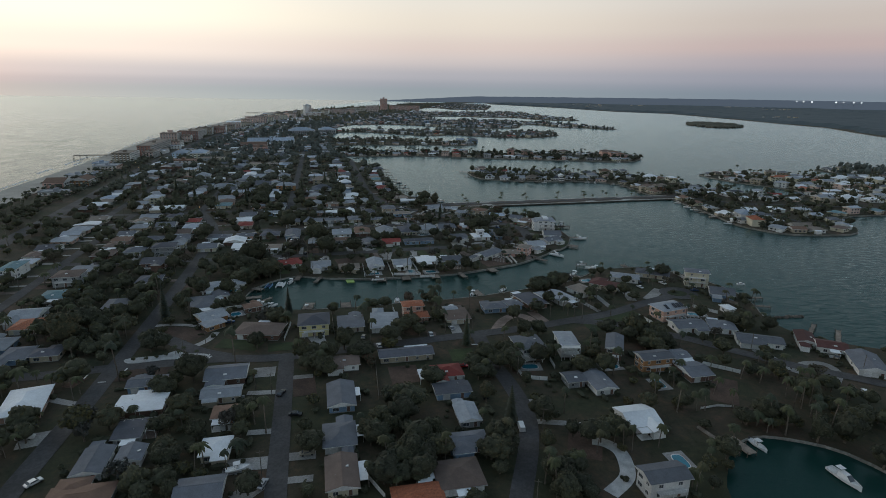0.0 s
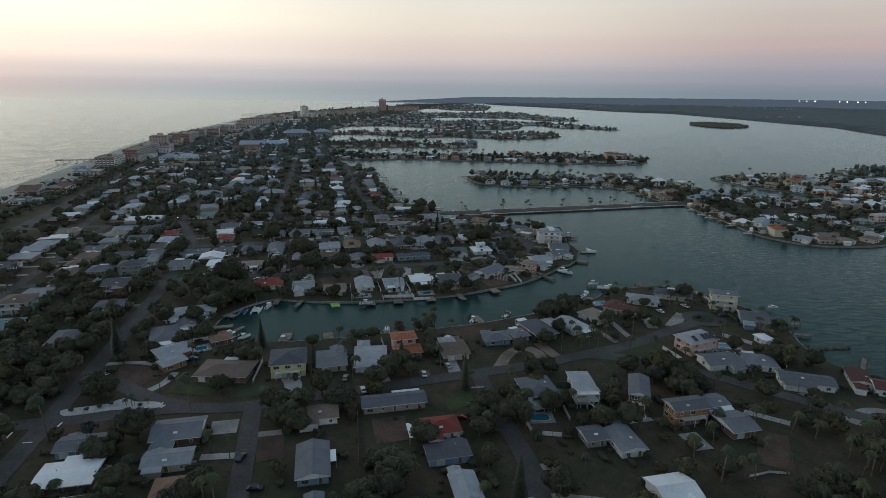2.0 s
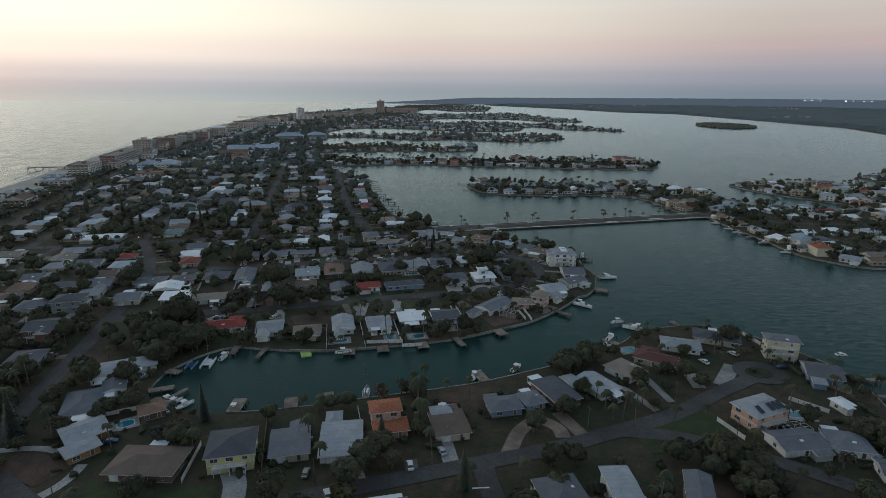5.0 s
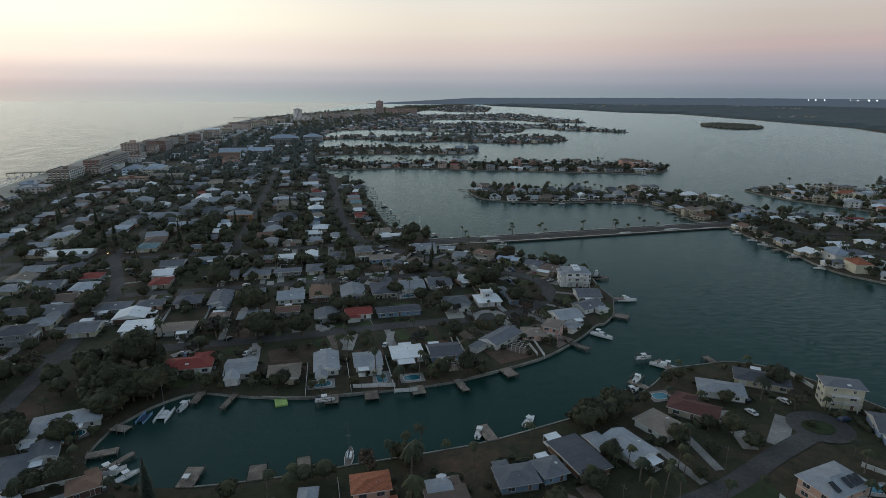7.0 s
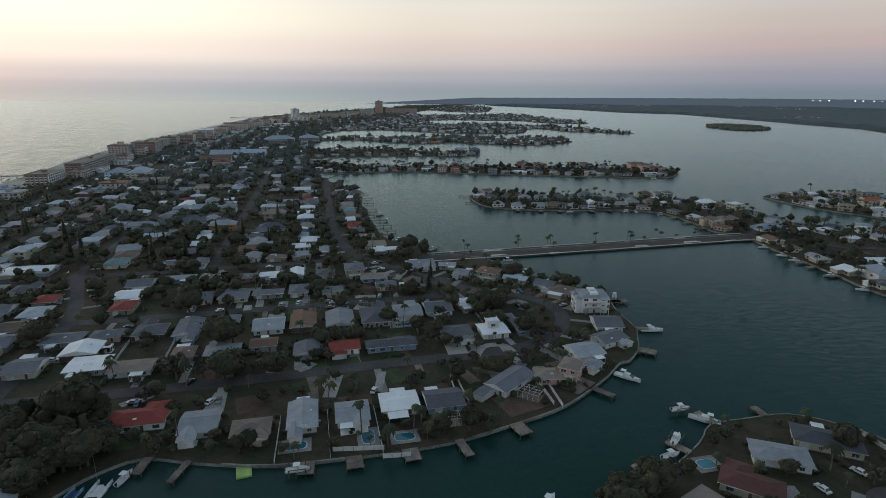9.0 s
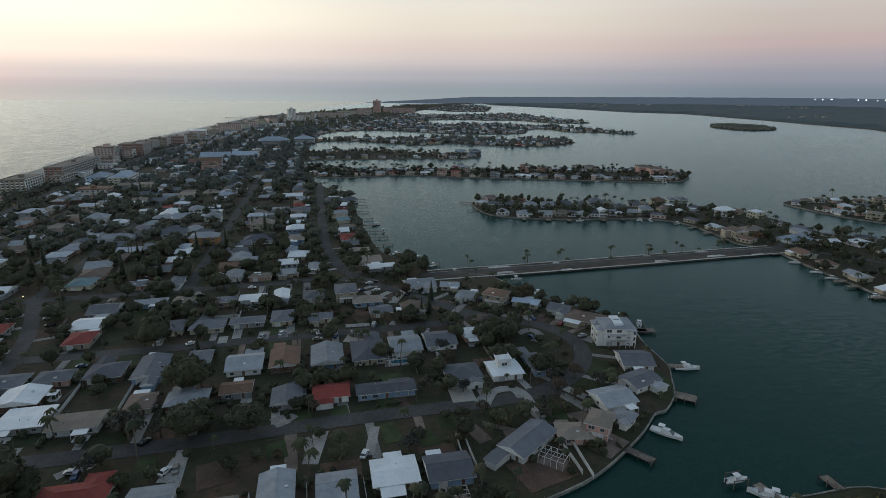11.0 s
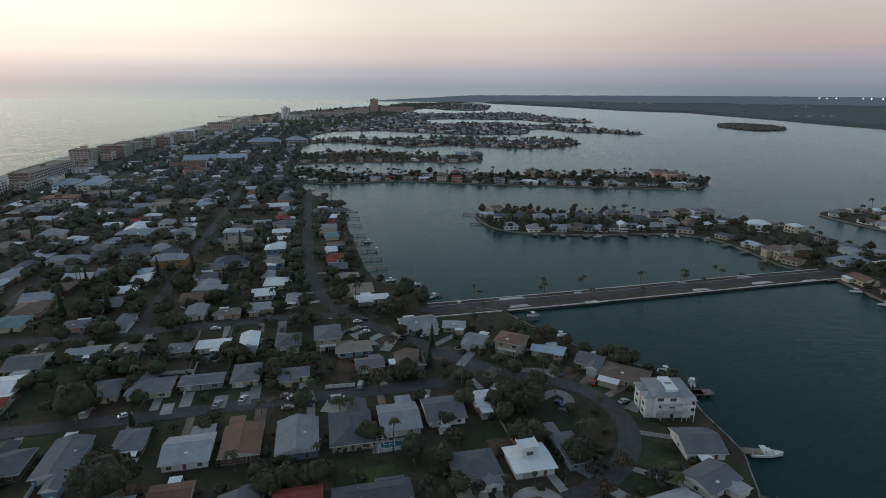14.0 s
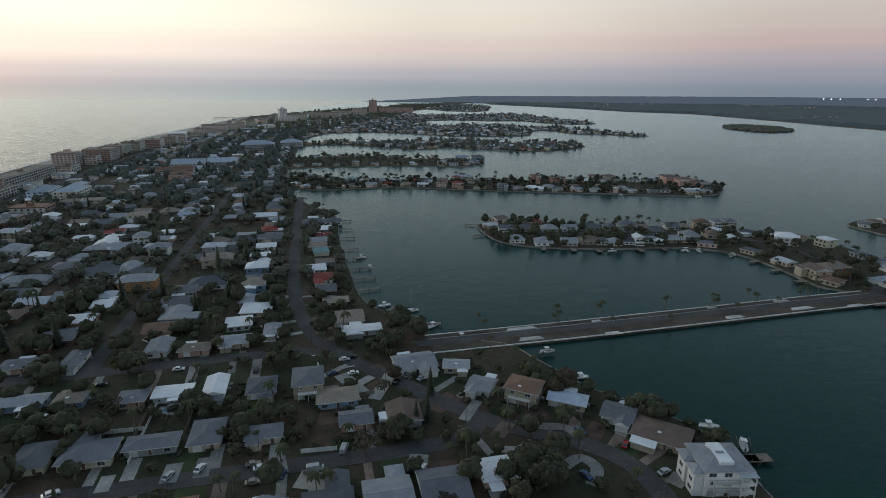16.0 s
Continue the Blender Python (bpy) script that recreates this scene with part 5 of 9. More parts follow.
plain_house(-298.1, 711.7, 14.2, 12, "slate", "hip", "tan", 1, GRID)
plain_house(-287.7, 651.0, 15.8, 14, "pale", "hip", "white", 2, GRID)
plain_house(-337.6, 825.9, 17.6, 12, "tan", "flat", "cream", 2, GRID)
plain_house(-319.5, 863.4, 11.1, 9, "tan", "hip", "pink", 1, GRID)
plain_house(-302.9, 865.2, 13.4, 9, "pale", "hip", "white", 1, GRID)
plain_house(-302.3, 921.7, 23.3, 12, "pale", "flat", "white", 1, GRID)
plain_house(-262.3, 887.4, 24.0, 12, "slate", "hip", "grey", 1, GRID)
plain_house(-240.0, 901.2, 24.0, 10, "pale", "flat", "white", 1, GRID)
plain_house(-371.9, 995.7, 24.0, 16, "white", "flat", "white", 1, GRID)
plain_house(-385.1, 973.9, 19.5, 14, "white", "flat", "white", 1, GRID)
plain_house(-324.9, 986.9, 24.0, 22, "rust", "hip", "salmon", 2, GRID)
plain_house(-90.0, 748.8, 14.1, 10, "slate", "hip", "white", 1, GRID)
plain_house(-106.4, 747.5, 16.8, 10, "slate", "hip", "grey", 1, GRID)

# the bay island and the tip of the first finger
plain_house(59, 681, 11.2, 11, "pale", "hip", "white", 1, 0)
plain_house(78, 687, 12.9, 12, "pale", "hip", "white", 1, 0)
plain_house(97, 686, 11.2, 10, "pale", "gable", "white", 1, 0)
plain_house(113, 691, 13.8, 12, "tan", "hip", "tan", 1, 0)
plain_house(122, 689, 8.6, 10, "slate", "hip", "white", 1, 0)
plain_house(131, 687, 9.5, 10, "pale", "hip", "white", 1, 0)
plain_house(143, 690, 9.5, 11, "dark", "hip", "white", 1, 0)
plain_house(149, 687, 6.9, 10, "white", "gable", "white", 2, 0)
plain_house(159, 694, 7.7, 9, "pale", "gable", "white", 1, 0)
plain_house(165, 691, 6.9, 9, "white", "flat", "white", 1, 0)
plain_house(178, 695, 14.6, 9, "pale", "hip", "tan", 1, 0)
plain_house(191, 697, 12.0, 12, "pale", "hip", "white", 2, 0)
plain_house(216, 710, 13.8, 12, "brown", "hip", "tan", 1, 0)
plain_house(225, 700, 7.7, 9, "white", "hip", "white", 1, 0)
plain_house(51, 716, 6.9, 9, "slate", "gable", "white", 2, 0)
plain_house(59, 728, 9.5, 10, "slate", "hip", "grey", 1, 0)
plain_house(72, 729, 12.9, 11, "slate", "hip", "tan", 1, 0)
plain_house(90, 728, 12.9, 11, "pale", "hip", "white", 1, 0)
plain_house(106, 728, 12.0, 10, "pale", "cross", "white", 1, 0)
plain_house(124, 733, 17.2, 11, "slate", "hip", "grey", 1, 0)
plain_house(142, 734, 11.2, 10, "slate", "hip", "white", 1, 0)
plain_house(153, 729, 15.5, 13, "slate", "hip", "grey", 2, 0)
plain_house(169, 732, 8.6, 10, "tan", "hip", "pink", 1, 0)
plain_house(175, 721, 11.2, 9, "slate", "hip", "grey", 1, 0)
plain_house(193, 736, 10.3, 10, "slate", "gable", "white", 1, 0)
plain_house(203, 735, 8.6, 9, "tan", "hip", "tan", 1, 0)
plain_house(218, 736, 12.9, 11, "rust", "hip", "tan", 2, 0)
plain_house(233, 740, 7.7, 10, "slate", "hip", "white", 2, 0)
plain_house(244, 742, 8.6, 10, "slate", "hip", "white", 2, 0)
bulk_house(284, 969, 18.1, 14, "brown", "hip", "salmon", 3, 0, ROW)
bulk_house(293, 948, 18.9, 14, "rust", "hip", "salmon", 3, 0, ROW)
bulk_house(303, 942, 16.3, 12, "rust", "hip", "salmon", 2, 0, ROW)
bulk_house(286, 914, 19.8, 12, "white", "flat", "white", 1, 0, ROW)
bulk_house(251, 907, 16.3, 10, "slate", "hip", "white", 1, 0, ROW)
bulk_house(239, 902, 9.5, 8, "slate", "gable", "grey", 1, 0, ROW)
bulk_house(210, 924, 11.2, 10, "pale", "hip", "white", 1, 0, ROW)
bulk_house(193, 934, 17.2, 11, "tan", "hip", "tan", 1, 0, ROW)
bulk_house(197, 991, 12.9, 11, "brown", "hip", "tan", 2, 0, ROW)
bulk_house(214, 988, 15.5, 12, "brown", "hip", "tan", 2, 0, ROW)
bulk_house(244, 982, 14.6, 10, "pale", "hip", "white", 1, 0, ROW)
bulk_house(270, 985, 14.6, 9, "slate", "flat", "grey", 1, 0, ROW)
bulk_house(147, 975, 18.9, 12, "tan", "hip", "salmon", 2, 0, ROW)
bulk_house(118, 972, 11.2, 12, "rust", "hip", "salmon", 3, 0, ROW)
bulk_house(106, 928, 12.0, 8, "white", "flat", "white", 1, 0, ROW)
bulk_house(73, 920, 11.2, 10, "slate", "hip", "grey", 2, 0, ROW)
bulk_house(179, 993, 12.9, 10, "slate", "hip", "grey", 1, 0, ROW)
bulk_house(155, 934, 14.6, 10, "brown", "hip", "tan", 1, 0, ROW)
bulk_house(39, 949, 11.2, 10, "tan", "hip", "tan", 1, 0, ROW)
bulk_house(22, 932, 13.8, 11, "red", "hip", "pink", 2, 0, ROW)
bulk_house(28, 1003, 15.5, 11, "blue", "gable", "white", 1, 0, ROW)
bulk_house(63, 979, 13.8, 10, "slate", "hip", "tan", 1, 0, ROW)
bulk_house(88, 982, 12.9, 10, "tan", "hip", "white", 1, 0, ROW)
bulk_house(128, 931, 12.0, 9, "pale", "hip", "white", 1, 0, ROW)

def street_row(u, v0, v1, gap, rng, rich, along_u=False):
    v = v0 + rng.uniform(0, 4)
    while v < v1:
        a, b = (v, u) if along_u else (u, v)
        far = b > 540 or (b > 520 and a < -100)
        x, y = uv(a + rng.uniform(-2, 2) * (2.2 if far else 1), b + rng.uniform(-1.5, 1.5) * (2 if far else 1))
        if far and noise.noise((x * 0.021, y * 0.021, 3.0)) + rng.uniform(-0.2, 0.2) > 0.24:
            v += gap
            continue
        if inside(main_line, x, y) and free(x, y, 5.8) and off_road(x, y, 7.0) and edge_distance(shore, x, y) > 10:
            w, d = rng.uniform(12.5, 16.5), rng.uniform(10.5, 14.5)
            if not along_u:
                w, d = d + 1.0, min(w, 15.0)
            if far:
                bulk_house(x, y, w + rng.uniform(-3, 1), d + rng.uniform(-3, 1), rng.choice(ROOF_FAR), rng.choice(("hip", "hip", "gable", "flat")), rng.choice(FAR_WALLS), 2 if rng.random() < 0.08 else 1, GRID + rng.choice((0, 0, 90, 180)) + rng.uniform(-5, 5), rng)
                v += gap + rng.uniform(-1, 2)
                continue
            house(x, y, w, d, rng.choice(ROOF_ODDS), rng.choice(SHAPE_ODDS), 2 if rng.random() < 0.06 else 1, turn=rng.choice((0, 0, 0, 90)) if abs(w - d) < 3 else 0, rich=rich)
        v += gap + rng.uniform(-1, 2)


rng = random.Random(21)
for su in (42, -34, -111, -185):
    for side in (-19, 19):
        street_row(su + side, 525, 880, 16.5, rng, False)
for su in (-87, -165):
    for side in (-20, 20):
        street_row(su + side, 110 if su + side < -140 else 300, 500, 17.0, rng, True)
for v in (378, 409, 450, 482):
    street_row(v, -145, 90, 17.0, rng, True, along_u=True)
for u in (-226,):
    street_row(u, 110, 900, 18.0, rng, False)
street_row(524, -150, 60, 17.0, rng, False, along_u=True)


def fringe(key, inset, gap, seed, big=0.14, limit=99):
    """Houses along the water's edge of a finger of land."""
    rng = random.Random(seed)
    line, count = OUTLINE[key], 0
    run = 0.0
    cx, cy = (sum(p[i] for p in line) / len(line) for i in (0, 1))
    for (x0, y0), (x1, y1) in zip(line, line[1:] + line[:1]):
        seg = math.hypot(x1 - x0, y1 - y0)
        run += seg
        if run < gap or seg < 0.1:
            continue
        run = rng.uniform(-2, 2)
        steps = max(1, int(seg / gap))
        for k in range(steps):
            t = (k + 0.5) / steps
            px, py = x0 + (x1 - x0) * t, y0 + (y1 - y0) * t
            nx, ny = -(y1 - y0) / seg, (x1 - x0) / seg
            if not inside(line, px + nx * 3, py + ny * 3):
                nx, ny = -nx, -ny
            px, py = px + nx * inset, py + ny * inset
            if px > 640 or not inside(line, px, py) or not free(px, py, 5) or not off_road(px, py, 5) or inside(main_line, px, py):
                continue
            st = 2 if rng.random() < big else 1
            bulk_house(px, py, rng.uniform(9.5, 13.5), rng.uniform(8, 11), rng.choice(ROOF_ODDS + ("tile", "rust")), rng.choice(("hip", "hip", "gable")), rng.choice(("white", "cream", "grey", "tan", "white", "rose", "tan")), st,
                        math.degrees(math.atan2(y1 - y0, x1 - x0)) + (180 if ny < 0 else 0), rng)
            count += 1
            if count >= limit:
                return


# a few that stand out on the fingers and islands
plain_house(62, 1182, 20, 14, "slate", "hip", "blue", 2, 0, random.Random(1))
plain_house(35, 1180, 16, 12, "blue", "gable", "grey", 2, 0, random.Random(1))
plain_house(248, 618, 15, 11, "tan", "hip", "orange", 2, 14, random.Random(1))
plain_house(272, 600, 22, 12, "blue", "hip", "white", 1, 14, random.Random(1))
plain_house(262, 690, 16, 12, "white", "hip", "white", 2, -30, random.Random(1))
plain_house(270, 475, 18, 12, "blue", "hip", "white", 2, 85, random.Random(1))
plain_house(268, 452, 13, 10, "tile", "hip", "cream", 2, 85, random.Random(1))
plain_house(300, 440, 16, 10, "tan", "gable", "yellow", 1, 0, random.Random(1))
for k, (key, inset, gap) in enumerate((("ground_bay_island", 11, 15), ("ground_finger_near", 13, 17), ("ground_finger_second", 13, 20), ("ground_finger_third", 14, 24),
                                       ("ground_finger_fourth", 16, 26), ("ground_bay_island_far", 12, 22), ("ground_finger_fifth", 20, 38), ("ground_finger_sixth", 25, 50))):
    fringe(key, inset, gap, 40 + k)
rng = random.Random(77)
for u in range(-210, 330, 36):
    v = 905
    while v < 3000:
        x, y = uv(u + rng.uniform(-4, 4), v)
        if inside(main_line, x, y) and free(x, y, 6.0) and off_road(x, y, 6.0):
            bulk_house(x, y, rng.uniform(11, 17), rng.uniform(9, 13), rng.choice(ROOF_ODDS), rng.choice(("hip", "gable", "flat")), rng.choice(FAR_WALLS), 1, GRID, rng)
        v += rng.uniform(18, 25) * (1 + max(0, v - 1100) / 700)

# houses inside the bay island and the wider land east of it
for i in range(14):
    for j in range(12):
        x, y = 262 + i * 27 + rng.uniform(-4, 4), 430 + j * 27 + rng.uniform(-4, 4)
        if inside(OUTLINE["ground_bay_island"], x, y) and edge_distance(OUTLINE["ground_bay_island"], x, y) > 12 and free(x, y, 6) and off_road(x, y, 7):
            bulk_house(x, y, rng.uniform(12, 17), rng.uniform(9, 13), rng.choice(("white", "pale", "white", "silver", "tile", "slate", "pale")), rng.choice(("hip", "gable")), rng.choice(("white", "cream", "white", "tan", "rose")), 2 if rng.random() < 0.15 else 1, rng.choice((0, 14, 90)), rng)
# rows of houses inside the wider fingers
for key, gap in (("ground_finger_third", 27), ("ground_finger_fourth", 31), ("ground_finger_fifth", 38), ("ground_finger_sixth", 60)):
    line = OUTLINE[key]
    xs, ys = [p[0] for p in line], [p[1] for p in line]
    y = min(ys) + 20
    while y < max(ys):
        x = min(xs) + rng.uniform(0, gap)
        while x < max(xs):
            px, py = x + rng.uniform(-4, 4), y + rng.uniform(-5, 5)
            if inside(line, px, py) and not inside(main_line, px, py) and edge_distance(line, px, py) > 14 and free(px, py, 6):
                bulk_house(px, py, rng.uniform(11, 17), rng.uniform(9, 13), rng.choice(ROOF_ODDS), rng.choice(("hip", "gable")), rng.choice(FAR_WALLS), 2 if rng.random() < 0.2 else 1, rng.choice((0, 14, 90)), rng)
            x += gap * rng.uniform(0.6, 1.0)
        y += gap
# shops and low flat-roofed blocks along the shore boulevard
for v in range(905, 1900, 21):
    for side in (-16, 17, 34):
        x, y = uv(-242 + max(0, v - 1000) * 0.055 + side + rng.uniform(-2, 2), v + rng.uniform(-5, 5))
        if rng.random() < 0.62 and inside(main_line, x, y) and free(x, y, 7) and off_road(x, y, 4.5):
            bulk_house(x, y, rng.uniform(10, 17), rng.uniform(10, 16), rng.choice(("white", "pale", "white", "tan", "pale")), "flat", rng.choice(("white", "cream", "rose", "tan")), rng.choice((1, 1, 2)), GRID + 4, rng)
tagged(new("far_houses", FAR_HOUSES.data("far_houses", *MAT_LIST)), "closely built low houses with grey, white and tan roofs", "houses", kind="stuff")

# ---- hotels and towers along the beach ----
def hotel(u, v, length, depth, storeys, wall, roof="tan", turn=0.0, tower=0, pitched=False):
    """A slab block with balconies on each storey; length runs along the beach."""
    x, y = uv(u, v)
    ob = thing("beach_hotel", pose(x, y, LAND - 0.02, 0, 0, GRID + turn), "%s-storey %s beach hotel with rows of balconies" % ({1: "one", 2: "two", 3: "three", 4: "four", 5: "five", 6: "six", 7: "seven"}.get(storeys, "many"), wall), "hotel", group="beachfront blocks")
    TAKEN.append((x, y, max(length, depth) * 0.5))
    h = storeys * 3.0
    body = part("wall", Build().box(-depth / 2, depth / 2, -length / 2, length / 2, 0, h).data("wall", WALL[wall]), ob)
    cap = Build().box(-depth / 2 - 0.5, depth / 2 + 0.5, -length / 2 - 0.5, length / 2 + 0.5, h, h + 0.4).box(-depth / 2 - 0.5, depth / 2 + 0.5, -length / 2 - 0.5, -length / 2, h + 0.4, h + 1.1)
    cap.box(-depth / 2 - 0.5, -depth / 2, -length / 2, length / 2, h + 0.4, h + 1.1).box(depth / 2, depth / 2 + 0.5, -length / 2, length / 2, h + 0.4, h + 1.1).box(-2, 2, -3, 3, h + 0.4, h + 3.2)
    if pitched:
        part("roof", roof_data(depth, length, h, min(depth, length) * 0.2, "hip" if storeys > 2 else "gable", ROOF[roof]), ob)
    else:
        part("roof", cap.data("roof", ROOF[roof]), ob)
    n = max(3, int(length / 5.5))
    bal = Build()
    for s in range(storeys):
        bal.box(depth / 2, depth / 2 + 1.3, -length / 2 + 0.4, length / 2 - 0.4, s * 3 + 2.75, s * 3 + 2.95).box(depth / 2 + 1.2, depth / 2 + 1.3, -length / 2 + 0.4, length / 2 - 0.4, s * 3 + 2.95, s * 3 + 3.7)
        for i in range(n + 1):
            py = -length / 2 + 0.4 + (length - 0.8) * i / n
            bal.box(depth / 2, depth / 2 + 1.3, py - 0.1, py + 0.1, s * 3, s * 3 + 2.75)
    glz = Build()
    for s in range(storeys):
        for i in range(n):
            py = -length / 2 + 0.4 + (length - 0.8) * i / n
            glz.box(depth / 2, depth / 2 + 0.04, py + 0.6, py + length / n - 0.7, s * 3 + 0.3, s * 3 + 2.4)
        m = max(2, int(depth / 4.5))
        for i in range(m):
            px = -depth / 2 + depth * (i + 0.5) / m
            glz.box(px - 1.0, px + 1.0, -length / 2 - 0.05, -length / 2, s * 3 + 0.8, s * 3 + 2.3)
            bal.box(px - 1.3, px + 1.3, -length / 2 - 1.2, -length / 2, s * 3 - 0.1, s * 3 + 0.12).box(px - 1.3, px + 1.3, -length / 2 - 1.2, -length / 2 - 1.1, s * 3 + 0.12, s * 3 + 0.9)
    tagged(part("glazing", glz.data("glazing", PANE), body), kind="stuff")
    tagged(part("balcony_tier", bal.data("balcony_tier", WALL["white"] if wall != "white" else WALL["rose"]), body), kind="stuff")
    if tower:
        t = Build().box(-4, 4, -4, 4, h, h + tower).box(-4.6, 4.6, -4.6, 4.6, h + tower, h + tower + 0.5)
        part("roof_tower", t.data("roof_tower", WALL[wall], FASCIA), ob)
    return ob


hotel(-270, 622, 16, 28, 1, "white", "pale")
hotel(-286, 668, 26, 20, 2, "salmon", "rust", pitched=True)
hotel(-266, 682, 24, 18, 2, "orange", "rust", pitched=True)
hotel(-293, 740, 18, 22, 1, "white", "pale")
hotel(-274, 744, 14, 12, 1, "grey", "pale")
hotel(-280, 803, 24, 28, 2, "white", "pale")
hotel(-296, 830, 22, 16, 2, "white", "blue")
hotel(-288, 906, 46, 24, 4, "tan", "tan")
hotel(-262, 942, 42, 14, 3, "rose", "tan")
hotel(-277, 1022, 126, 20, 5, "brick", "tan")
hotel(-264, 1120, 30, 16, 3, "rose", "tan")
hotel(-291, 1196, 36, 30, 6, "rose", "tan", 0, 5)
hotel(-264, 1208, 18, 16, 4, "rose", "tan")
hotel(-266, 1252, 44, 38, 6, "brick", "tan")
hotel(-269, 1336, 48, 30, 5, "tan", "tan")
hotel(-262, 1402, 40, 30, 5, "tan", "tan", 4)
hotel(-240, 1450, 50, 30, 5, "brick", "tan", 6)
hotel(-224, 1508, 44, 26, 5, "tan", "tan", 6)
hotel(-222, 1568, 56, 34, 6, "rose", "white", 8)
hotel(-205, 1672, 60, 24, 4, "cream", "tan", 10)
hotel(-212, 1742, 44, 22, 5, "rose", "tan", 12)
hotel(-192, 1836, 58, 58, 6, "rose", "brown", 12)
hotel(-166, 1910, 60, 30, 5, "cream", "tan", 14)
hotel(-150, 1990, 60, 26, 5, "rose", "tan", 14)
hotel(-130, 2070, 80, 26, 5, "cream", "tan", 14)
hotel(-105, 2160, 70, 26, 5, "rose", "tan", 16)
hotel(-45, 2330, 24, 24, 13, "white", "pale", 20, 5)
hotel(-18, 2300, 30, 70, 4, "white", "white", -10)
hotel(-15, 2390, 60, 110, 6, "cream", "tan", -5)
hotel(-75, 1990, 40, 50, 2, "white", "white", 4)
hotel(-110, 1850, 30, 50, 2, "grey", "pale", 4)
hotel(60, 2180, 30, 60, 2, "tan", "pale", 4)
hotel(150, 2600, 30, 60, 4, "white", "pale", -5)
hotel(250, 2720, 40, 60, 9, "rose", "tan", -5)
hotel(90, 2520, 34, 130, 6, "rose", "tan", -5)
hotel(190, 2800, 30, 80, 5, "cream", "tan", -5)
hotel(322, 2880, 34, 34, 19, "salmon", "tan", -5, 6)
hotel(430, 2900, 34, 150, 8, "salmon", "tan", -5)
hotel(-215, 926, 32, 20, 3, "sky", "blue", pitched=True)
hotel(-188, 922, 38, 22, 3, "cream", "blue", pitched=True)
hotel(-196, 850, 22, 30, 2, "white", "rust")
hotel(-195, 805, 16, 18, 2, "white", "pale")
hotel(-122, 1080, 18, 46, 2, "brick", "rust", pitched=True)
hotel(-118, 1146, 30, 44, 2, "tan", "blue", pitched=True)
hotel(-74, 1158, 26, 40, 2, "grey", "blue", pitched=True)
hotel(-45, 1392, 34, 60, 3, "grey", "blue", 4, pitched=True)
hotel(15, 1420, 30, 40, 3, "grey", "blue", 4, pitched=True)


# fishing piers
def pier(x0, y0, x1, y1, w):
    ob = thing("fishing_pier", pose((x0 + x1) / 2, (y0 + y1) / 2, 0, 0, 0, math.degrees(math.atan2(y1 - y0, x1 - x0))), "long timber fishing pier on piles over the sea", "pier", group="piers")
    L = math.hypot(x1 - x0, y1 - y0)
    part("deck", Build().box(-L / 2, L / 2, -w / 2, w / 2, 4.2, 4.6).box(-L / 2, L / 2, -w / 2, -w / 2 + 0.15, 5.2, 5.4).box(-L / 2, L / 2, w / 2 - 0.15, w / 2, 5.2, 5.4)
         .box(-L / 2, -L / 2 + 10, -w, w, 4.2, 4.62).data("deck", TIMBER), ob)
    for i in range(int(L / 9) + 1):
        for s in (-1, 1):
            part("pile", PILE_DATA, ob, pose(-L / 2 + i * 9, s * w * 0.4, 0))


PILE_DATA = Build().tube([(0, 0, -2), (0, 0, 4.3)], [0.25, 0.25], 6).data("pile", PILING)
pier(-565, 841, -505, 857, 5)
pier(-820, 2366, -690, 2432, 8)

# ---- trees ----
def blob(b, cx, cy, cz, rx, ry, rz, rng, rings=5, sides=8, mat=0, rough=0.16):
    n0 = len(b.v)
    ph = rng.uniform(0, 6)
    for i in range(rings + 1):
        a = math.pi * i / rings
        for k in range(sides):
            t = 2 * math.pi * k / sides + ph
            q = 1 + rng.uniform(-rough, rough)
            b.v.append((cx + rx * q * math.sin(a) * math.cos(t), cy + ry * q * math.sin(a) * math.sin(t), cz + rz * q * math.cos(a)))
    for i in range(rings):
        for k in range(sides):
            p = n0 + i * sides
            b.f.append((p + k, p + sides + k, p + sides + (k + 1) % sides, p + (k + 1) % sides))
            b.m.append(mat)


def leaf_cluster(b, c, n, rng, size, mat=1):
    """Small bent leaf sprays round the shell of a lump."""
    cx, cy, cz, rx, ry, rz = c
    for _ in range(n):
        z = rng.uniform(-0.55, 1)
        t = rng.uniform(0, 6.283)
        q = math.sqrt(max(0, 1 - z * z))
        d = Vector((q * math.cos(t), q * math.sin(t), z))
        k = rng.uniform(0.86, 1.16)
        p = Vector((cx + rx * d.x * k, cy + ry * d.y * k, cz + rz * d.z * k))
        s = size * rng.uniform(0.6, 1.4)
        e = (d + Vector((rng.uniform(-1, 1), rng.uniform(-1, 1), rng.uniform(-0.6, 0.9)))).normalized()
        a = e.orthogonal().normalized()
        a.rotate(Matrix.Rotation(rng.uniform(0, 6.28), 3, e))
        f = e.cross(a)
        b.add([p - a * s, p + f * s * 0.7 + e * s * 0.25, p + a * s, p - f * s * 0.7 + e * s * 0.25], [(0, 1, 2), (0, 2, 3)], mat)


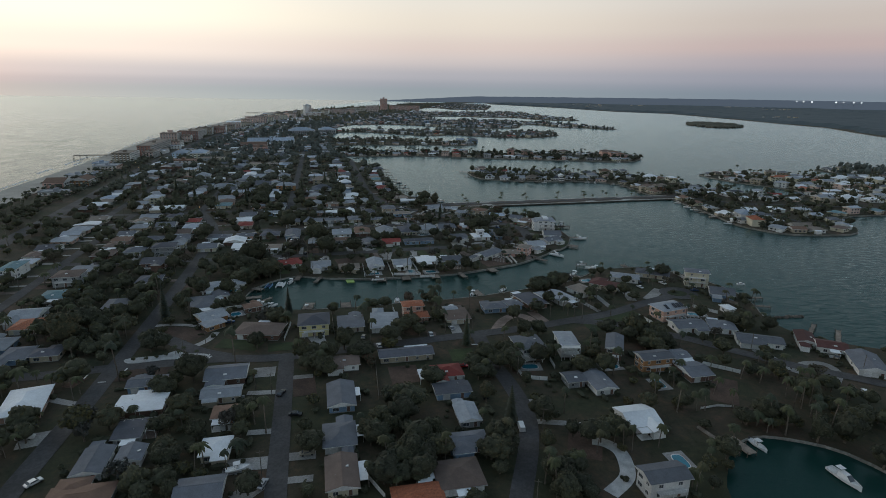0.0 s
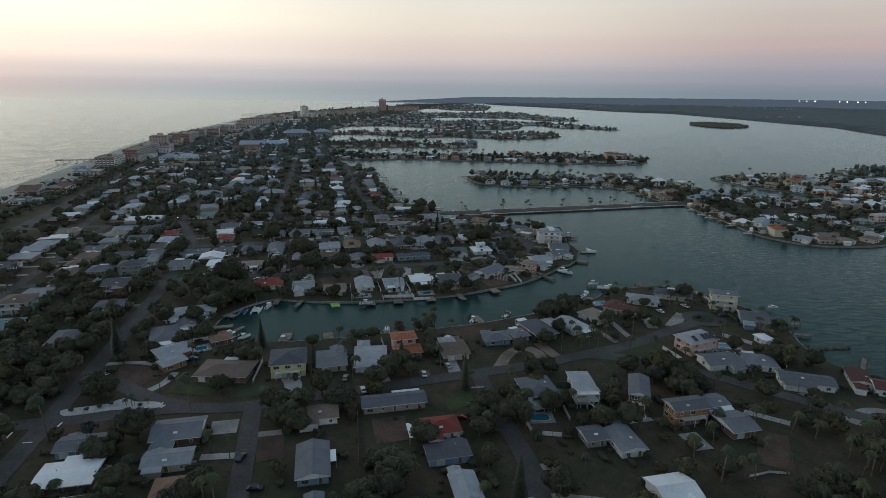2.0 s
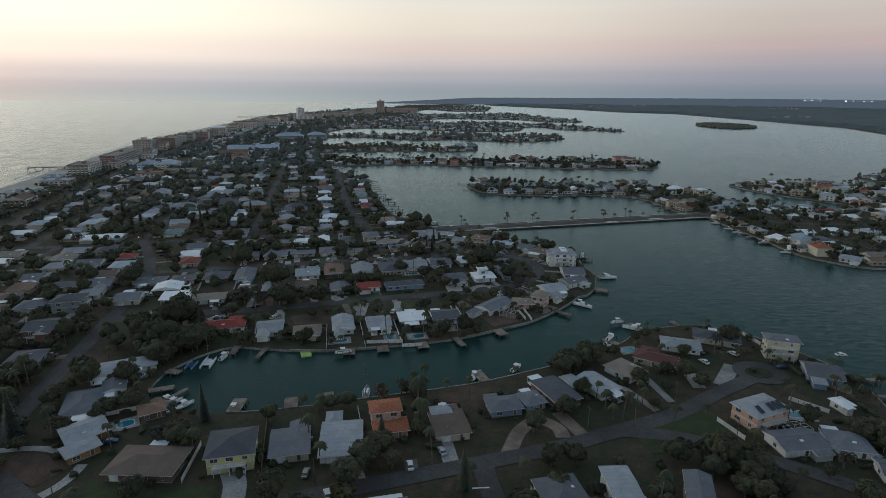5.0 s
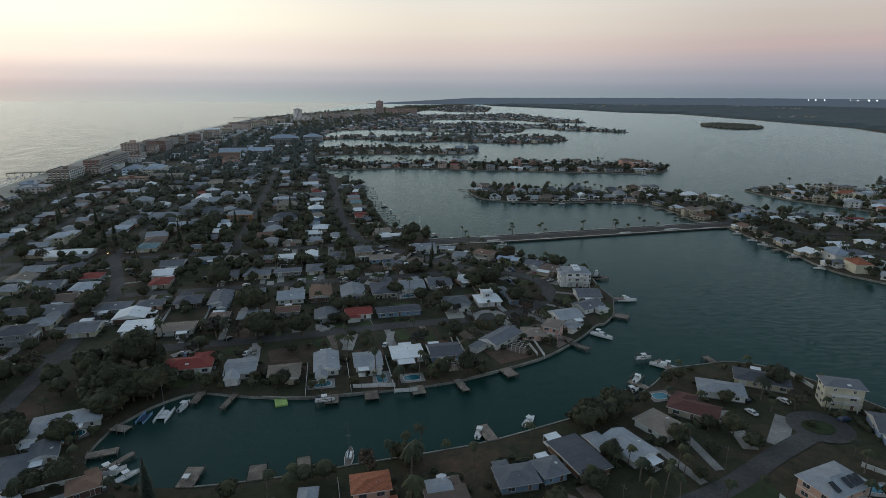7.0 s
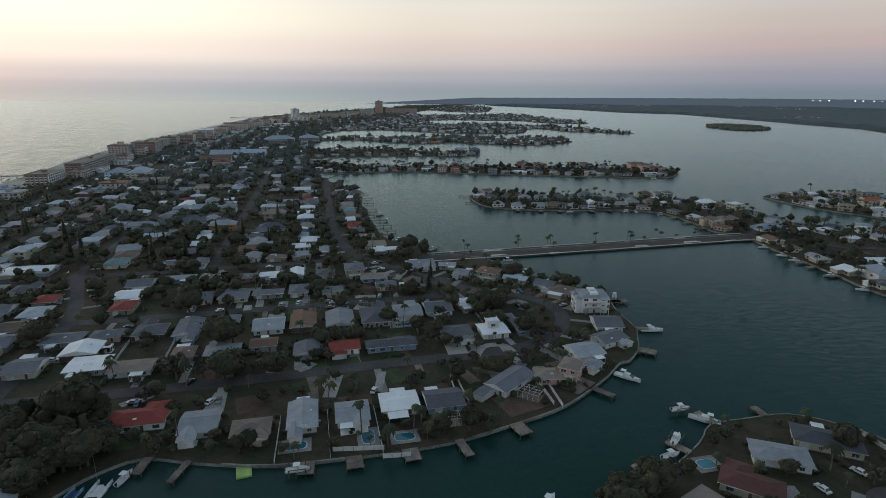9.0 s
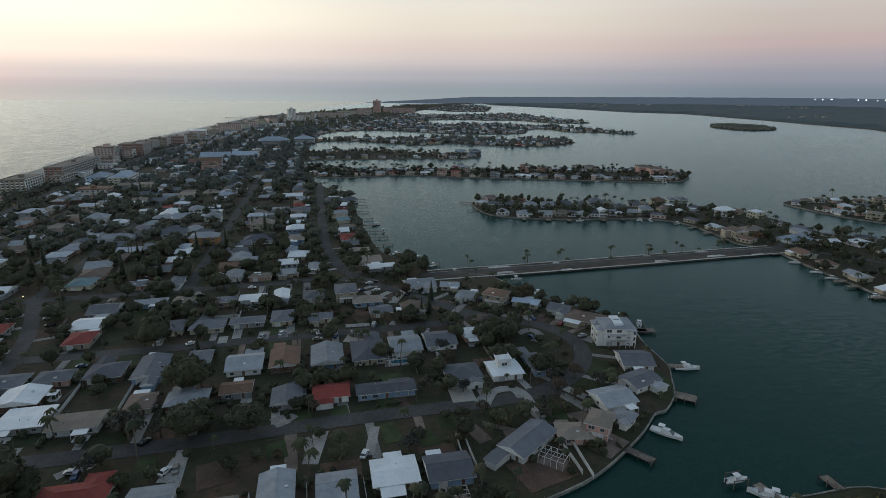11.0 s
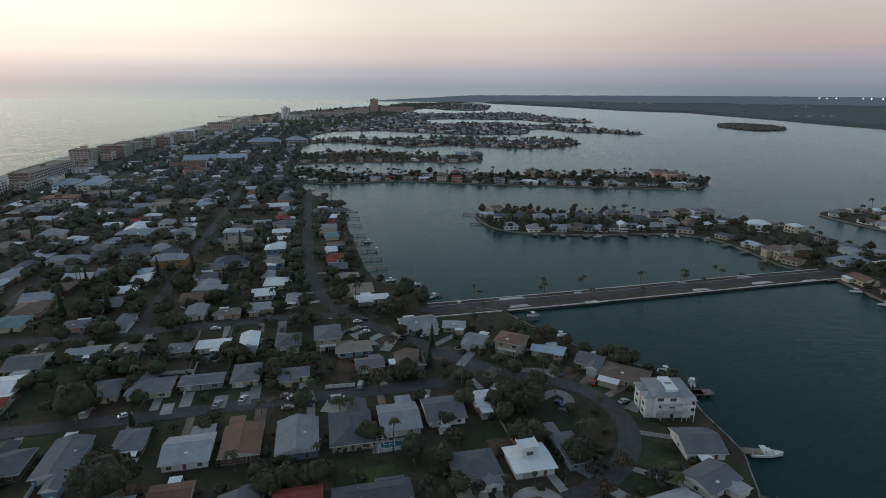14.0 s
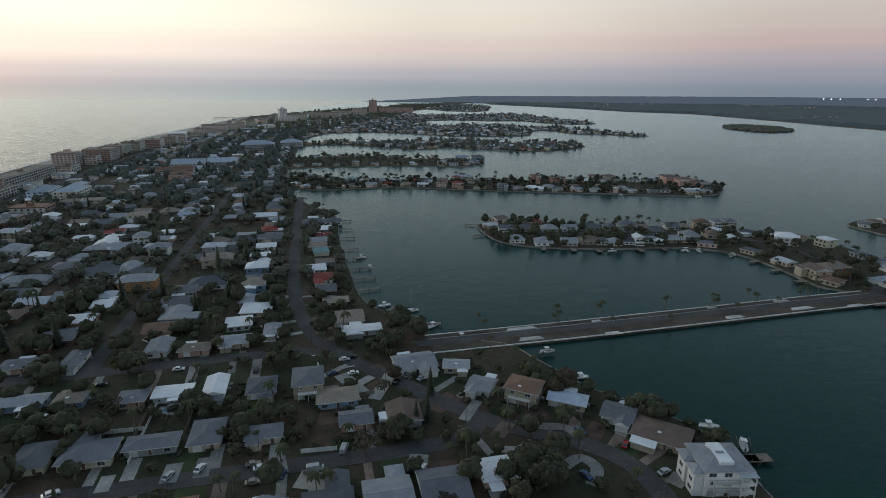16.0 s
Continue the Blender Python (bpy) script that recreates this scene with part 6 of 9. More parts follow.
def broadleaf(seed, spread, height, leaf, lumps, open_=False, sprays=52):
    """A trunk with limbs under one broad, uneven dome that smaller clumps break up."""
    rng = random.Random(seed)
    t = Build().tube([(0, 0, -0.3), (0.1, 0, height * 0.25), (0, 0.15, height * 0.5)], [0.32, 0.24, 0.16], 7 if sprays > 40 else 4)
    cr = Build()
    fine = sprays > 40
    core = (rng.uniform(-0.1, 0.1) * spread, rng.uniform(-0.1, 0.1) * spread, height * 0.56, spread * 0.66, spread * rng.uniform(0.58, 0.7), height * 0.31)
    if not open_:
        blob(cr, *core, rng, 6 if fine else 4, 10 if fine else 7, 0, 0.14)
        leaf_cluster(cr, core, int(sprays * 1.5), rng, 0.3 if fine else 0.6)
    for i in range(lumps + 3 if fine else lumps):
        a, up = 2.4 * i + rng.uniform(-0.5, 0.5), rng.uniform(-0.35, 0.95)
        q = math.sqrt(1 - up * up) * rng.uniform(0.66, 1.0)
        c = (core[0] + core[3] * q * math.cos(a), core[1] + core[4] * q * math.sin(a), core[2] + core[5] * up * 0.85, spread * rng.uniform(0.2, 0.38), spread * rng.uniform(0.2, 0.38), height * rng.uniform(0.1, 0.19))
        if fine or i < 2:
            t.tube([(0, 0, height * 0.3), (c[0] * 0.5, c[1] * 0.5, height * 0.45), (c[0], c[1], c[2])], [0.15, 0.1, 0.04], 4 if fine else 3, cap=False)
        if not open_:
            blob(cr, *c, rng, 4 if fine else 3, 7 if fine else 5, 0, 0.24)
        leaf_cluster(cr, (*c[:3], c[3] * 1.08, c[4] * 1.08, c[5] * 1.12), int(sprays * 0.6) if not open_ else 34, rng, (0.3 if fine else 0.55) if not open_ else 0.4)
    return t, cr, BARK, leaf


def conifer(seed, height, spread):
    rng = random.Random(seed)
    t = Build().tube([(0, 0, -0.3), (0, 0, height)], [0.28, 0.03], 7)
    cr = Build()
    n = int(height / 0.7)
    for i in range(n):
        z = height * 0.08 + height * 0.92 * i / n
        r = spread * (1 - (i / n) ** 1.4) + 0.25
        for k in range(9):
            a = 6.283 * k / 9 + rng.uniform(-0.3, 0.3)
            rr = r * rng.uniform(0.75, 1.15)
            p = Vector((rr * math.cos(a), rr * math.sin(a), z - rr * 0.15))
            sd = Vector((-math.sin(a), math.cos(a), 0)) * rr * 0.34
            cr.add([(0, 0, z + 0.3), tuple(p * 0.6 + sd + Vector((0, 0, z * 0.4 + 0.1))), tuple(p), tuple(p * 0.6 - sd + Vector((0, 0, z * 0.4 + 0.1)))], [(0, 1, 2), (0, 2, 3)], 1)
        blob(cr, 0, 0, z, r * 0.55, r * 0.55, 0.6, rng, 3, 6)
    return t, cr, BARK, LEAF_PINE


def palm(seed, height, lean, frond=2.3, many=16, joints=6):
    rng = random.Random(seed)
    a = rng.uniform(0, 6.28)
    pts = [(lean * (i / 5) ** 2 * math.cos(a), lean * (i / 5) ** 2 * math.sin(a), height * i / 5 - (0.3 if i == 0 else 0)) for i in range(6)]
    t = Build().tube(pts, [0.24, 0.19, 0.17, 0.16, 0.16, 0.17], 7 if joints > 4 else 4)
    cr = Build()
    top = Vector(pts[-1])
    for k in range(many):
        th, up = 6.283 * k / many + rng.uniform(-0.2, 0.2), rng.uniform(-0.35, 1.0)
        L = frond * rng.uniform(0.8, 1.15)
        d = Vector((math.cos(th), math.sin(th), 0))
        sd = Vector((-d.y, d.x, 0))
        prev = None
        for j in range(joints):
            s = j / (joints - 1)
            p = top + d * L * s * (1 - 0.15 * s) + Vector((0, 0, L * (up * 0.6 * s - (0.75 + 0.3 * up) * s * s)))
            w = 0.52 * math.sin(math.pi * min(1, 0.12 + 0.86 * s)) + 0.03
            row = (tuple(p + sd * w - Vector((0, 0, w * 0.5))), tuple(p), tuple(p - sd * w - Vector((0, 0, w * 0.5))))
            if prev:
                cr.add([*prev, *row], [(0, 3, 4, 1), (1, 4, 5, 2)], 0)
            prev = row
    return t, cr, PALM_BARK, LEAF_PALM


def soften(me):
    """Rounds off the lumps of a crown and leaves the leaf sprays crisp."""
    me.polygons.foreach_set("use_smooth", [len(p.vertices) == 4 for p in me.polygons])
    return me


OAKS = [broadleaf(s, sp, h, LEAF, n) for s, sp, h, n in ((1, 4.2, 6.8, 7), (2, 5.2, 7.6, 9), (3, 3.6, 6.0, 6), (4, 4.8, 8.6, 8), (5, 3.2, 7.2, 5))]
SHRUBS = [broadleaf(s, sp, h, LEAF_PALE, n) for s, sp, h, n in ((11, 2.4, 3.6, 5), (12, 3.0, 4.6, 6), (13, 2.0, 2.8, 4))]
BARE = [broadleaf(s, sp, h, m, n, True) for s, sp, h, n, m in ((21, 3.6, 6.5, 7, LEAF_GREY), (22, 3.0, 5.5, 6, LEAF_GREY))]
RUSTY = [broadleaf(31, 4.0, 6.5, LEAF_RUST, 7)]
PINES = [conifer(41, 11.0, 1.9), conifer(42, 14.0, 2.2)]
PALMS = [palm(s, h, l) for s, h, l in ((51, 7.5, 0.7), (52, 9.5, 1.2), (53, 6.0, 0.4), (54, 11.5, 0.9))]
BIG_PALMS = [palm(55, 6.0, 0.3, 3.4, 20), palm(56, 8.0, 0.8, 3.2, 18)]
TREE_LABELS = {"oak": "broad dark green live oak on a dry lawn", "shrub": "rounded olive green garden shrub", "bare": "nearly leafless grey-brown tree", "rust": "rust-brown leaved tree beside the water",
               "conifer": "tall narrow dark conifer", "palm": "slender palm with a tuft of dull green fronds", "big_palm": "palm with long drooping fronds"}
LEAF_SLOTS = [BARK, PALM_BARK, LEAF_CORE, LEAF, LEAF_PALE, LEAF_GREY, LEAF_RUST, LEAF_PALM, LEAF_PINE]
for kind_list in (OAKS, SHRUBS, BARE, RUSTY, PINES, PALMS, BIG_PALMS):
    for i, (t, cr, bark, leaf) in enumerate(kind_list):
        is_palm = leaf is LEAF_PALM
        made = (t.data("trunk", bark), cr.data("fronds", leaf) if is_palm else soften(cr.data("crown", LEAF_CORE, leaf)))
        slots = ([LEAF_SLOTS.index(bark)], [LEAF_SLOTS.index(leaf)] if is_palm else [2, LEAF_SLOTS.index(leaf)])
        kind_list[i] = (*made, t, cr, slots)
FAR_YARDS, TOWN_YARDS = Build(), Build()
LITE = {"oak": [broadleaf(s, sp, h, LEAF, n, False, 6) for s, sp, h, n in ((1, 4.2, 6.8, 5), (2, 5.2, 7.6, 6), (3, 3.6, 6.0, 4), (4, 4.8, 8.6, 5))], "shrub": [broadleaf(s, sp, h, LEAF_PALE, n, False, 6) for s, sp, h, n in ((11, 2.4, 3.6, 4), (12, 3.0, 4.6, 5))]}
LITE["palm"] = [palm(s, h, l, 2.8, 10, 4) for s, h, l in ((51, 6.8, 0.7), (52, 8.6, 1.2), (53, 5.4, 0.4))]
TREES = {"oak": OAKS, "shrub": SHRUBS, "bare": BARE, "rust": RUSTY, "conifer": PINES, "palm": PALMS, "big_palm": BIG_PALMS}
TREE_NAME = {"oak": "oak_tree", "shrub": "garden_shrub", "bare": "bare_tree", "rust": "rusty_tree", "conifer": "conifer_tree", "palm": "palm_tree", "big_palm": "palm_tree"}


def tree(x, y, kind="oak", scale=1.0, rng=random, ground=LAND, far=False, sure=False):
    trunk, crown, t, cr, slots = rng.choice(TREES[kind])
    if ground == LAND and (not inside(main_line, x, y) or (not far and not free(x, y, -4.5 if sure else -1.6))):
        return None
    m = pose(x, y, ground - 0.05, 0, 0, rng.uniform(0, 360)) @ Matrix.Diagonal((scale * rng.uniform(0.9, 1.1), scale * rng.uniform(0.9, 1.1), scale * rng.uniform(0.88, 1.12), 1))
    u, v = to_uv(x, y)
    if far or v > 330 + 95 * (sure or kind in ("conifer", "bare")) or u < (-150 if sure else -84) or (u > 170 and v < 170) or ground != LAND:
        if kind in LITE:
            t, cr = rng.choice(LITE[kind])[:2]
        # beyond v 600 trees take the leaf set with haze in its colour
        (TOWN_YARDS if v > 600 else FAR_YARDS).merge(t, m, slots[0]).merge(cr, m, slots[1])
        return None
    ob = thing(TREE_NAME[kind], m, TREE_LABELS[kind], "tree" if kind != "shrub" else "shrub", trunk, group="island trees")
    part("crown" if "palm" not in kind else "fronds", crown, ob)
    return ob


def grove(x, y, reach, count, rng, kinds=("oak", "oak", "oak", "shrub", "palm"), scale=1.0):
    done = 0
    for _ in range(count * 4):
        a, r = rng.uniform(0, 6.283), reach * math.sqrt(rng.random())
        px, py = x + r * math.cos(a), y + r * math.sin(a)
        if inside(main_line, px, py) and free(px, py, 0.5) and off_road(px, py, 1.5):
            tree(px, py, rng.choice(kinds), scale * rng.uniform(0.75, 1.2), rng)
            done += 1
            if done >= count:
                return

# ---- pools, docks, boats, cars ----
def pool(x, y, w, d, turn=0.0):
    ob = thing("swimming_pool", pose(x, y, LAND + 0.12, 0, 0, GRID + turn), "blue backyard swimming pool with a pale paved deck", "pool", group="pools")
    n = 20
    ring = lambda k, z: [(k * w / 2 * math.copysign(abs(math.cos(i * 6.2832 / n)) ** 0.6, math.cos(i * 6.2832 / n)), k * d / 2 * math.copysign(abs(math.sin(i * 6.2832 / n)) ** 0.6, math.sin(i * 6.2832 / n)), z) for i in range(n)]
    b = Build().add([(-w / 2 - 1.6, -d / 2 - 1.6, 0.03), (w / 2 + 1.6, -d / 2 - 1.6, 0.03), (w / 2 + 1.6, d / 2 + 1.6, 0.03), (-w / 2 - 1.6, d / 2 + 1.6, 0.03)], [(0, 1, 2, 3)])
    part("deck", b.data("deck", CONCRETE), ob)
    c = Build().add(ring(1.1, 0.1) + ring(1.0, 0.1), [(i, (i + 1) % n, n + (i + 1) % n, n + i) for i in range(n)]).add(ring(1.1, 0.0) + ring(1.1, 0.1), [(i, (i + 1) % n, n + (i + 1) % n, n + i) for i in range(n)])
    part("coping", c.data("coping", FASCIA), ob)
    part("pool_water", Build().add(ring(1.02, 0.07), [tuple(range(n))]).data("pool_water", POOL), ob)


POST = Build().tube([(0, 0, -1.5), (0, 0, 2.2)], [0.14, 0.13], 7).tube([(0, 0, 2.18), (0, 0, 2.35)], [0.15, 0.02], 7).data("piling", PILING)


def shore_at(x, y, reach=30.0):
    """The nearest point of a seawall, with the way out over the water."""
    best = None
    for poly in (main_line, OUTLINE["ground_bay_island"], OUTLINE["ground_finger_near"]):
        for (x1, y1), (x2, y2) in zip(poly, poly[1:] + poly[:1]):
            dx, dy = x2 - x1, y2 - y1
            t = max(0.0, min(1.0, ((x - x1) * dx + (y - y1) * dy) / (dx * dx + dy * dy + 1e-9)))
            px, py = x1 + t * dx, y1 + t * dy
            q = math.hypot(x - px, y - py)
            if best is None or q < best[0]:
                L = math.hypot(dx, dy) + 1e-9
                nx, ny = -dy / L, dx / L
                if inside(poly, px + nx * 0.5, py + ny * 0.5):
                    nx, ny = -nx, -ny
                best = (q, px, py, nx, ny)
    return best if best[0] < reach else None


def dock(x, y, length, width, turn=0.0, snap=True):
    """A timber dock that runs out from the seawall."""
    at = shore_at(x, y)
    if at and snap:
        _, px, py, nx, ny = at
        x, y = px + nx * (length / 2 - 0.2), py + ny * (length / 2 - 0.2)
        turn = math.degrees(math.atan2(ny, nx)) - 90 - GRID
    ob = thing("boat_dock", pose(x, y, 0, 0, 0, GRID + turn + 90), "weathered timber boat dock on pilings at the seawall", "dock", group="docks")
    b = Build()
    b.box(-length / 2, length / 2, -width / 2, width / 2, 1.15, 1.42)
    part("deck", b.data("deck", TIMBER), ob)
    for i in range(3):
        for s in (-1, 1):
            part("piling", POST, ob, pose(-length / 2 + length * i / 2 * 0.96 + 0.2, s * (width / 2 + 0.12), 0))


def hull_data(L, W, H, mats, transom=0.8):
    b = Build()
    n = 9
    rows = []
    for i in range(n):
        s = i / (n - 1)
        w = W / 2 * (transom + (1 - transom) * min(1, s * 3)) * (1 - max(0, (s - 0.45) / 0.55) ** 2.2)
        x, sheer = -L / 2 + L * s, H * (1 + 0.35 * s * s)
        rows.append([(x, -w, sheer), (x, -w * 0.86, H * 0.35), (x, 0, -0.25 + 0.5 * max(0, s - 0.7)), (x, w * 0.86, H * 0.35), (x, w, sheer)])
    for p, q in zip(rows[:-1], rows[1:]):
        for k in range(4):
            b.add([p[k], p[k + 1], q[k + 1], q[k]], [(0, 1, 2, 3)], 0)
        d0, d1 = p[0][2] - 0.16, q[0][2] - 0.16
        b.add([(p[0][0], p[0][1] * 0.9, d0), (p[4][0], p[4][1] * 0.9, d0), (q[4][0], q[4][1] * 0.9, d1), (q[0][0], q[0][1] * 0.9, d1)], [(0, 1, 2, 3)], 1)
        for k in (0, 4):
            b.add([p[k], q[k], (q[k][0], q[k][1] * 0.9, d1 + 0.16), (p[k][0], p[k][1] * 0.9, d0 + 0.16)], [(0, 1, 2, 3)], 0)
    b.add(rows[0], [(0, 1, 2, 3, 4)], 0)
    return b.data("hull", *mats)


HULLS = {"motor": hull_data(7.2, 2.5, 0.9, (FLAG_WHITE, FASCIA)), "yacht": hull_data(10.5, 3.4, 1.3, (FLAG_WHITE, FASCIA)), "sail": hull_data(9.5, 2.9, 1.0, (FLAG_WHITE, TIMBER), 0.6),
         "pontoon": hull_data(6.5, 0.8, 0.8, (HULL_BLUE, HULL_BLUE), 0.5), "white_pontoon": hull_data(9.0, 1.0, 0.9, (FLAG_WHITE, FLAG_WHITE), 0.5)}
console = Build().box(-0.5, 0.5, -0.5, 0.5, 0.7, 1.5).add([(0.1, -0.5, 1.5), (0.1, 0.5, 1.5), (-0.25, 0.45, 2.0), (-0.25, -0.45, 2.0)], [(0, 1, 2, 3)], 1)
CONSOLE = console.data("console", FLAG_WHITE, PANE)
ttop = Build().box(-1.2, 0.8, -0.95, 0.95, 2.35, 2.45)
for px, py in ((-0.8, -0.7), (-0.8, 0.7), (0.4, -0.7), (0.4, 0.7)):
    ttop.tube([(px, py, 0.7), (px, py, 2.36)], [0.04, 0.04], 5, 1)
TTOP = ttop.data("canopy", FLAG_WHITE, METAL)
motor_b = Build().box(-0.35, 0.2, -0.22, 0.22, 0.75, 1.45).box(-0.2, 0.0, -0.1, 0.1, -0.3, 0.75)
OUTBOARD = motor_b.data("outboard_motor", DARK_PLASTIC)
cab = Build().add([(-1.6, -1.3, 1.2), (2.6, -1.0, 1.2), (2.6, 1.0, 1.2), (-1.6, 1.3, 1.2), (-1.5, -1.1, 2.5), (1.0, -0.9, 2.5), (1.0, 0.9, 2.5), (-1.5, 1.1, 2.5)],
                  [(0, 1, 5, 4), (2, 3, 7, 6), (3, 0, 4, 7), (4, 5, 6, 7)], 0).add([(2.6, -1.0, 1.2), (2.6, 1.0, 1.2), (1.0, 0.9, 2.5), (1.0, -0.9, 2.5)], [(0, 1, 2, 3)], 1)
CABIN = cab.data("cabin", FLAG_WHITE, PANE)
mast_b = Build().tube([(0.6, 0, 0.9), (0.6, 0, 12.5)], [0.08, 0.05], 6).tube([(0.6, 0, 2.2), (-3.4, 0, 2.3)], [0.07, 0.06], 6).tube([(0.6, -0.8, 8), (0.6, 0.8, 8)], [0.03, 0.03], 5)
MAST = mast_b.data("mast", METAL)
cover_b = Build().tube([(0.4, 0, 2.45), (-1.5, 0, 2.5), (-3.3, 0, 2.45)], [0.22, 0.2, 0.12], 7)
SAILCOVER = cover_b.data("sail_cover", CANVAS)
coach = Build().box(-1.2, 2.0, -0.8, 0.8, 0.9, 1.45)
COACH = coach.data("coachroof", FLAG_WHITE)
tramp = Build().box(-2.6, 1.6, -1.3, 1.3, 0.72, 0.8)
TRAMP = tramp.data("trampoline", CANVAS)
bridge = Build().box(-2.8, 1.4, -1.6, 1.6, 0.75, 1.0).box(-1.8, 0.9, -1.3, 1.3, 1.0, 1.9)
BRIDGE = bridge.data("bridge_deck", FLAG_WHITE)
lift_b = Build()
for px, py in ((-2.4, -1.9), (-2.4, 1.9), (2.4, -1.9), (2.4, 1.9)):
    lift_b.tube([(px, py, -1.5), (px, py, 3.0)], [0.15, 0.14], 7)
lift_b.box(-2.6, 2.6, -2.0, -1.8, 2.9, 3.1).box(-2.6, 2.6, 1.8, 2.0, 2.9, 3.1)
LIFT = lift_b.data("lift_frame", PILING)


def boat(x, y, kind, turn=0.0):
    words = {"motor": ("motor_boat", "small white open motor boat with a canopy"), "yacht": ("motor_yacht", "white cabin motor boat moored at a dock"), "sail": ("sailing_boat", "white sailing boat with a bare mast at its mooring"),
             "cat": ("catamaran", "light blue beach catamaran at the canal edge"), "catsail": ("catamaran", "white sailing catamaran with a bare mast"), "lift": ("motor_boat", "white motor boat hoisted on a piled boat lift"),
             "trailer": ("motor_boat", "white motor boat parked on a trailer in a yard")}
    name, label = words[kind]
    at = shore_at(x, y) if kind != "trailer" else None
    if at and (at[0] < 3.2 or any(inside(poly, x, y) for poly in (main_line, OUTLINE["ground_bay_island"], OUTLINE["ground_finger_near"]))):
        x, y = at[1] + at[3] * 3.6, at[2] + at[4] * 3.6
    z = {"lift": 1.2, "trailer": LAND + 0.7}.get(kind, 0.0)
    ob = thing(name, pose(x, y, z, 0, 0, GRID + turn), label, "boat", group="boats")
    if kind in ("motor", "lift", "trailer"):
        hull = part("hull", HULLS["motor"], ob)
        part("console", CONSOLE, ob)
        part("canopy", TTOP, ob)
        part("outboard_motor", OUTBOARD, hull, pose(-3.6, 0, 0))
        if kind == "lift":
            part("lift_frame", LIFT, ob, pose(0, 0, -1.2))
        if kind == "trailer":
            part("trailer", Build().box(-3, 4, -0.9, 0.9, -0.45, -0.25).box(-1, -0.3, -1.1, 1.1, -0.72, -0.2).data("trailer", METAL), ob)
    elif kind == "yacht":
        part("hull", HULLS["yacht"], ob)
        part("cabin", CABIN, ob)
        part("canopy", TTOP, ob, pose(-1.6, 0, 1.0))
    elif kind == "sail":
        part("hull", HULLS["sail"], ob)
        part("coachroof", COACH, ob)
        mast = part("mast", MAST, ob)
        part("sail_cover", SAILCOVER, mast)
    else:
        h = HULLS["pontoon" if kind == "cat" else "white_pontoon"]
        gap = 1.3 if kind == "cat" else 1.9
        part("hull", h, ob, pose(0, -gap, 0))
        part("hull", h, ob, pose(0, gap, 0))
        part("trampoline" if kind == "cat" else "bridge_deck", TRAMP if kind == "cat" else BRIDGE, ob)
        if kind == "catsail":
            part("mast", MAST, ob)


def car_body(L, W, H, van):
    b = Build()
    if van:
        prof = [(-L / 2, 0.35), (-L / 2, H * 0.95), (-L / 2 + 0.2, H), (L * 0.22, H), (L * 0.36, H * 0.6), (L / 2 - 0.1, H * 0.5), (L / 2, 0.35)]
    else:
        prof = [(-L / 2, 0.35), (-L / 2, 0.85), (-L * 0.38, 0.95), (-L * 0.26, H), (L * 0.12, H), (L * 0.26, 0.95), (L / 2 - 0.15, 0.82), (L / 2, 0.35)]
    n = len(prof)
    tuck = [0.98 if z < 1.0 else 0.84 for _, z in prof]
    v = [(x, -W / 2 * k, z) for (x, z), k in zip(prof, tuck)] + [(x, W / 2 * k, z) for (x, z), k in zip(prof, tuck)]
    b.add(v, [tuple(range(n)), tuple(range(2 * n - 1, n - 1, -1))], 0)
    for i in range(n):
        j = (i + 1) % n
        glass = (not van and i in (2, 4)) or (van and i == 3)
        b.add([v[i], v[j], v[n + j], v[n + i]], [(3, 2, 1, 0)], 1 if glass else 0)
    return b


wheel = Build().tube([(0, -0.11, 0), (0, 0.11, 0)], [0.33, 0.33], 12)
wheel.f.append(tuple(range(11, -1, -1)))
wheel.m.append(0)
WHEEL = wheel.data("wheel", RUBBER)
CARS = [car_body(4.6, 1.8, 1.45, False).data("body", p, PANE) for p in CAR_PAINT]
VANS = [car_body(5.3, 2.0, 2.0, True).data("body", p, PANE) for p in CAR_PAINT[:2]]
SIDE_GLASS = [Build().add([(-1.1, k * 0.87, 1.0), (0.75, k * 0.87, 1.0), (0.45, k * 0.78, 1.36), (-0.95, k * 0.78, 1.36)], [(0, 1, 2, 3) if k < 0 else (3, 2, 1, 0)]).data("side_window", PANE) for k in (-1, 1)]
CAR_NAMES = ("white", "silver-grey", "black", "red", "dark blue", "tan")
car_rng = random.Random(8)


def car(x, y, kind="car", turn=0.0):
    i = 3 if kind == "red" else car_rng.choice((0, 0, 0, 1, 1, 2, 2, 4, 5))
    if kind == "van":
        i = i % 2
    ob = thing("van" if kind == "van" else "car", pose(x, y, LAND + 0.17, 0, 0, turn), "%s %s parked on the street or a drive" % (CAR_NAMES[i], "delivery van" if kind == "van" else "car"), "car", group="parked cars")
    body = part("body", VANS[i] if kind == "van" else CARS[i], ob)
    if kind != "van":
        for glass in SIDE_GLASS:
            part("side_window", glass, body)
    for px in (-1.4, 1.4):
        for py in (-0.8, 0.8):
            part("wheel", WHEEL, ob, pose(px, py, 0.33 - 0.05))

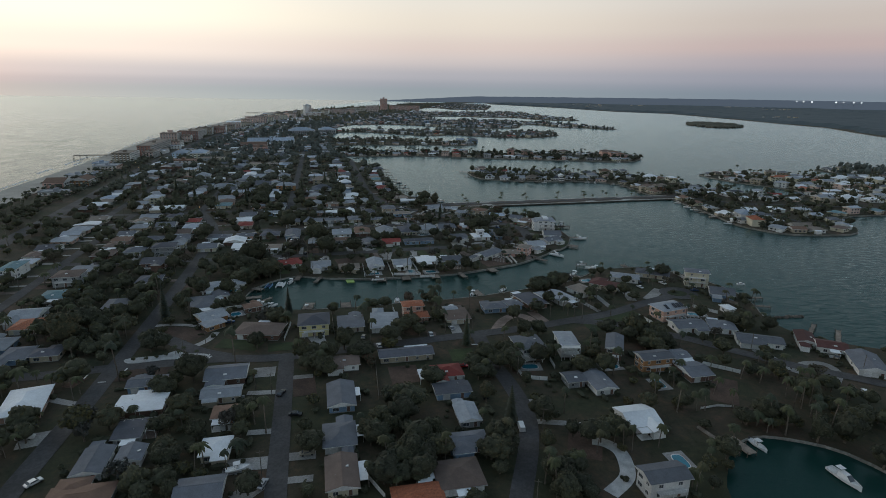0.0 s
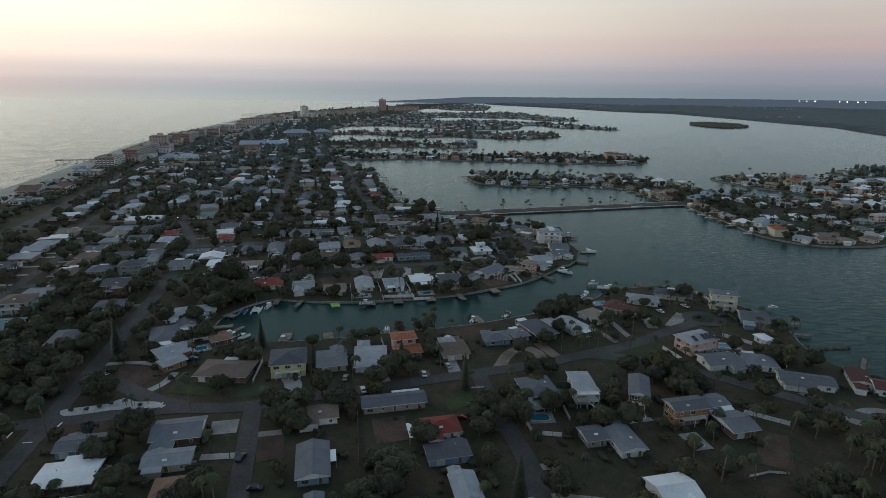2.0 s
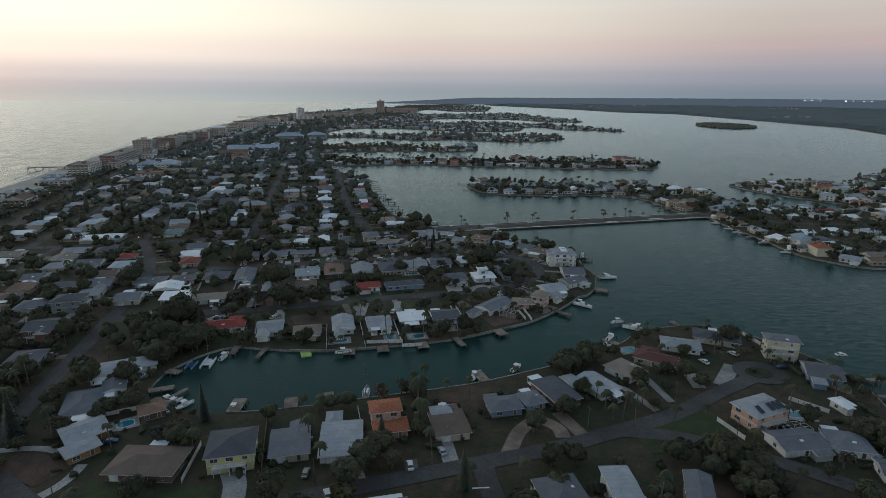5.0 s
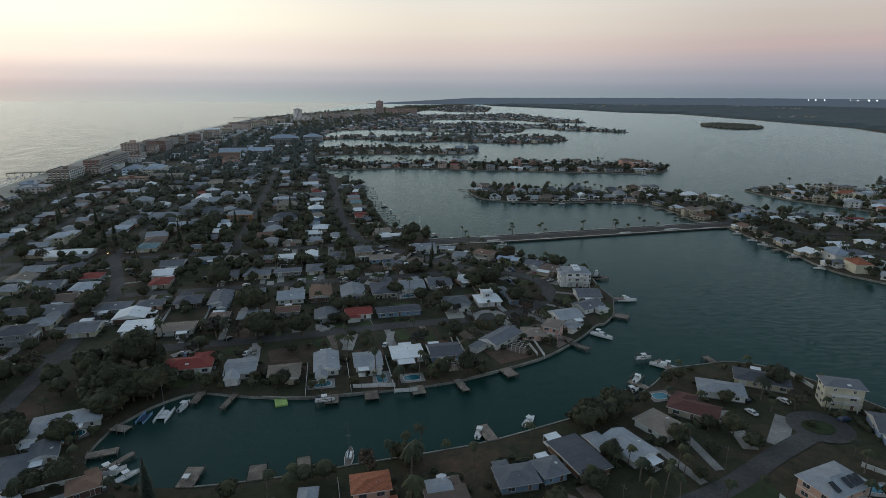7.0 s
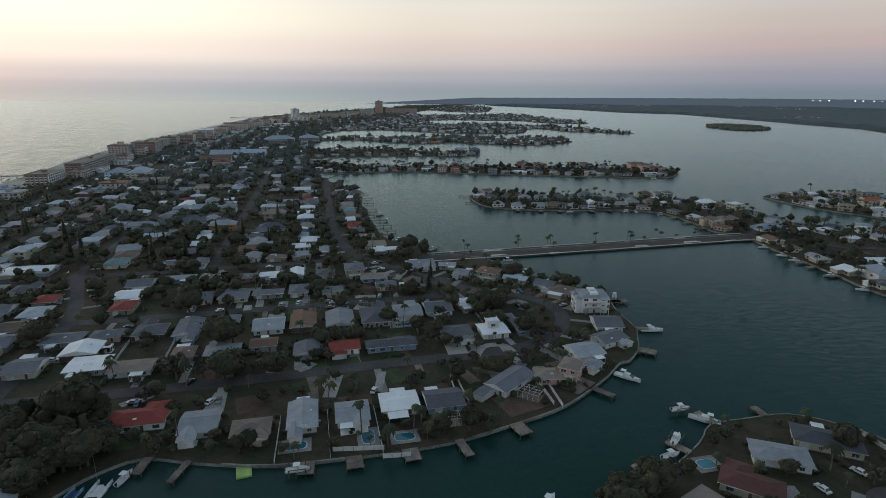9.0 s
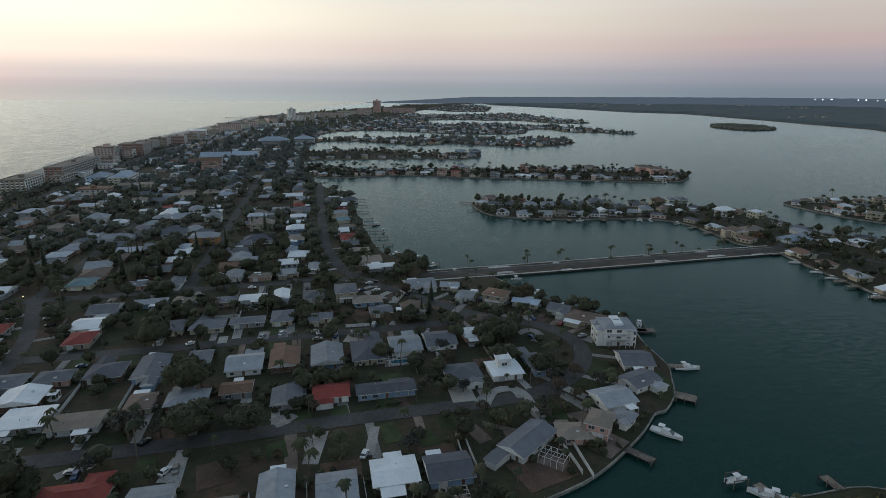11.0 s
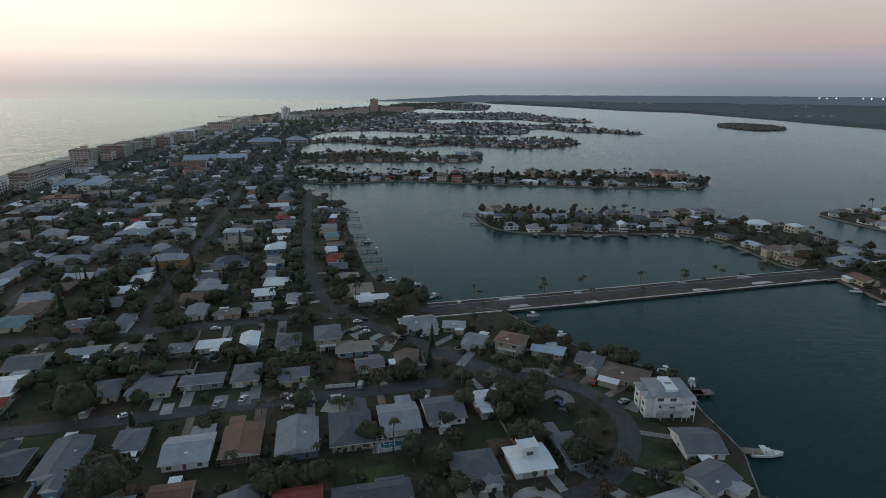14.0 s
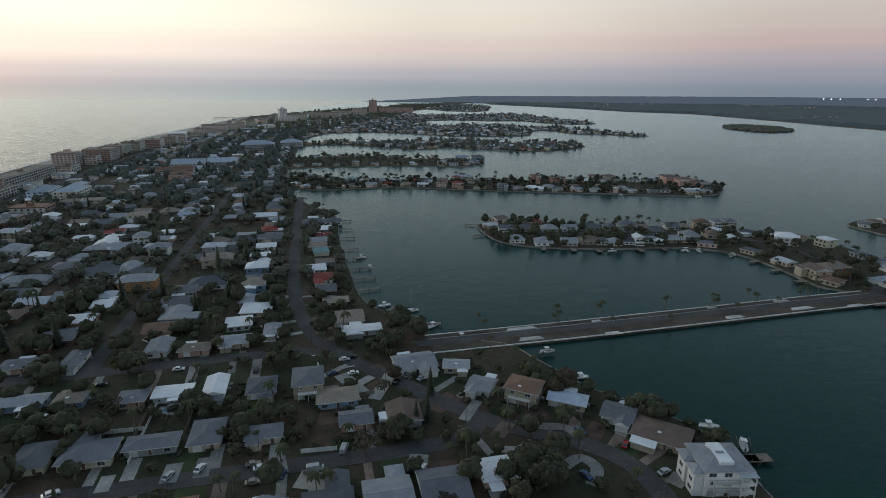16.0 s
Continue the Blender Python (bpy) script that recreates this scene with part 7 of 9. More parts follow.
# groves and single trees that stand out
rng = random.Random(303)
for gx, gy in ((-141, 318), (-134, 308), (-144, 305), (-127, 316), (-131, 322), (-137, 298), (-128, 300)):
    tree(gx, gy, "oak", rng.uniform(1.1, 1.4), rng, far=True)
grove(-114, 306, 14, 16, rng)
grove(-115, 292, 12, 10, rng)
grove(-12, 139, 14, 18, rng)
grove(-14, 122, 12, 10, rng)
grove(-103, 166, 7, 6, rng)
grove(-88, 147, 6, 6, rng)
grove(-82, 126, 5, 4, rng)
grove(-80, 111, 6, 4, rng)
grove(19, 131, 8, 8, rng)
grove(22, 187, 8, 8, rng)
grove(-51, 185, 6, 4, rng)
grove(98, 226, 9, 8, rng)
grove(90, 213, 9, 9, rng)
grove(35, 118, 9, 9, rng)
grove(122, 146, 9, 6, rng)
grove(150, 149, 10, 6, rng)
grove(85, 130, 5, 5, rng)
grove(55, 141, 6, 5, rng)
grove(86, 160, 4, 4, rng)
grove(-90, 207, 8, 5, rng)
grove(-47, 187, 7, 5, rng)
grove(-166, 209, 12, 12, rng)
grove(-148, 203, 10, 9, rng)
grove(-208, 317, 14, 10, rng)
grove(-141, 253, 12, 9, rng)
grove(-123, 269, 9, 7, rng)
grove(-115, 298, 10, 10, rng)
grove(-11, 284, 8, 6, rng)
grove(57, 290, 9, 9, rng)
grove(62, 286, 7, 7, rng)
grove(-4, 263, 6, 6, rng)
grove(53, 262, 6, 5, rng)
grove(53, 284, 7, 6, rng)
grove(27, 425, 6, 5, rng)
grove(28, 406, 5, 5, rng)
grove(4, 421, 7, 6, rng)
grove(31, 429, 8, 8, rng)
grove(-65, 500, 6, 5, rng)
grove(-13, 445, 7, 6, rng)
grove(-154, 487, 9, 8, rng)
grove(-112, 443, 7, 6, rng)
grove(-58, 454, 5, 4, rng)
grove(-82, 457, 6, 4, rng)
grove(-39, 383, 6, 5, rng)
grove(17, 318, 5, 5, rng)
grove(-77, 357, 6, 5, rng)
grove(-104, 356, 6, 4, rng)
grove(84, 241, 8, 6, rng)
grove(132, 190, 9, 7, rng)
grove(146, 230, 9, 7, rng)
grove(-83, 231, 5, 4, rng)
grove(-130, 137, 9, 8, rng)
grove(77, 459, 6, 6, rng)
grove(37, 485, 5, 5, rng)
grove(24, 203, 5, 7, rng)
grove(40, 198, 4, 5, rng)
grove(62, 204, 5, 6, rng)
grove(91, 222, 7, 9, rng)
grove(98, 214, 6, 6, rng)
grove(14, 188, 5, 5, rng)
grove(-36, 194, 5, 5, rng)
grove(-54, 189, 5, 4, rng)
grove(-89, 204, 6, 4, rng)
grove(-145, 236, 10, 8, rng)
grove(-156, 268, 9, 7, rng)
grove(-180, 278, 9, 7, rng)
grove(-239, 467, 9, 6, rng)
grove(-173, 400, 6, 4, rng)
grove(144, 164, 12, 10, rng)
grove(111, 156, 10, 8, rng)
grove(34, 129, 8, 8, rng)
grove(-26, 139, 6, 6, rng)
grove(-71, 151, 6, 5, rng)
grove(-63, 195, 5, 4, rng)
grove(-22, 518, 5, 5, rng)
grove(-192, 560, 9, 8, rng)
grove(-119, 533, 7, 6, rng)
grove(-176, 512, 9, 7, rng)
grove(-269, 599, 12, 9, rng)
grove(-228, 635, 12, 9, rng)
grove(-125, 445, 9, 7, rng)
grove(-211, 431, 9, 7, rng)
tree(-15.4, 232.0, "conifer", 1.00, rng)
tree(-77.2, 243.8, "conifer", 0.95, rng)
tree(10.1, 209.5, "conifer", 1.00, rng)
tree(-134.6, 236.0, "conifer", 1.00, rng)
tree(22.9, 151.1, "conifer", 1.00, rng)
tree(-140.4, 204.1, "conifer", 1.00, rng)
tree(-2.8, 473.8, "conifer", 0.80, rng)
tree(-184.0, 387.0, "conifer", 0.80, rng)
tree(-3.6, 456.4, "conifer", 0.80, rng)
tree(-7.4, 454.6, "conifer", 0.80, rng)
tree(-104.2, 413.8, "conifer", 0.70, rng)
tree(-124.0, 349.2, "big_palm", 1.00, rng)
tree(-41.5, 340.4, "big_palm", 1.00, rng)
tree(-213.1, 513.1, "big_palm", 1.00, rng)
tree(-12.8, 306.4, "big_palm", 1.00, rng)
tree(3.3, 315.9, "big_palm", 1.00, rng)
tree(-110.6, 156.9, "big_palm", 1.00, rng)
tree(-132.8, 166.1, "big_palm", 1.00, rng)
tree(-68.6, 130.4, "big_palm", 1.00, rng)
tree(-71.2, 126.3, "big_palm", 1.00, rng)
tree(-62.5, 130.6, "big_palm", 1.00, rng)
tree(-58.1, 442.3, "big_palm", 1.00, rng)
tree(42.5, 449.5, "big_palm", 1.00, rng)
tree(-48.2, 432.8, "big_palm", 1.00, rng)
tree(-97.0, 509.8, "big_palm", 1.00, rng)
tree(-30.7, 422.0, "big_palm", 1.00, rng)
tree(-34.2, 419.6, "big_palm", 1.00, rng)
tree(-84.9, 255.3, "palm", 1.00, rng)
tree(-11.3, 261.7, "palm", 1.00, rng)
tree(10.4, 308.4, "palm", 1.00, rng)
tree(-20.6, 274.2, "palm", 1.00, rng)
tree(-111.3, 241.8, "palm", 1.00, rng)
tree(-277.9, 478.2, "palm", 1.00, rng)
tree(-44.0, 243.1, "palm", 1.00, rng)
tree(-30.4, 266.2, "palm", 1.00, rng)
tree(-3.6, 239.9, "palm", 1.00, rng)
tree(0.9, 221.8, "palm", 1.00, rng)
tree(62.6, 245.3, "palm", 1.00, rng)
tree(65.3, 243.3, "palm", 1.00, rng)
tree(68.9, 241.4, "palm", 1.00, rng)
tree(84.2, 245.8, "palm", 1.00, rng)
tree(112.3, 246.4, "palm", 1.00, rng)
tree(121.0, 242.4, "palm", 1.00, rng)
tree(105.1, 211.2, "palm", 1.00, rng)
tree(162.8, 260.7, "palm", 1.00, rng)
tree(174.4, 270.8, "palm", 1.00, rng)
tree(149.9, 260.8, "palm", 1.00, rng)
tree(150.9, 256.9, "palm", 1.00, rng)
tree(165.3, 261.4, "palm", 1.00, rng)
tree(195.8, 219.9, "palm", 1.00, rng)
tree(186.7, 225.9, "palm", 1.00, rng)
tree(186.5, 235.8, "palm", 1.00, rng)
tree(113.7, 172.2, "palm", 1.00, rng)
tree(119.3, 176.6, "palm", 1.00, rng)
tree(90.1, 159.8, "palm", 1.00, rng)
tree(93.2, 159.9, "palm", 1.00, rng)
tree(128.9, 153.5, "palm", 1.00, rng)
tree(129.1, 157.0, "palm", 1.00, rng)
tree(123.6, 146.6, "palm", 1.00, rng)
tree(90.9, 205.2, "palm", 1.00, rng)
tree(10.2, 240.8, "palm", 1.00, rng)
tree(13.5, 252.2, "palm", 1.00, rng)
tree(43.3, 300.4, "palm", 1.00, rng)
tree(52.8, 294.1, "palm", 1.00, rng)
tree(-11.4, 412.1, "palm", 1.00, rng)
tree(-55.8, 494.3, "palm", 1.00, rng)
tree(-48.6, 494.6, "palm", 1.00, rng)
tree(-43.2, 494.8, "palm", 1.00, rng)
tree(-51.3, 513.4, "palm", 1.00, rng)
tree(-109.8, 531.7, "palm", 1.00, rng)
tree(-79.9, 308.1, "palm", 1.00, rng)
tree(-90.0, 532.6, "palm", 1.00, rng)
tree(23.9, 392.9, "bare", 1.00, rng)
tree(17.2, 364.6, "bare", 1.00, rng)
tree(46.8, 387.4, "bare", 1.00, rng)
tree(2.7, 412.5, "bare", 1.00, rng)
tree(46.7, 378.7, "bare", 1.00, rng)
tree(27.5, 315.9, "bare", 1.00, rng)
tree(84.5, 225.1, "bare", 1.00, rng)
tree(-123.5, 237.5, "bare", 1.00, rng)
tree(4.9, 403.4, "bare", 1.00, rng)
tree(52.4, 374.3, "bare", 1.00, rng)
tree(55.7, 390.2, "bare", 1.00, rng)
tree(11.1, 379.2, "bare", 1.00, rng)
tree(44.3, 472.5, "rust", 1.10, rng)
tree(-17.1, 484.2, "rust", 1.00, rng)
tree(13.7, 316.1, "oak", 1.20, rng)
tree(-48.5, 422.2, "oak", 1.20, rng)
tree(-22.0, 404.7, "oak", 1.20, rng)
tree(-17.9, 518.5, "oak", 1.30, rng)
tree(-9.2, 521.8, "oak", 1.30, rng)
tree(-122.6, 493.4, "oak", 1.30, rng)
tree(-122.8, 446.8, "oak", 1.30, rng)
tree(37.6, 438.9, "oak", 1.30, rng)
tree(28.4, 430.6, "oak", 1.30, rng)
tree(9.5, 425.2, "oak", 1.30, rng)
tree(-140.1, 508.2, "oak", 1.30, rng)
tree(-14.8, 226.6, "oak", 1.20, rng)
tree(-22.5, 211.9, "oak", 1.20, rng)
tree(17.8, 193.6, "oak", 1.20, rng)
tree(-18.2, 538.8, "oak", 1.30, rng)
tree(30.8, 447.5, "oak", 1.30, rng)
tree(36.9, 436.6, "oak", 1.30, rng)

# pools in the yards
pool(-118.0, 272.6, 9.5, 4.2, 34)
pool(35.4, 190.9, 6.6, 3.8, -8)
pool(68.9, 192.0, 6.4, 4.0)
pool(128.8, 249.0, 8.0, 3.6, -20)
pool(-42.6, 307.3, 7.2, 4.0)
pool(-19.8, 312.3, 4.0, 7.2)
pool(-7.8, 312.5, 6.4, 4.0)
pool(85.4, 299.3, 5.6, 4.0)
pool(72.9, 131.2, 3.6, 6.4)
pool(83.8, 178.1, 3.4, 6.0)
pool(-103.0, 241.6, 5.0, 4.0, 20)
pool(-14.9, 403.5, 7.2, 3.2)
pool(-95.9, 462.6, 5.4, 3.0, -4)

# docks at the seawalls
dock(-73.8, 294.5, 10, 2.2, -35)
dock(-36.4, 295.9, 6, 5, 0)
dock(-22.1, 298.8, 6, 5, 0)
dock(-4.4, 301.0, 6, 5, 0)
dock(11.5, 307.0, 9, 3, 20)
dock(30.2, 318.8, 7, 5, 20)
dock(66.1, 340.7, 9, 3, 20)
dock(-86.1, 295.6, 8, 3, -10)
dock(92.8, 376.9, 8, 5, -60)
dock(99.9, 400.4, 7, 3, -40)
dock(-69.6, 249.6, 9, 5, 10)
dock(-50.1, 252.2, 7, 5, 0)
dock(-37.0, 256.2, 8, 4, 0)
dock(18.6, 277.1, 9, 4, 20)
dock(-98.3, 254.1, 12, 2, 40)
dock(-104.5, 263.5, 9, 3.2, 80)
dock(-105.0, 278.0, 6, 3.4, 70)
dock(80.0, 307.9, 8, 3, 40)
dock(98.6, 319.5, 8, 3, 60)
dock(65.3, 295.7, 7, 4, 30)
dock(120.1, 316.7, 6, 3, 20)
dock(89.4, 142.6, 16, 1.6, 11.6, False)
dock(95.8, 139.6, 9, 3.4, 6, False)
dock(-55.9, 673.4, 12, 1.6, 10)
dock(-50.7, 649.9, 12, 1.6, 10)
dock(-46.7, 627.8, 14, 1.6, 10)
dock(-43.4, 607.9, 14, 1.6, 10)
dock(-39.3, 588.3, 14, 1.6, 10)
dock(-60.2, 705.0, 12, 1.6, 10)
dock(-66.2, 731.8, 12, 1.6, 10)
dock(-25.3, 557.6, 9, 1.6, -20)
dock(-9.9, 540.1, 8, 1.6, 10)
dock(-73.0, 762.2, 12, 1.6, 10)
dock(38.7, 743.7, 12, 2, 10)
dock(35.4, 711.7, 12, 2, 10)
dock(105.0, 436.4, 10, 4, -20)
dock(332.3, 964.0, 20, 3, 10)
dock(75.0, 667.2, 8, 3, 0)
dock(96.7, 665.7, 8, 4, 0)
dock(115.0, 666.9, 9, 4, 0)
dock(145.8, 668.8, 9, 4, 0)
dock(163.4, 672.7, 8, 3, 0)
dock(212.4, 668.7, 8, 3, 0)
dock(215.6, 645.1, 8, 3, 50)
dock(215.4, 625.1, 8, 3, 50)
dock(218.6, 604.1, 8, 3, 50)
dock(240.7, 567.1, 8, 3, 0)
dock(257.1, 500.6, 8, 3, 50)
dock(254.8, 481.3, 8, 3, 50)
dock(256.0, 510.3, 8, 3, 50)

dock(170, 274, 10, 2.2)
dock(175, 229, 17, 1.8)
dock(184, 223, 16, 2.0)
dock(166, 262, 8, 2.0)
dock(100, 436, 6, 3.0)

# boats
boat(-38.7, 295.1, "lift", 0)
boat(-99.7, 285.1, "cat", 75)
boat(-89.0, 292.6, "motor", 70)
boat(78.5, 353.5, "yacht", -50)
boat(105.0, 399.5, "yacht", -12)
boat(96.3, 322.8, "yacht", 140)
boat(80.9, 311.3, "lift", 40)
boat(78.8, 301.7, "motor", 10)
boat(250.1, 458.1, "motor", 150)
boat(245.3, 548.4, "motor", 160)
boat(247.0, 528.3, "motor", 150)
boat(248.4, 516.4, "motor", 150)
boat(257.1, 484.7, "motor", 0)
boat(-93.5, 287.0, "catsail", 80)
boat(-24.7, 263.6, "sail", 80)
boat(16.7, 277.1, "motor", 60)
boat(34.3, 283.7, "motor", 40)
boat(-97.3, 256.6, "motor", 40)
boat(-70.4, 251.5, "motor", 80)
boat(-90.4, 250.5, "motor", 40)
boat(-94.0, 255.0, "motor", 44)
boat(89.6, 329.2, "lift", 0)
boat(100.5, 144.6, "motor", -84)
boat(119.0, 124.8, "yacht", -86)
boat(-60.3, 124.0, "trailer", 10)
boat(-53.0, 652.4, "motor", 10)
boat(-44.5, 630.2, "motor", 80)
boat(-28.9, 565.3, "motor", 10)
boat(-8.5, 538.8, "motor", 30)
boat(94.0, 454.5, "motor", -20)
boat(99.5, 442.5, "lift", 60)
boat(7.3, 506.6, "motor", 10)
boat(47.9, 509.1, "lift", 0)
boat(124.9, 673.2, "motor", 0)
boat(181.3, 681.1, "motor", 80)
boat(190.6, 678.8, "motor", 80)
boat(214.3, 664.6, "motor", 20)
boat(57.7, 488.3, "motor", 0)
boat(182.2, 693.5, "motor", 30)
boat(280.5, 896.3, "motor", 80)
boat(274.7, 909.3, "motor", 70)
boat(199.9, 895.0, "motor", 10)
boat(-15.0, 558.0, "sail", 0)

# parked cars
car(-37.0, 430.4, "van", 15)
car(-37.2, 503.4, "car", 15)
car(-16.3, 482.2, "car", 70)
car(-39.7, 501.2, "car", 15)
car(-6.6, 485.6, "car", 60)
car(-2.2, 488.9, "car", 30)
car(-53.6, 430.8, "car", 20)
car(-71.9, 430.4, "car", 80)
car(-79.9, 426.9, "car", 80)
car(-53.9, 424.3, "car", 15)
car(-29.9, 440.1, "van", 85)
car(-8.0, 430.3, "car", 80)
car(-4.6, 430.4, "car", 80)
car(-46.4, 427.7, "car", 85)
car(24.7, 475.9, "car", 50)
car(48.2, 449.6, "car", -60)
car(61.0, 442.3, "red", 60)
car(66.0, 443.9, "van", 60)
car(44.5, 427.2, "car", -60)
car(68.5, 429.0, "car", 30)
car(-138.2, 480.1, "car", 15)
car(-138.8, 457.9, "car", 20)
car(-42.8, 489.0, "car", 40)
car(-239.5, 650.6, "car", 20)
car(-109.4, 419.2, "car", 40)
car(-48.9, 377.8, "car", 100)
car(-56.4, 432.4, "car", 15)
car(-137.4, 431.3, "car", 15)
car(-144.8, 397.7, "car", 15)
car(-93.1, 346.8, "car", 70)
car(-79.7, 332.4, "car", 70)
car(-107.0, 331.8, "car", 10)
car(-21.3, 340.9, "car", 80)
car(-34.3, 489.3, "car", 20)
car(-130.1, 479.8, "car", 15)
car(115.5, 296.5, "car", 110)
car(113.3, 287.8, "car", 110)
car(129.2, 295.4, "car", 120)
car(-185.2, 438.3, "car", 20)
car(-192.1, 447.0, "car", 20)
car(-106.0, 492.3, "car", 10)
car(-102.0, 231.1, "car", 15)
car(-161.0, 290.9, "car", 15)
car(3.8, 227.0, "car", 110)
car(-5.7, 220.0, "car", 100)
car(-28.1, 207.4, "car", 110)
car(-36.2, 216.3, "car", 90)
car(175.4, 294.9, "car", 0)
car(143.1, 283.5, "car", 10)
car(7.9, 189.9, "red", 0)
car(138.4, 224.4, "car", 20)
car(-55.4, 218.2, "car", 110)
car(-136.8, 145.1, "car", 15)
car(-133.0, 138.5, "van", 15)
car(-51.3, 118.2, "car", 80)
car(-41.9, 132.4, "car", 15)
car(26.0, 147.7, "van", 95)
car(-50.9, 153.6, "car", 0)
car(-115.7, 117.7, "car", 60)
car(-104.7, 112.1, "car", 30)
car(159.9, 173.3, "car", 60)
car(169.3, 202.0, "car", 40)
car(15.2, 166.9, "car", 100)
car(-59.6, 167.1, "car", 80)

# ---- yards: drives, lawns, fences ----
layers = [0]


def drive(points, width, mat):
    layers[0] += 1
    z = LAND + 0.125 + 0.0042 * (layers[0] % 12)
    tagged(new("driveway", strip_data("driveway", smooth_line(points, 4), width, z, mat)), "pale concrete drive beside a house" if mat is CONCRETE else "worn paved drive beside a house", "driveway", kind="structure")


def lawn(points, width, mat):
    layers[0] += 1
    tagged(new("lawn", strip_data("lawn", smooth_line(points, 3), width, LAND + 0.115 + 0.0042 * (layers[0] % 3), mat)), "clipped green lawn" if mat is GRASS else "bare brown yard", "lawn", kind="structure")


def cage(x, y, w, d, turn=0.0):
    """A screened pool cage: slim bars over a yard."""
    ob = thing("pool_cage", pose(x, y, LAND, 0, 0, GRID + turn), "screened pool cage of slim pale aluminium bars", "pool cage", group="pool cages")
    n = 4
    for i in range(n + 1):
        px = -w / 2 + w * i / n
        part("rafter", Build().box(px - 0.05, px + 0.05, -d / 2, d / 2, 2.9, 3.0).data("rafter", FASCIA), ob)
        for s in (-1, 1):
            part("post", Build().box(px - 0.05, px + 0.05, s * d / 2 - 0.05, s * d / 2 + 0.05, 0, 2.9).data("post", FASCIA), ob)
    for j in range(4):
        py = -d / 2 + d * j / 3
        part("purlin", Build().box(-w / 2, w / 2, py - 0.04, py + 0.04, 2.88, 2.98).data("purlin", FASCIA), ob)
    part("floor_slab", Build().box(-w / 2, w / 2, -d / 2, d / 2, 0.0, 0.13).data("floor_slab", PAVER), ob)



# drives, loops and paved yards
drive([(-104.4, 220.4), (-104.4, 214.2), (-105.8, 209.7), (-108.4, 205.6)], 3.2, CONCRETE)
drive([(-136.0, 226.4), (-126.8, 227.9), (-119.5, 227.6), (-112.7, 225.4)], 2.6, CONCRETE)
drive([(-53.6, 204.5), (-55.5, 212.0), (-58.6, 217.6)], 6.5, CONCRETE)
drive([(-24.5, 222.3), (-21.0, 213.5)], 6, CONCRETE)
drive([(-5.8, 223.4), (-4.4, 213.7)], 4, PAVER)
drive([(4.8, 232.4), (6.7, 221.9)], 5, CONCRETE)
drive([(24.3, 225.6), (29.7, 238.6), (36.8, 244.8), (42.6, 240.9), (43.6, 235.1)], 5, PAVER)
drive([(72.4, 268.7), (80.2, 251.2)], 3.0, CONCRETE)
drive([(84.5, 274.4), (87.6, 257.1)], 3.0, CONCRETE)
drive([(103.9, 289.7), (102.4, 267.2)], 5.0, CONCRETE)
drive([(44.6, 250.0), (50.0, 237.0)], 5.0, PAVER)
drive([(111.7, 269.4), (124.1, 285.9)], 6, CONCRETE)
drive([(48.3, 141.4), (52.2, 140.0), (55.2, 136.5), (55.8, 131.4), (54.0, 123.6), (47.1, 116.6)], 4.6, GRAVEL)
drive([(29.9, 151.9), (42.4, 150.8), (59.1, 147.8)], 3, CONCRETE)
drive([(25.4, 164.0), (38.0, 165.1)], 3, CONCRETE)
drive([(137.7, 209.4), (141.7, 198.6), (140.9, 191.0)], 4, CONCRETE)
drive([(143.0, 188.6), (151.1, 196.3), (159.7, 196.5), (160.7, 189.1), (153.2, 179.7)], 3.5, CONCRETE)
drive([(-141.5, 161.9), (-128.5, 159.1), (-129.7, 166.2)], 3, CONCRETE)
drive([(-45.7, 120.3), (-37.7, 121.7)], 3, CONCRETE)
drive([(-48.6, 130.8), (-39.3, 132.4)], 4, CONCRETE)
drive([(-62.8, 178.6), (-51.2, 181.2)], 3, CONCRETE)
drive([(-72.4, 167.6), (-62.2, 168.7)], 3, CONCRETE)
drive([(-64.1, 143.1), (-56.1, 144.3)], 3, CONCRETE)
drive([(-65.3, 126.4), (-52.6, 128.5)], 6, CONCRETE)
drive([(-57.1, 117.6), (-51.9, 114.2)], 9, CONCRETE)
drive([(-75.4, 182.8), (-66.8, 184.5)], 8, CONCRETE)
drive([(-134.2, 136.3), (-126.4, 139.6)], 8, CONCRETE)
drive([(-37.5, 353.6), (-37.5, 336.5)], 5, CONCRETE)
drive([(-42.4, 349.8), (-37.2, 340.5)], 3.5, CONCRETE)
drive([(-19.8, 356.4), (-19.9, 340.9)], 3.2, CONCRETE)
drive([(18.6, 368.7), (23.0, 379.8), (29.5, 382.2), (34.1, 378.4), (35.7, 371.3)], 3.2, CONCRETE)
drive([(11.5, 372.3), (9.3, 383.4)], 9, SAND)
drive([(12.2, 357.2), (17.4, 348.2)], 5, PAVER)
drive([(-111.2, 330.2), (-108.6, 332.9), (-104.5, 335.0), (-104.5, 339.0)], 3.5, CONCRETE)
drive([(-78.3, 339.6), (-77.9, 328.0)], 5, CONCRETE)
drive([(53.2, 355.8), (50.4, 365.5)], 7, PAVER)
drive([(52.5, 342.6), (61.2, 351.4)], 9, PAVER)
drive([(16.1, 371.9), (21.3, 378.8), (29.9, 381.3), (32.7, 375.2)], 3.4, CONCRETE)
drive([(70.1, 454.1), (60.3, 462.9)], 3.5, CONCRETE)
drive([(-51.0, 357.1), (-55.1, 362.0)], 5, CONCRETE)
drive([(-48.8, 363.4), (-51.6, 358.8)], 3.5, CONCRETE)
drive([(-19.2, 489.7), (-23.7, 470.4)], 5, CONCRETE)
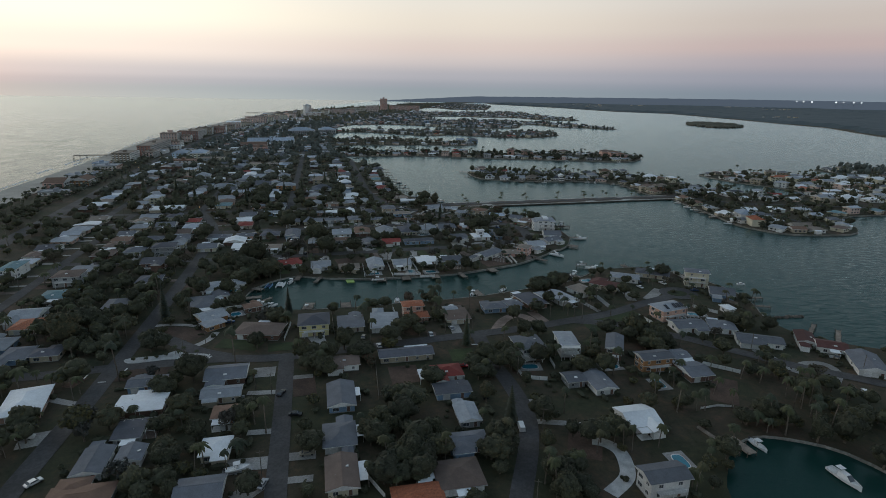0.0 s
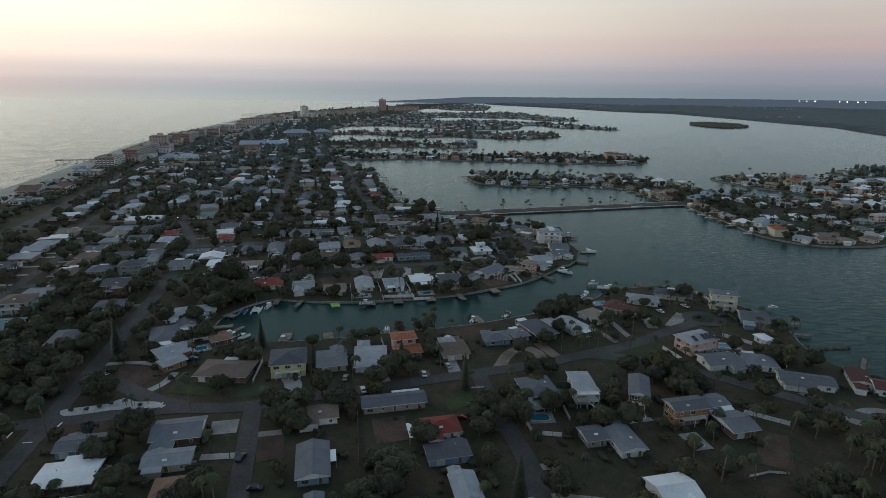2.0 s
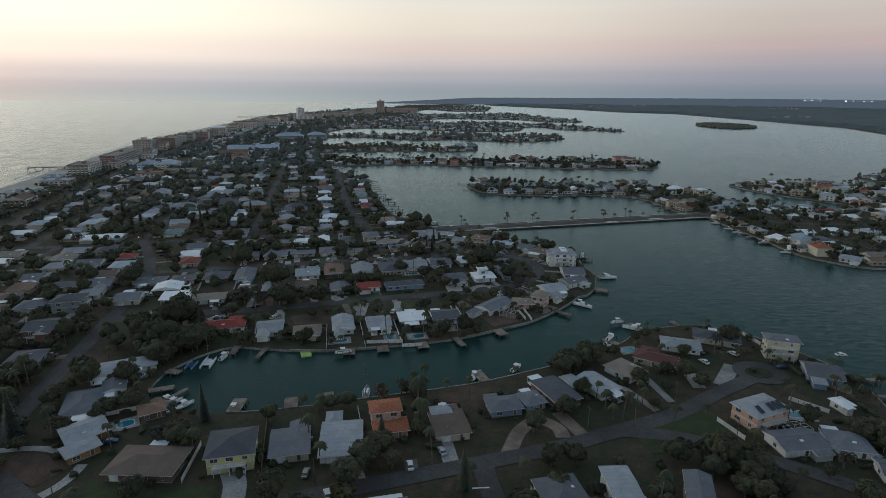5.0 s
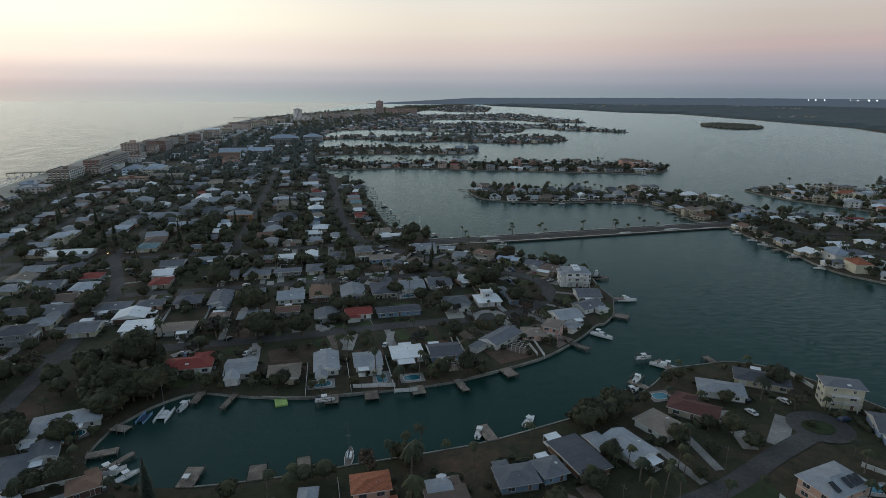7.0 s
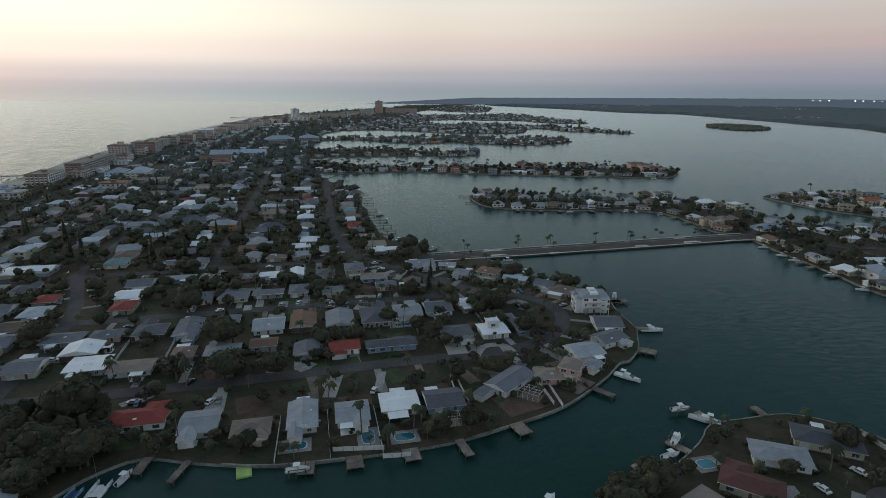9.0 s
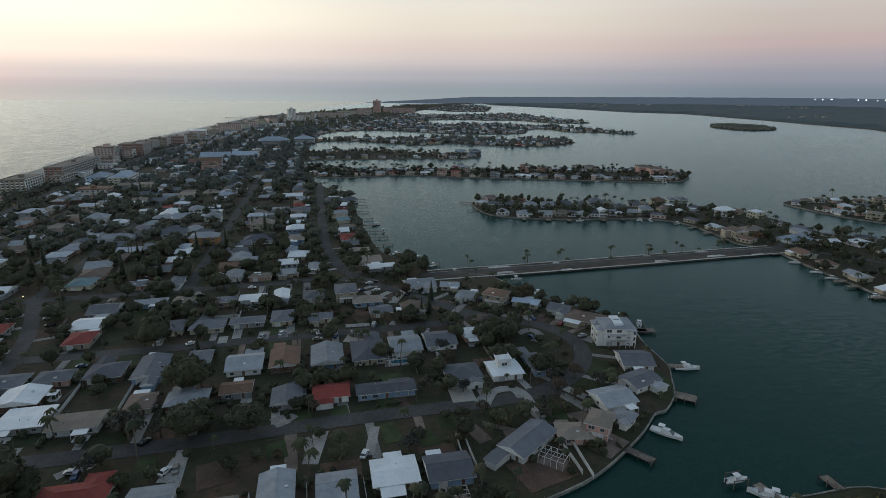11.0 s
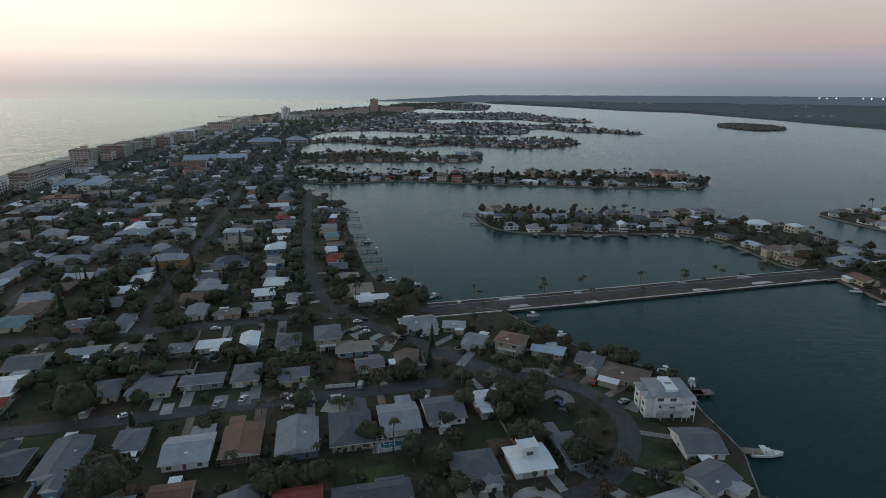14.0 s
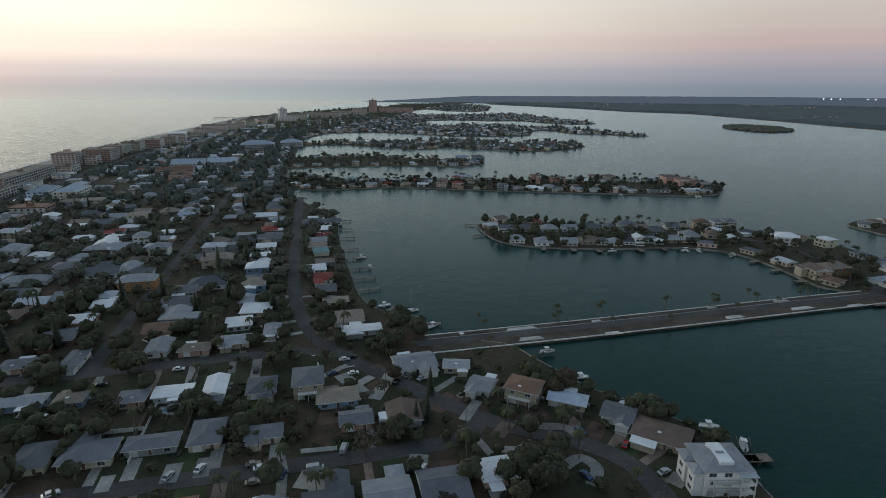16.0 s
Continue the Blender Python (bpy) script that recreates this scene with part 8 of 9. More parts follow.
drive([(-39.4, 489.1), (-28.4, 474.3)], 6, CONCRETE)
drive([(14.7, 469.6), (9.0, 456.8)], 4, CONCRETE)
drive([(24.5, 455.5), (19.8, 447.3)], 5, PAVER)
drive([(29.6, 457.3), (35.7, 453.5), (43.2, 452.7), (47.8, 448.0)], 4, CONCRETE)
drive([(61.0, 448.4), (69.5, 456.7)], 4, CONCRETE)
drive([(19.2, 441.3), (25.4, 440.0), (30.3, 443.1)], 4, CONCRETE)
drive([(38.9, 432.1), (45.0, 436.3), (48.8, 431.1), (45.2, 423.6)], 4, CONCRETE)
drive([(-47.1, 428.9), (-50.2, 436.8)], 4.5, CONCRETE)
drive([(-70.5, 427.1), (-72.6, 436.3)], 4.5, CONCRETE)
drive([(-79.1, 424.5), (-80.8, 433.4)], 5, CONCRETE)
drive([(-96.2, 420.6), (-98.0, 427.8)], 4, CONCRETE)
drive([(-41.5, 426.5), (-28.0, 424.4)], 8, SAND)
drive([(73.1, 424.2), (69.6, 427.7)], 6, CONCRETE)
drive([(-5.8, 437.9), (-6.3, 429.8)], 6, CONCRETE)

# clipped lawns and bare plots that show
lawn([(-128.5, 220.5), (-119, 219.2), (-109.5, 215.0)], 11, DIRT)
lawn([(-17.0, 351.8), (-11.6, 354.2)], 11, GRASS)
lawn([(-4.6, 349.0), (0.9, 350.9)], 9, GRASS)
lawn([(25.5, 330.2), (41.1, 338.3)], 14, DIRT)
lawn([(-52.6, 342.2), (-46.7, 344.5)], 9, GRASS)
lawn([(-90.2, 335.3), (-84.8, 337.4)], 7, GRASS)
lawn([(-69.6, 330.0), (-60.7, 334.0)], 12, DIRT)
lawn([(-21.0, 181.9), (-9.8, 184.6)], 14, DIRT)
lawn([(-56.7, 172.2), (-48.6, 174.5)], 14, DIRT)
lawn([(102.6, 176.2), (111.5, 172.1)], 20, DIRT)
lawn([(40.5, 141.6), (50.9, 138.7)], 16, DIRT)
lawn([(-65.4, 542.2), (-60.7, 545.9)], 6, DIRT)
lawn([(13.7, 513.9), (26.8, 520.2)], 10, GRASS)
lawn([(-26.2, 491.8), (-21.9, 494.4)], 9, DIRT)
lawn([(-0.9, 471.1), (5.3, 465.6)], 13, DIRT)
lawn([(-35.7, 363.3), (-30.2, 365.4)], 10, GRASS)
lawn([(-16.2, 368.9), (-9.2, 371.7)], 9, DIRT)
lawn([(-21.1, 370.9), (-14.1, 372.5)], 10, GRASS)
lawn([(2.0, 358.3), (8.6, 359.7)], 9, GRASS)
lawn([(18.8, 362.5), (25.8, 364.0)], 11, GRASS)
lawn([(-131.9, 179.0), (-108.9, 181.9)], 10, DIRT)
lawn([(-142.2, 174.3), (-137.4, 173.5)], 8, DIRT)
lawn([(68, 234.5), (84, 238.5), (101, 246)], 16, GRASS)
lawn([(-99, 209), (-90, 208), (-80, 206)], 9, GRASS)
lawn([(-76, 205), (-68, 207), (-60, 208)], 8, GRASS)
lawn([(3, 200), (13, 202)], 11, GRASS)
lawn([(87, 396), (90, 387), (86, 374)], 8, GRASS)
lawn([(70, 392), (64, 398)], 8, GRASS)
bed = [(-131, 192.4), (-125, 194.6), (-118, 196.6), (-113.7, 200.6), (-108.4, 198.4), (-102, 198.6), (-98.3, 197.3), (-98, 195.0), (-105, 193.6), (-114, 192.8), (-121, 190.4), (-128, 189.0)]
slab("gravel_bed", smooth_line(bed, 3, True), LAND + 0.34, (GRAVEL, CONCRETE), label="white gravel bed with small palms between two streets", category="gravel bed", deep=LAND - 0.2)
for x, y, kind, k in ((-127, 191.5, "shrub", 0.42), (-122, 192.4, "shrub", 0.36), (-118.5, 194, "shrub", 0.45), (-115.5, 196, "shrub", 0.4), (-112.5, 197.5, "big_palm", 0.55), (-110, 195.5, "palm", 0.5), (-107.5, 196.3, "palm", 0.55), (-105, 195.4, "shrub", 0.36), (-103, 196.8, "palm", 0.45)):
    tree(x, y, kind, k, random.Random(int(x)), LAND + 0.3)
for x, y, w, a in ((-138.2, 177.9, 3.1, 98), (-129.7, 174.1, 3.0, 8), (-126.0, 184.0, 2.4, 94), (-98.7, 196.4, 3.7, 80), (-131.1, 219.8, 2.2, 52), (-52.3, 505.8, 5.0, 14), (-36.2, 495.4, 3.6, 26), (-50.3, 497.6, 3.2, -69), (-130.3, 217.7, 2.5, 42), (-97.2, 195.6, 2.2, 73), (15.0, 210.8, 5.0, 4), (-133.6, 519.4, 5.0, -34)):
    thing("stop_line", pose(x, y, LAND + 0.275, 0, 0, a), "worn white stop line painted on asphalt", "road marking", Build().box(-w / 2, w / 2, -0.25, 0.25, 0, 0.006).data("stop_line", FENCE_WHITE), kind="structure")
# rock groyne off the east shore
gro = random.Random(6)
for i in range(13):
    rock = Build()
    blob(rock, 0, 0, 0, gro.uniform(0.8, 1.5), gro.uniform(0.8, 1.3), gro.uniform(0.6, 1.0), gro, 4, 7, 0, 0.3)
    thing("groyne_rock", pose(165 + i * 1.6, 247.5 + i * 0.25 + gro.uniform(-0.5, 0.5), 0.1), "dark wet rock of a low groyne", "rock", rock.data("groyne_rock", PILING), group="groyne rocks")
cage(-98.6, 142.7, 11, 8)
cage(6.5, 320.5, 8, 5)
cage(37.5, 338.0, 8, 6, -44)
cage(-17.5, 402.0, 7, 5)
cage(120.9, 238.0, 9, 5)
thing("floating_platform", pose(-55.0, 295.8, 0.0, 0, 0, GRID + 8), "lime green floating swim platform at the seawall", "platform", Build().box(-2.2, 2.2, -2.6, 2.6, -0.1, 0.55).data("floating_platform", surface("lime_decking", (0.32, 0.46, 0.14), 0.8, 0.4, 3.0, 0.15, 0.1)))

yard_rng = random.Random(90)
HOUSES = [(o.matrix_basis.translation.x, o.matrix_basis.translation.y, o.matrix_basis.to_euler().z) for o in list(scene.collection.objects) if o.name.split(".")[0] == "house"]
layer = 0


def patch(name, cx, cy, w, d, turn, mat, label, category):
    global layer
    layer += 1
    z = LAND + 0.006 + 0.0042 * (layer % 24)
    b = Build().add([(-w / 2, -d / 2, 0), (w / 2, -d / 2, 0), (w / 2, d / 2, 0), (-w / 2, d / 2, 0)], [(0, 1, 2, 3)])
    return thing(name, pose(cx, cy, z, 0, 0, turn), label, category, b.data(name, mat), kind="structure")


for hx, hy, rot in HOUSES:
    u, v = to_uv(hx, hy)
    if v > 600 or (v < 300 and u > -150) or not inside(main_line, hx, hy):
        continue
    # the drive runs from the house to the street that lies nearest
    dists = [(edge_distance(line, hx, hy), line) for line, _ in ROADS]
    dist, line = min(dists, key=lambda t: t[0])
    if 8 < dist < 36:
        best = None
        for (x1, y1), (x2, y2) in zip(line[:-1], line[1:]):
            dx, dy = x2 - x1, y2 - y1
            t = max(0.0, min(1.0, ((hx - x1) * dx + (hy - y1) * dy) / (dx * dx + dy * dy + 1e-9)))
            q = (math.hypot(hx - x1 - t * dx, hy - y1 - t * dy), x1 + t * dx, y1 + t * dy)
            if best is None or q < best:
                best = q
        _, rx, ry = best
        a = math.degrees(math.atan2(ry - hy, rx - hx)) + 90
        side = yard_rng.choice((-4.0, 3.5, 4.0))
        ox, oy = side * math.cos(radians(a)), side * math.sin(radians(a))
        mat = yard_rng.choice((CONCRETE, CONCRETE, CONCRETE, PAVER))
        reach = max(4.0, dist - 6.0)
        ux, uy = (rx - hx) / dist, (ry - hy) / dist
        cx, cy = hx + ux * (dist - reach / 2 - 2.0) + ox, hy + uy * (dist - reach / 2 - 2.0) + oy
        patch("driveway", cx, cy, yard_rng.choice((2.6, 3.0, 4.0)), reach, a, mat, "pale concrete or paver drive from house to street", "driveway")
        if yard_rng.random() < 0.4:
            gx, gy = hx + ux * (dist - reach / 2) - ox, hy + uy * (dist - reach / 2) - oy
            patch("front_lawn", gx, gy, yard_rng.uniform(6, 9), reach * 0.9, a, yard_rng.choice((GRASS, GRASS, DIRT)), "small clipped front lawn beside the drive", "lawn")
        if yard_rng.random() < 0.12:
            car(cx + yard_rng.uniform(-0.5, 0.5), cy, "car", a + 90)
    if yard_rng.random() < 0.55:
        gx, gy = uv(u + yard_rng.uniform(-3, 3), v + yard_rng.choice((-1, 1)) * 10)
        if inside(main_line, gx, gy) and off_road(gx, gy, 5) and edge_distance(shore, gx, gy) > 7:
            patch("back_yard", gx, gy, yard_rng.uniform(10, 14), yard_rng.uniform(7, 10), GRID, yard_rng.choice((GRASS, DIRT, DIRT)), "bare or grassed back yard behind a house", "yard")


def fence(x0, y0, x1, y1, mat=FENCE_WHITE, height=1.7):
    L = math.hypot(x1 - x0, y1 - y0)
    ob = thing("fence", pose(x0, y0, LAND, 0, 0, math.degrees(math.atan2(y1 - y0, x1 - x0))), "white vinyl panel fence along a yard" if mat is FENCE_WHITE else "weathered board fence along a yard", "fence", group="fences")
    n = max(1, round(L / 3.0))
    panel_b = Build().box(0.06, L / n - 0.06, -0.03, 0.03, 0.08, height).box(0.0, L / n, -0.045, 0.045, height - 0.12, height)
    pd, qd = panel_b.data("panel", mat), Build().box(-0.07, 0.07, -0.07, 0.07, -0.3, height + 0.12).data("post", mat)
    for i in range(n):
        part("panel", pd, ob, pose(L * i / n, 0, 0))
    part("post", qd, ob)
    part("post", qd, ob, pose(L, 0, 0))


fence(-29.9, 304.6, -13.9, 305.7)
fence(-35.9, 326.0, -30.1, 301.5)
fence(-19.9, 328.5, -13.9, 303.5)
fence(-51.2, 322.1, -46.5, 298.0)
fence(8.8, 357.1, 13.9, 333.0)
fence(43.7, 357.9, 47.9, 330.7)
fence(-143.0, 337.3, -131.9, 338.3)
fence(-130.1, 356.0, -135.9, 382.3)
fence(-109.9, 356.5, -115.9, 382.9)
fence(98.5, 245.2, 102.4, 234.3)
fence(-26.0, 251.2, -18.6, 222.1)
fence(131.5, 259.1, 140.5, 250.3)
fence(-71.0, 212.5, -72.7, 230.2)
fence(-55.7, 242.9, -49.6, 217.6, FENCE_WOOD)
fence(149.8, 235.3, 142.7, 227.9)
fence(100.5, 186.0, 108.2, 194.4)
fence(108.2, 194.4, 119.9, 187.4)
fence(-115.1, 244.9, -97.6, 253.0)
fence(-97.6, 253.0, -92.0, 254.5)
fence(92.2, 160.8, 99.2, 162.8, FENCE_WHITE, 0.9)
fence(99.2, 162.8, 104.6, 162.2, FENCE_WHITE, 0.9)
fence(26.5, 199.1, 31.3, 182.4)
fence(31.8, 181.0, 40.6, 179.9)
fence(-111.0, 433.2, -115.1, 447.6)
fence(-115.1, 447.6, -99.1, 450.6)
fence(-94.8, 432.5, -98.4, 449.9)
fence(-98.4, 449.9, -104.2, 475.2)
fence(-43.3, 438.4, -32.2, 440.1)
fence(-94.4, 472.3, -98.9, 494.2, FENCE_WOOD)
fence(-36.1, 470.1, -24.1, 474.4, FENCE_WOOD)
fence(-92.0, 184.8, -85.5, 163.3, FENCE_WOOD)
fence(-27.8, 191.4, -23.5, 164.8, FENCE_WOOD)
fence(-23.0, 123.3, -16.1, 113.7)
fence(29.0, 209.8, 32.2, 191.5)
fence(44.7, 196.5, 45.4, 189.3)
fence(150.2, 270.2, 157.4, 263.0, FENCE_WOOD)
fence(144.0, 316.0, 146.1, 305.0)
fence(-5.3, 302.3, -13.8, 301.3)
fence(16.7, 357.5, 27.5, 353.0, FENCE_WOOD)
fence(-40.1, 428.2, -26.8, 423.8, FENCE_WOOD)
fence(-136.0, 368.0, -135.5, 378.8, FENCE_WOOD)
fence(7.6, 351.5, 10.3, 333.8)
fence(41.9, 346.8, 45.0, 332.2)
fr = random.Random(66)
for u in range(-146, 130, 16):
    for v0, v1 in ((385, 403), (457, 474)):
        if fr.random() < 0.3:
            a, b = uv(u + fr.uniform(-1, 1), v0), uv(u, v1)
            if all(inside(main_line, *p) and free(*p, -4) and off_road(*p, 2) for p in (a, b)):
                fence(*a, *b, FENCE_WHITE if fr.random() < 0.35 else FENCE_WOOD)

# ---- street poles and lamps ----
def pole(x, y, lit=False, height=9.0, turn=0.0):
    ob = thing("street_lamp" if lit else "utility_pole", pose(x, y, LAND, 0, 0, turn), "lit street lamp on a pole" if lit else "bare timber utility pole with a crossarm", "street lamp" if lit else "utility pole", group="street poles")
    part("pole", POLE, ob)
    arm = part("lamp_arm" if lit else "crossarm", ARM if lit else CROSS, ob)
    if lit:
        part("lamp_head", HEAD, arm)


POLE = Build().tube([(0, 0, -0.3), (0, 0, 9.0)], [0.15, 0.09], 7).data("pole", PILING)
ARM = Build().tube([(0, 0, 7.6), (1.6, 0, 8.0)], [0.05, 0.04], 6).data("lamp_arm", METAL)
CROSS = Build().box(-1.1, 1.1, -0.06, 0.06, 8.2, 8.35).box(-1.0, -0.9, -0.05, 0.05, 8.35, 8.55).box(0.9, 1.0, -0.05, 0.05, 8.35, 8.55).data("crossarm", PILING)
HEAD = Build().box(1.3, 2.0, -0.18, 0.18, 7.85, 8.0).data("lamp_head", LIT_WARM)
pr = random.Random(12)
for line, width in ROADS[1:14]:
    run = 0.0
    for (x0, y0), (x1, y1) in zip(line[:-1], line[1:]):
        L = math.hypot(x1 - x0, y1 - y0)
        steps = max(1, int(L / 8))
        for s in range(steps):
            run += L / steps
            if run > 38:
                run = 0
                t = s / steps
                px, py = x0 + (x1 - x0) * t - (y1 - y0) / L * (width / 2 + 1.2), y0 + (y1 - y0) * t + (x1 - x0) / L * (width / 2 + 1.2)
                if inside(main_line, px, py) and free(px, py, -2) and to_uv(px, py)[1] < 900:
                    pole(px, py, pr.random() < 0.04 and to_uv(px, py)[1] > 440, turn=math.degrees(math.atan2(y1 - y0, x1 - x0)) - 90)
for v in range(700, 1900, 55):
    u = -240 + max(0, v - 1000) * 0.06 + (9 if v % 2 else -9)
    pole(*uv(u, v), True, turn=GRID)

# ---- trees through the yards ----


def scatter(count, u0, u1, v0, v1, seed, kinds, lo=0.6, hi=1.15, gap=2.2):
    rng = random.Random(seed)
    done = tries = 0
    while done < count and tries < count * 12:
        tries += 1
        x, y = uv(rng.uniform(u0, u1), rng.uniform(v0, v1))
        if not inside(main_line, x, y) or not free(x, y, gap * 0.4) or not off_road(x, y, 1.2):
            continue
        near = edge_distance(shore, x, y) if u1 > -60 else 99
        if near < 3:
            continue
        tree(x, y, rng.choice(kinds), rng.uniform(lo, hi), rng)
        done += 1


# trees that stand out one by one
vg = random.Random(17)
for x, y, k in ((-132.3, 309.3, 1.82), (-137, 320.3, 1.28), (-118.2, 317.3, 2.16), (-113.2, 321.1, 1.19), (-116.6, 294.9, 1.82), (-108.1, 294.5, 1.67), (-102.4, 297, 1.45), (-113.5, 286.8, 1.46), (-101.4, 305.8, 0.94), (-175, 378.5, 1.61), (-158.4, 399.4, 1.16), (-80.2, 348.2, 1.97), (-89.5, 382.2, 1.71), (-60.8, 352.3, 1.59), (-48.4, 366.2, 0.79), (-4.9, 347.8, 0.72), (10.5, 351.2, 0.9), (13.4, 316.3, 1.26), (5.7, 384, 0.73), (58.8, 286, 1.36), (65.1, 285.6, 0.98), (106.8, 294.1, 0.79), (-123.6, 415.4, 2.01), (-117.1, 435.2, 0.71)):
    tree(x, y, "oak", k, vg, sure=True)
for x, y, k in ((-149.2, 439.8, 1.24), (-154.3, 437.6, 1.01), (-136.6, 441.8, 1.03), (-139.9, 455.7, 1.22), (-151.7, 455, 0.89), (-90.9, 376.8, 1.93), (-102.1, 443, 0.52), (-97.6, 457.9, 0.61), (-63.3, 435.6, 0.86), (-84.1, 463.2, 0.79), (31.9, 422.2, 1.71), (23.1, 414.2, 1.28), (20.3, 425.2, 0.97), (42.8, 394.3, 1.5), (-7, 397.6, 1.02), (56.3, 473.8, 0.83), (47.4, 421.4, 0.81), (-20, 528, 1.63), (-8, 524, 1), (-157.5, 482.8, 1.27), (-149.9, 482.8, 1.27), (-152.9, 497.5, 0.78), (-160.7, 545.8, 1.36), (-186.5, 554.1, 2.04)):
    tree(x, y, "oak", k, vg, sure=True)
for x, y, k in ((-187, 568.8, 1.44), (-178.3, 526, 1.5), (-112.5, 555.8, 1.54), (-106.6, 563.9, 1.4), (-91.5, 568.3, 1.15), (-68.7, 458.9, 0.86), (-63.3, 445, 0.78), (-50.9, 456.5, 0.79), (-43.3, 451.3, 0.81), (-69.7, 506.3, 1.05), (-70.8, 519.6, 0.98), (-55.3, 525.5, 1.38), (-17.7, 447.1, 0.71), (-156.7, 468.1, 0.97), (-99.9, 458.8, 0.7), (-78, 460.8, 0.67), (-85.6, 462.2, 0.57), (-121.5, 465.6, 0.78), (-124.7, 451.7, 0.99), (-134.9, 450.1, 0.99), (-127.8, 428, 1.03), (-179.7, 628.4, 1.19), (-157.6, 618.9, 0.99), (-111, 520.5, 0.85)):
    tree(x, y, "oak", k, vg, sure=True)
for x, y, k in ((-130.1, 266, 1.34), (-105.3, 250.4, 1.25), (-111.6, 247.6, 0.83), (-55.5, 244.4, 0.82), (74.3, 268.5, 0.55), (93.5, 278, 0.81), (100.3, 274.8, 0.97), (132.5, 306.6, 1.14), (103.2, 268.9, 0.77), (88.8, 265, 0.67), (63.5, 289.3, 1.24)):
    tree(x, y, "oak", k, vg, sure=True)
for x, y, k in ((-133.7, 380.5, 1.04), (-89.2, 335.5, 1.22), (5.9, 318.1, 0.79), (7.8, 320, 0.8), (-2.7, 319.4, 1.04), (-18.3, 306.4, 0.67), (49.5, 352.8, 1.14), (64.1, 341.2, 1.06), (-100.3, 447.3, 1.14), (1.7, 377.7, 0.91), (9.1, 434.8, 0.89), (12.4, 433.4, 0.89), (35.6, 485.5, 0.88), (39.5, 483.6, 0.88), (43.9, 483.6, 0.88), (33.4, 498.1, 0.93), (24.2, 451.3, 1.14), (44.5, 435.9, 1.27), (-23.2, 381.9, 0.6), (19.2, 382.7, 0.6), (28.6, 383.7, 0.55), (-14.1, 399.5, 0.97), (-59.5, 444.3, 0.76), (-44.5, 525, 1.32)):
    tree(x, y, "palm", k, vg, sure=True)
for x, y, k in ((-132.9, 284, 0.9), (-113.1, 265.8, 0.66), (52.8, 292.6, 0.85), (60.7, 259.4, 0.86), (75.5, 258.3, 0.85), (76.3, 255.7, 0.83), (72.6, 256.3, 0.78), (96, 248.5, 0.81), (46, 248.3, 0.79), (82.9, 267.7, 0.89), (96.2, 291.5, 0.94), (87.9, 298.4, 0.87), (140.1, 289.3, 0.83), (141.2, 282.2, 0.8), (121.1, 289.2, 0.83), (132.8, 263.8, 0.88)):
    tree(x, y, "palm", k, vg, sure=True)
for x, y, k in ((-99.2, 348.6, 1.67), (38.8, 362.4, 1.09), (46.7, 374.8, 0.84), (-115.3, 460.9, 1.02), (3.8, 406.3, 0.81), (-22.6, 437, 1.36), (71.5, 292.2, 1.28)):
    tree(x, y, "bare", k, vg, sure=True)
for x, y, k in ((-69.2, 310.6, 1.19), (-84.9, 303.5, 1.24), (-89.5, 325.9, 1.06), (-60.8, 333.5, 1.1), (23.3, 357.8, 1.79), (-14.3, 310.1, 1), (27.7, 338.4, 0.64), (45.6, 347.9, 1.09), (51.6, 345.2, 1), (138.7, 314.4, 1.02), (-77.6, 416.8, 0.98), (-95.4, 407.6, 0.78), (-118.2, 406.4, 0.84), (-70.3, 445.5, 1.03), (76.5, 465.6, 1.31), (82.8, 462.3, 1.1), (86.7, 456.3, 1.07), (7.5, 407.6, 0.85), (-124.8, 489.3, 2.45), (-6.4, 444, 1.28), (2.9, 445.9, 1.14), (-70.3, 445.3, 0.84)):
    tree(x, y, "shrub", k, vg, sure=True)
for x, y, k in ((-30.2, 344.7, 1.05), (76.1, 359.9, 1.34), (121.5, 296.6, 1.13)):
    tree(x, y, "big_palm", k, vg, sure=True)
for x, y, k in ((-106.5, 301, 1.1), (-99.5, 303.5, 1.0), (-112, 305, 1.3), (-119, 300, 1.3), (-95, 309, 0.9)):
    tree(x, y, "oak", k, vg, sure=True)
for x, y, k in ((48.9, 477.9, 1.41),):
    tree(x, y, "rust", k, vg, sure=True)
for x, y, k in ((-167, 563.1, 1.36),):
    tree(x, y, "conifer", k, vg, sure=True)

for x, y, k in ((-161.6, 202.2, 2.44), (-163.6, 219.7, 1.95), (-145.3, 217.1, 1.47), (-158.8, 236.2, 1.19), (-124.1, 199.9, 0.96), (-95.3, 175.2, 1.45), (-89.6, 152.8, 1.1), (-78.9, 139.2, 1.21), (-109.6, 144.1, 1.06), (-79.3, 117.6, 0.94), (-65.3, 140.7, 0.74), (-58, 193.4, 1.33), (-51.5, 191.8, 1.11), (-11.1, 219.6, 1.1), (-12.8, 157.4, 1.49), (-17.6, 145.3, 1.06), (-7.6, 136.6, 1.62), (-14.4, 129.3, 1.13), (-6.9, 120.5, 1.09), (-37.4, 114.5, 0.67), (13.3, 131.9, 1), (31.9, 122, 0.94), (38.9, 153.3, 0.64), (35.7, 207.1, 1.04)):
    tree(x, y, "oak", k, vg, sure=True)
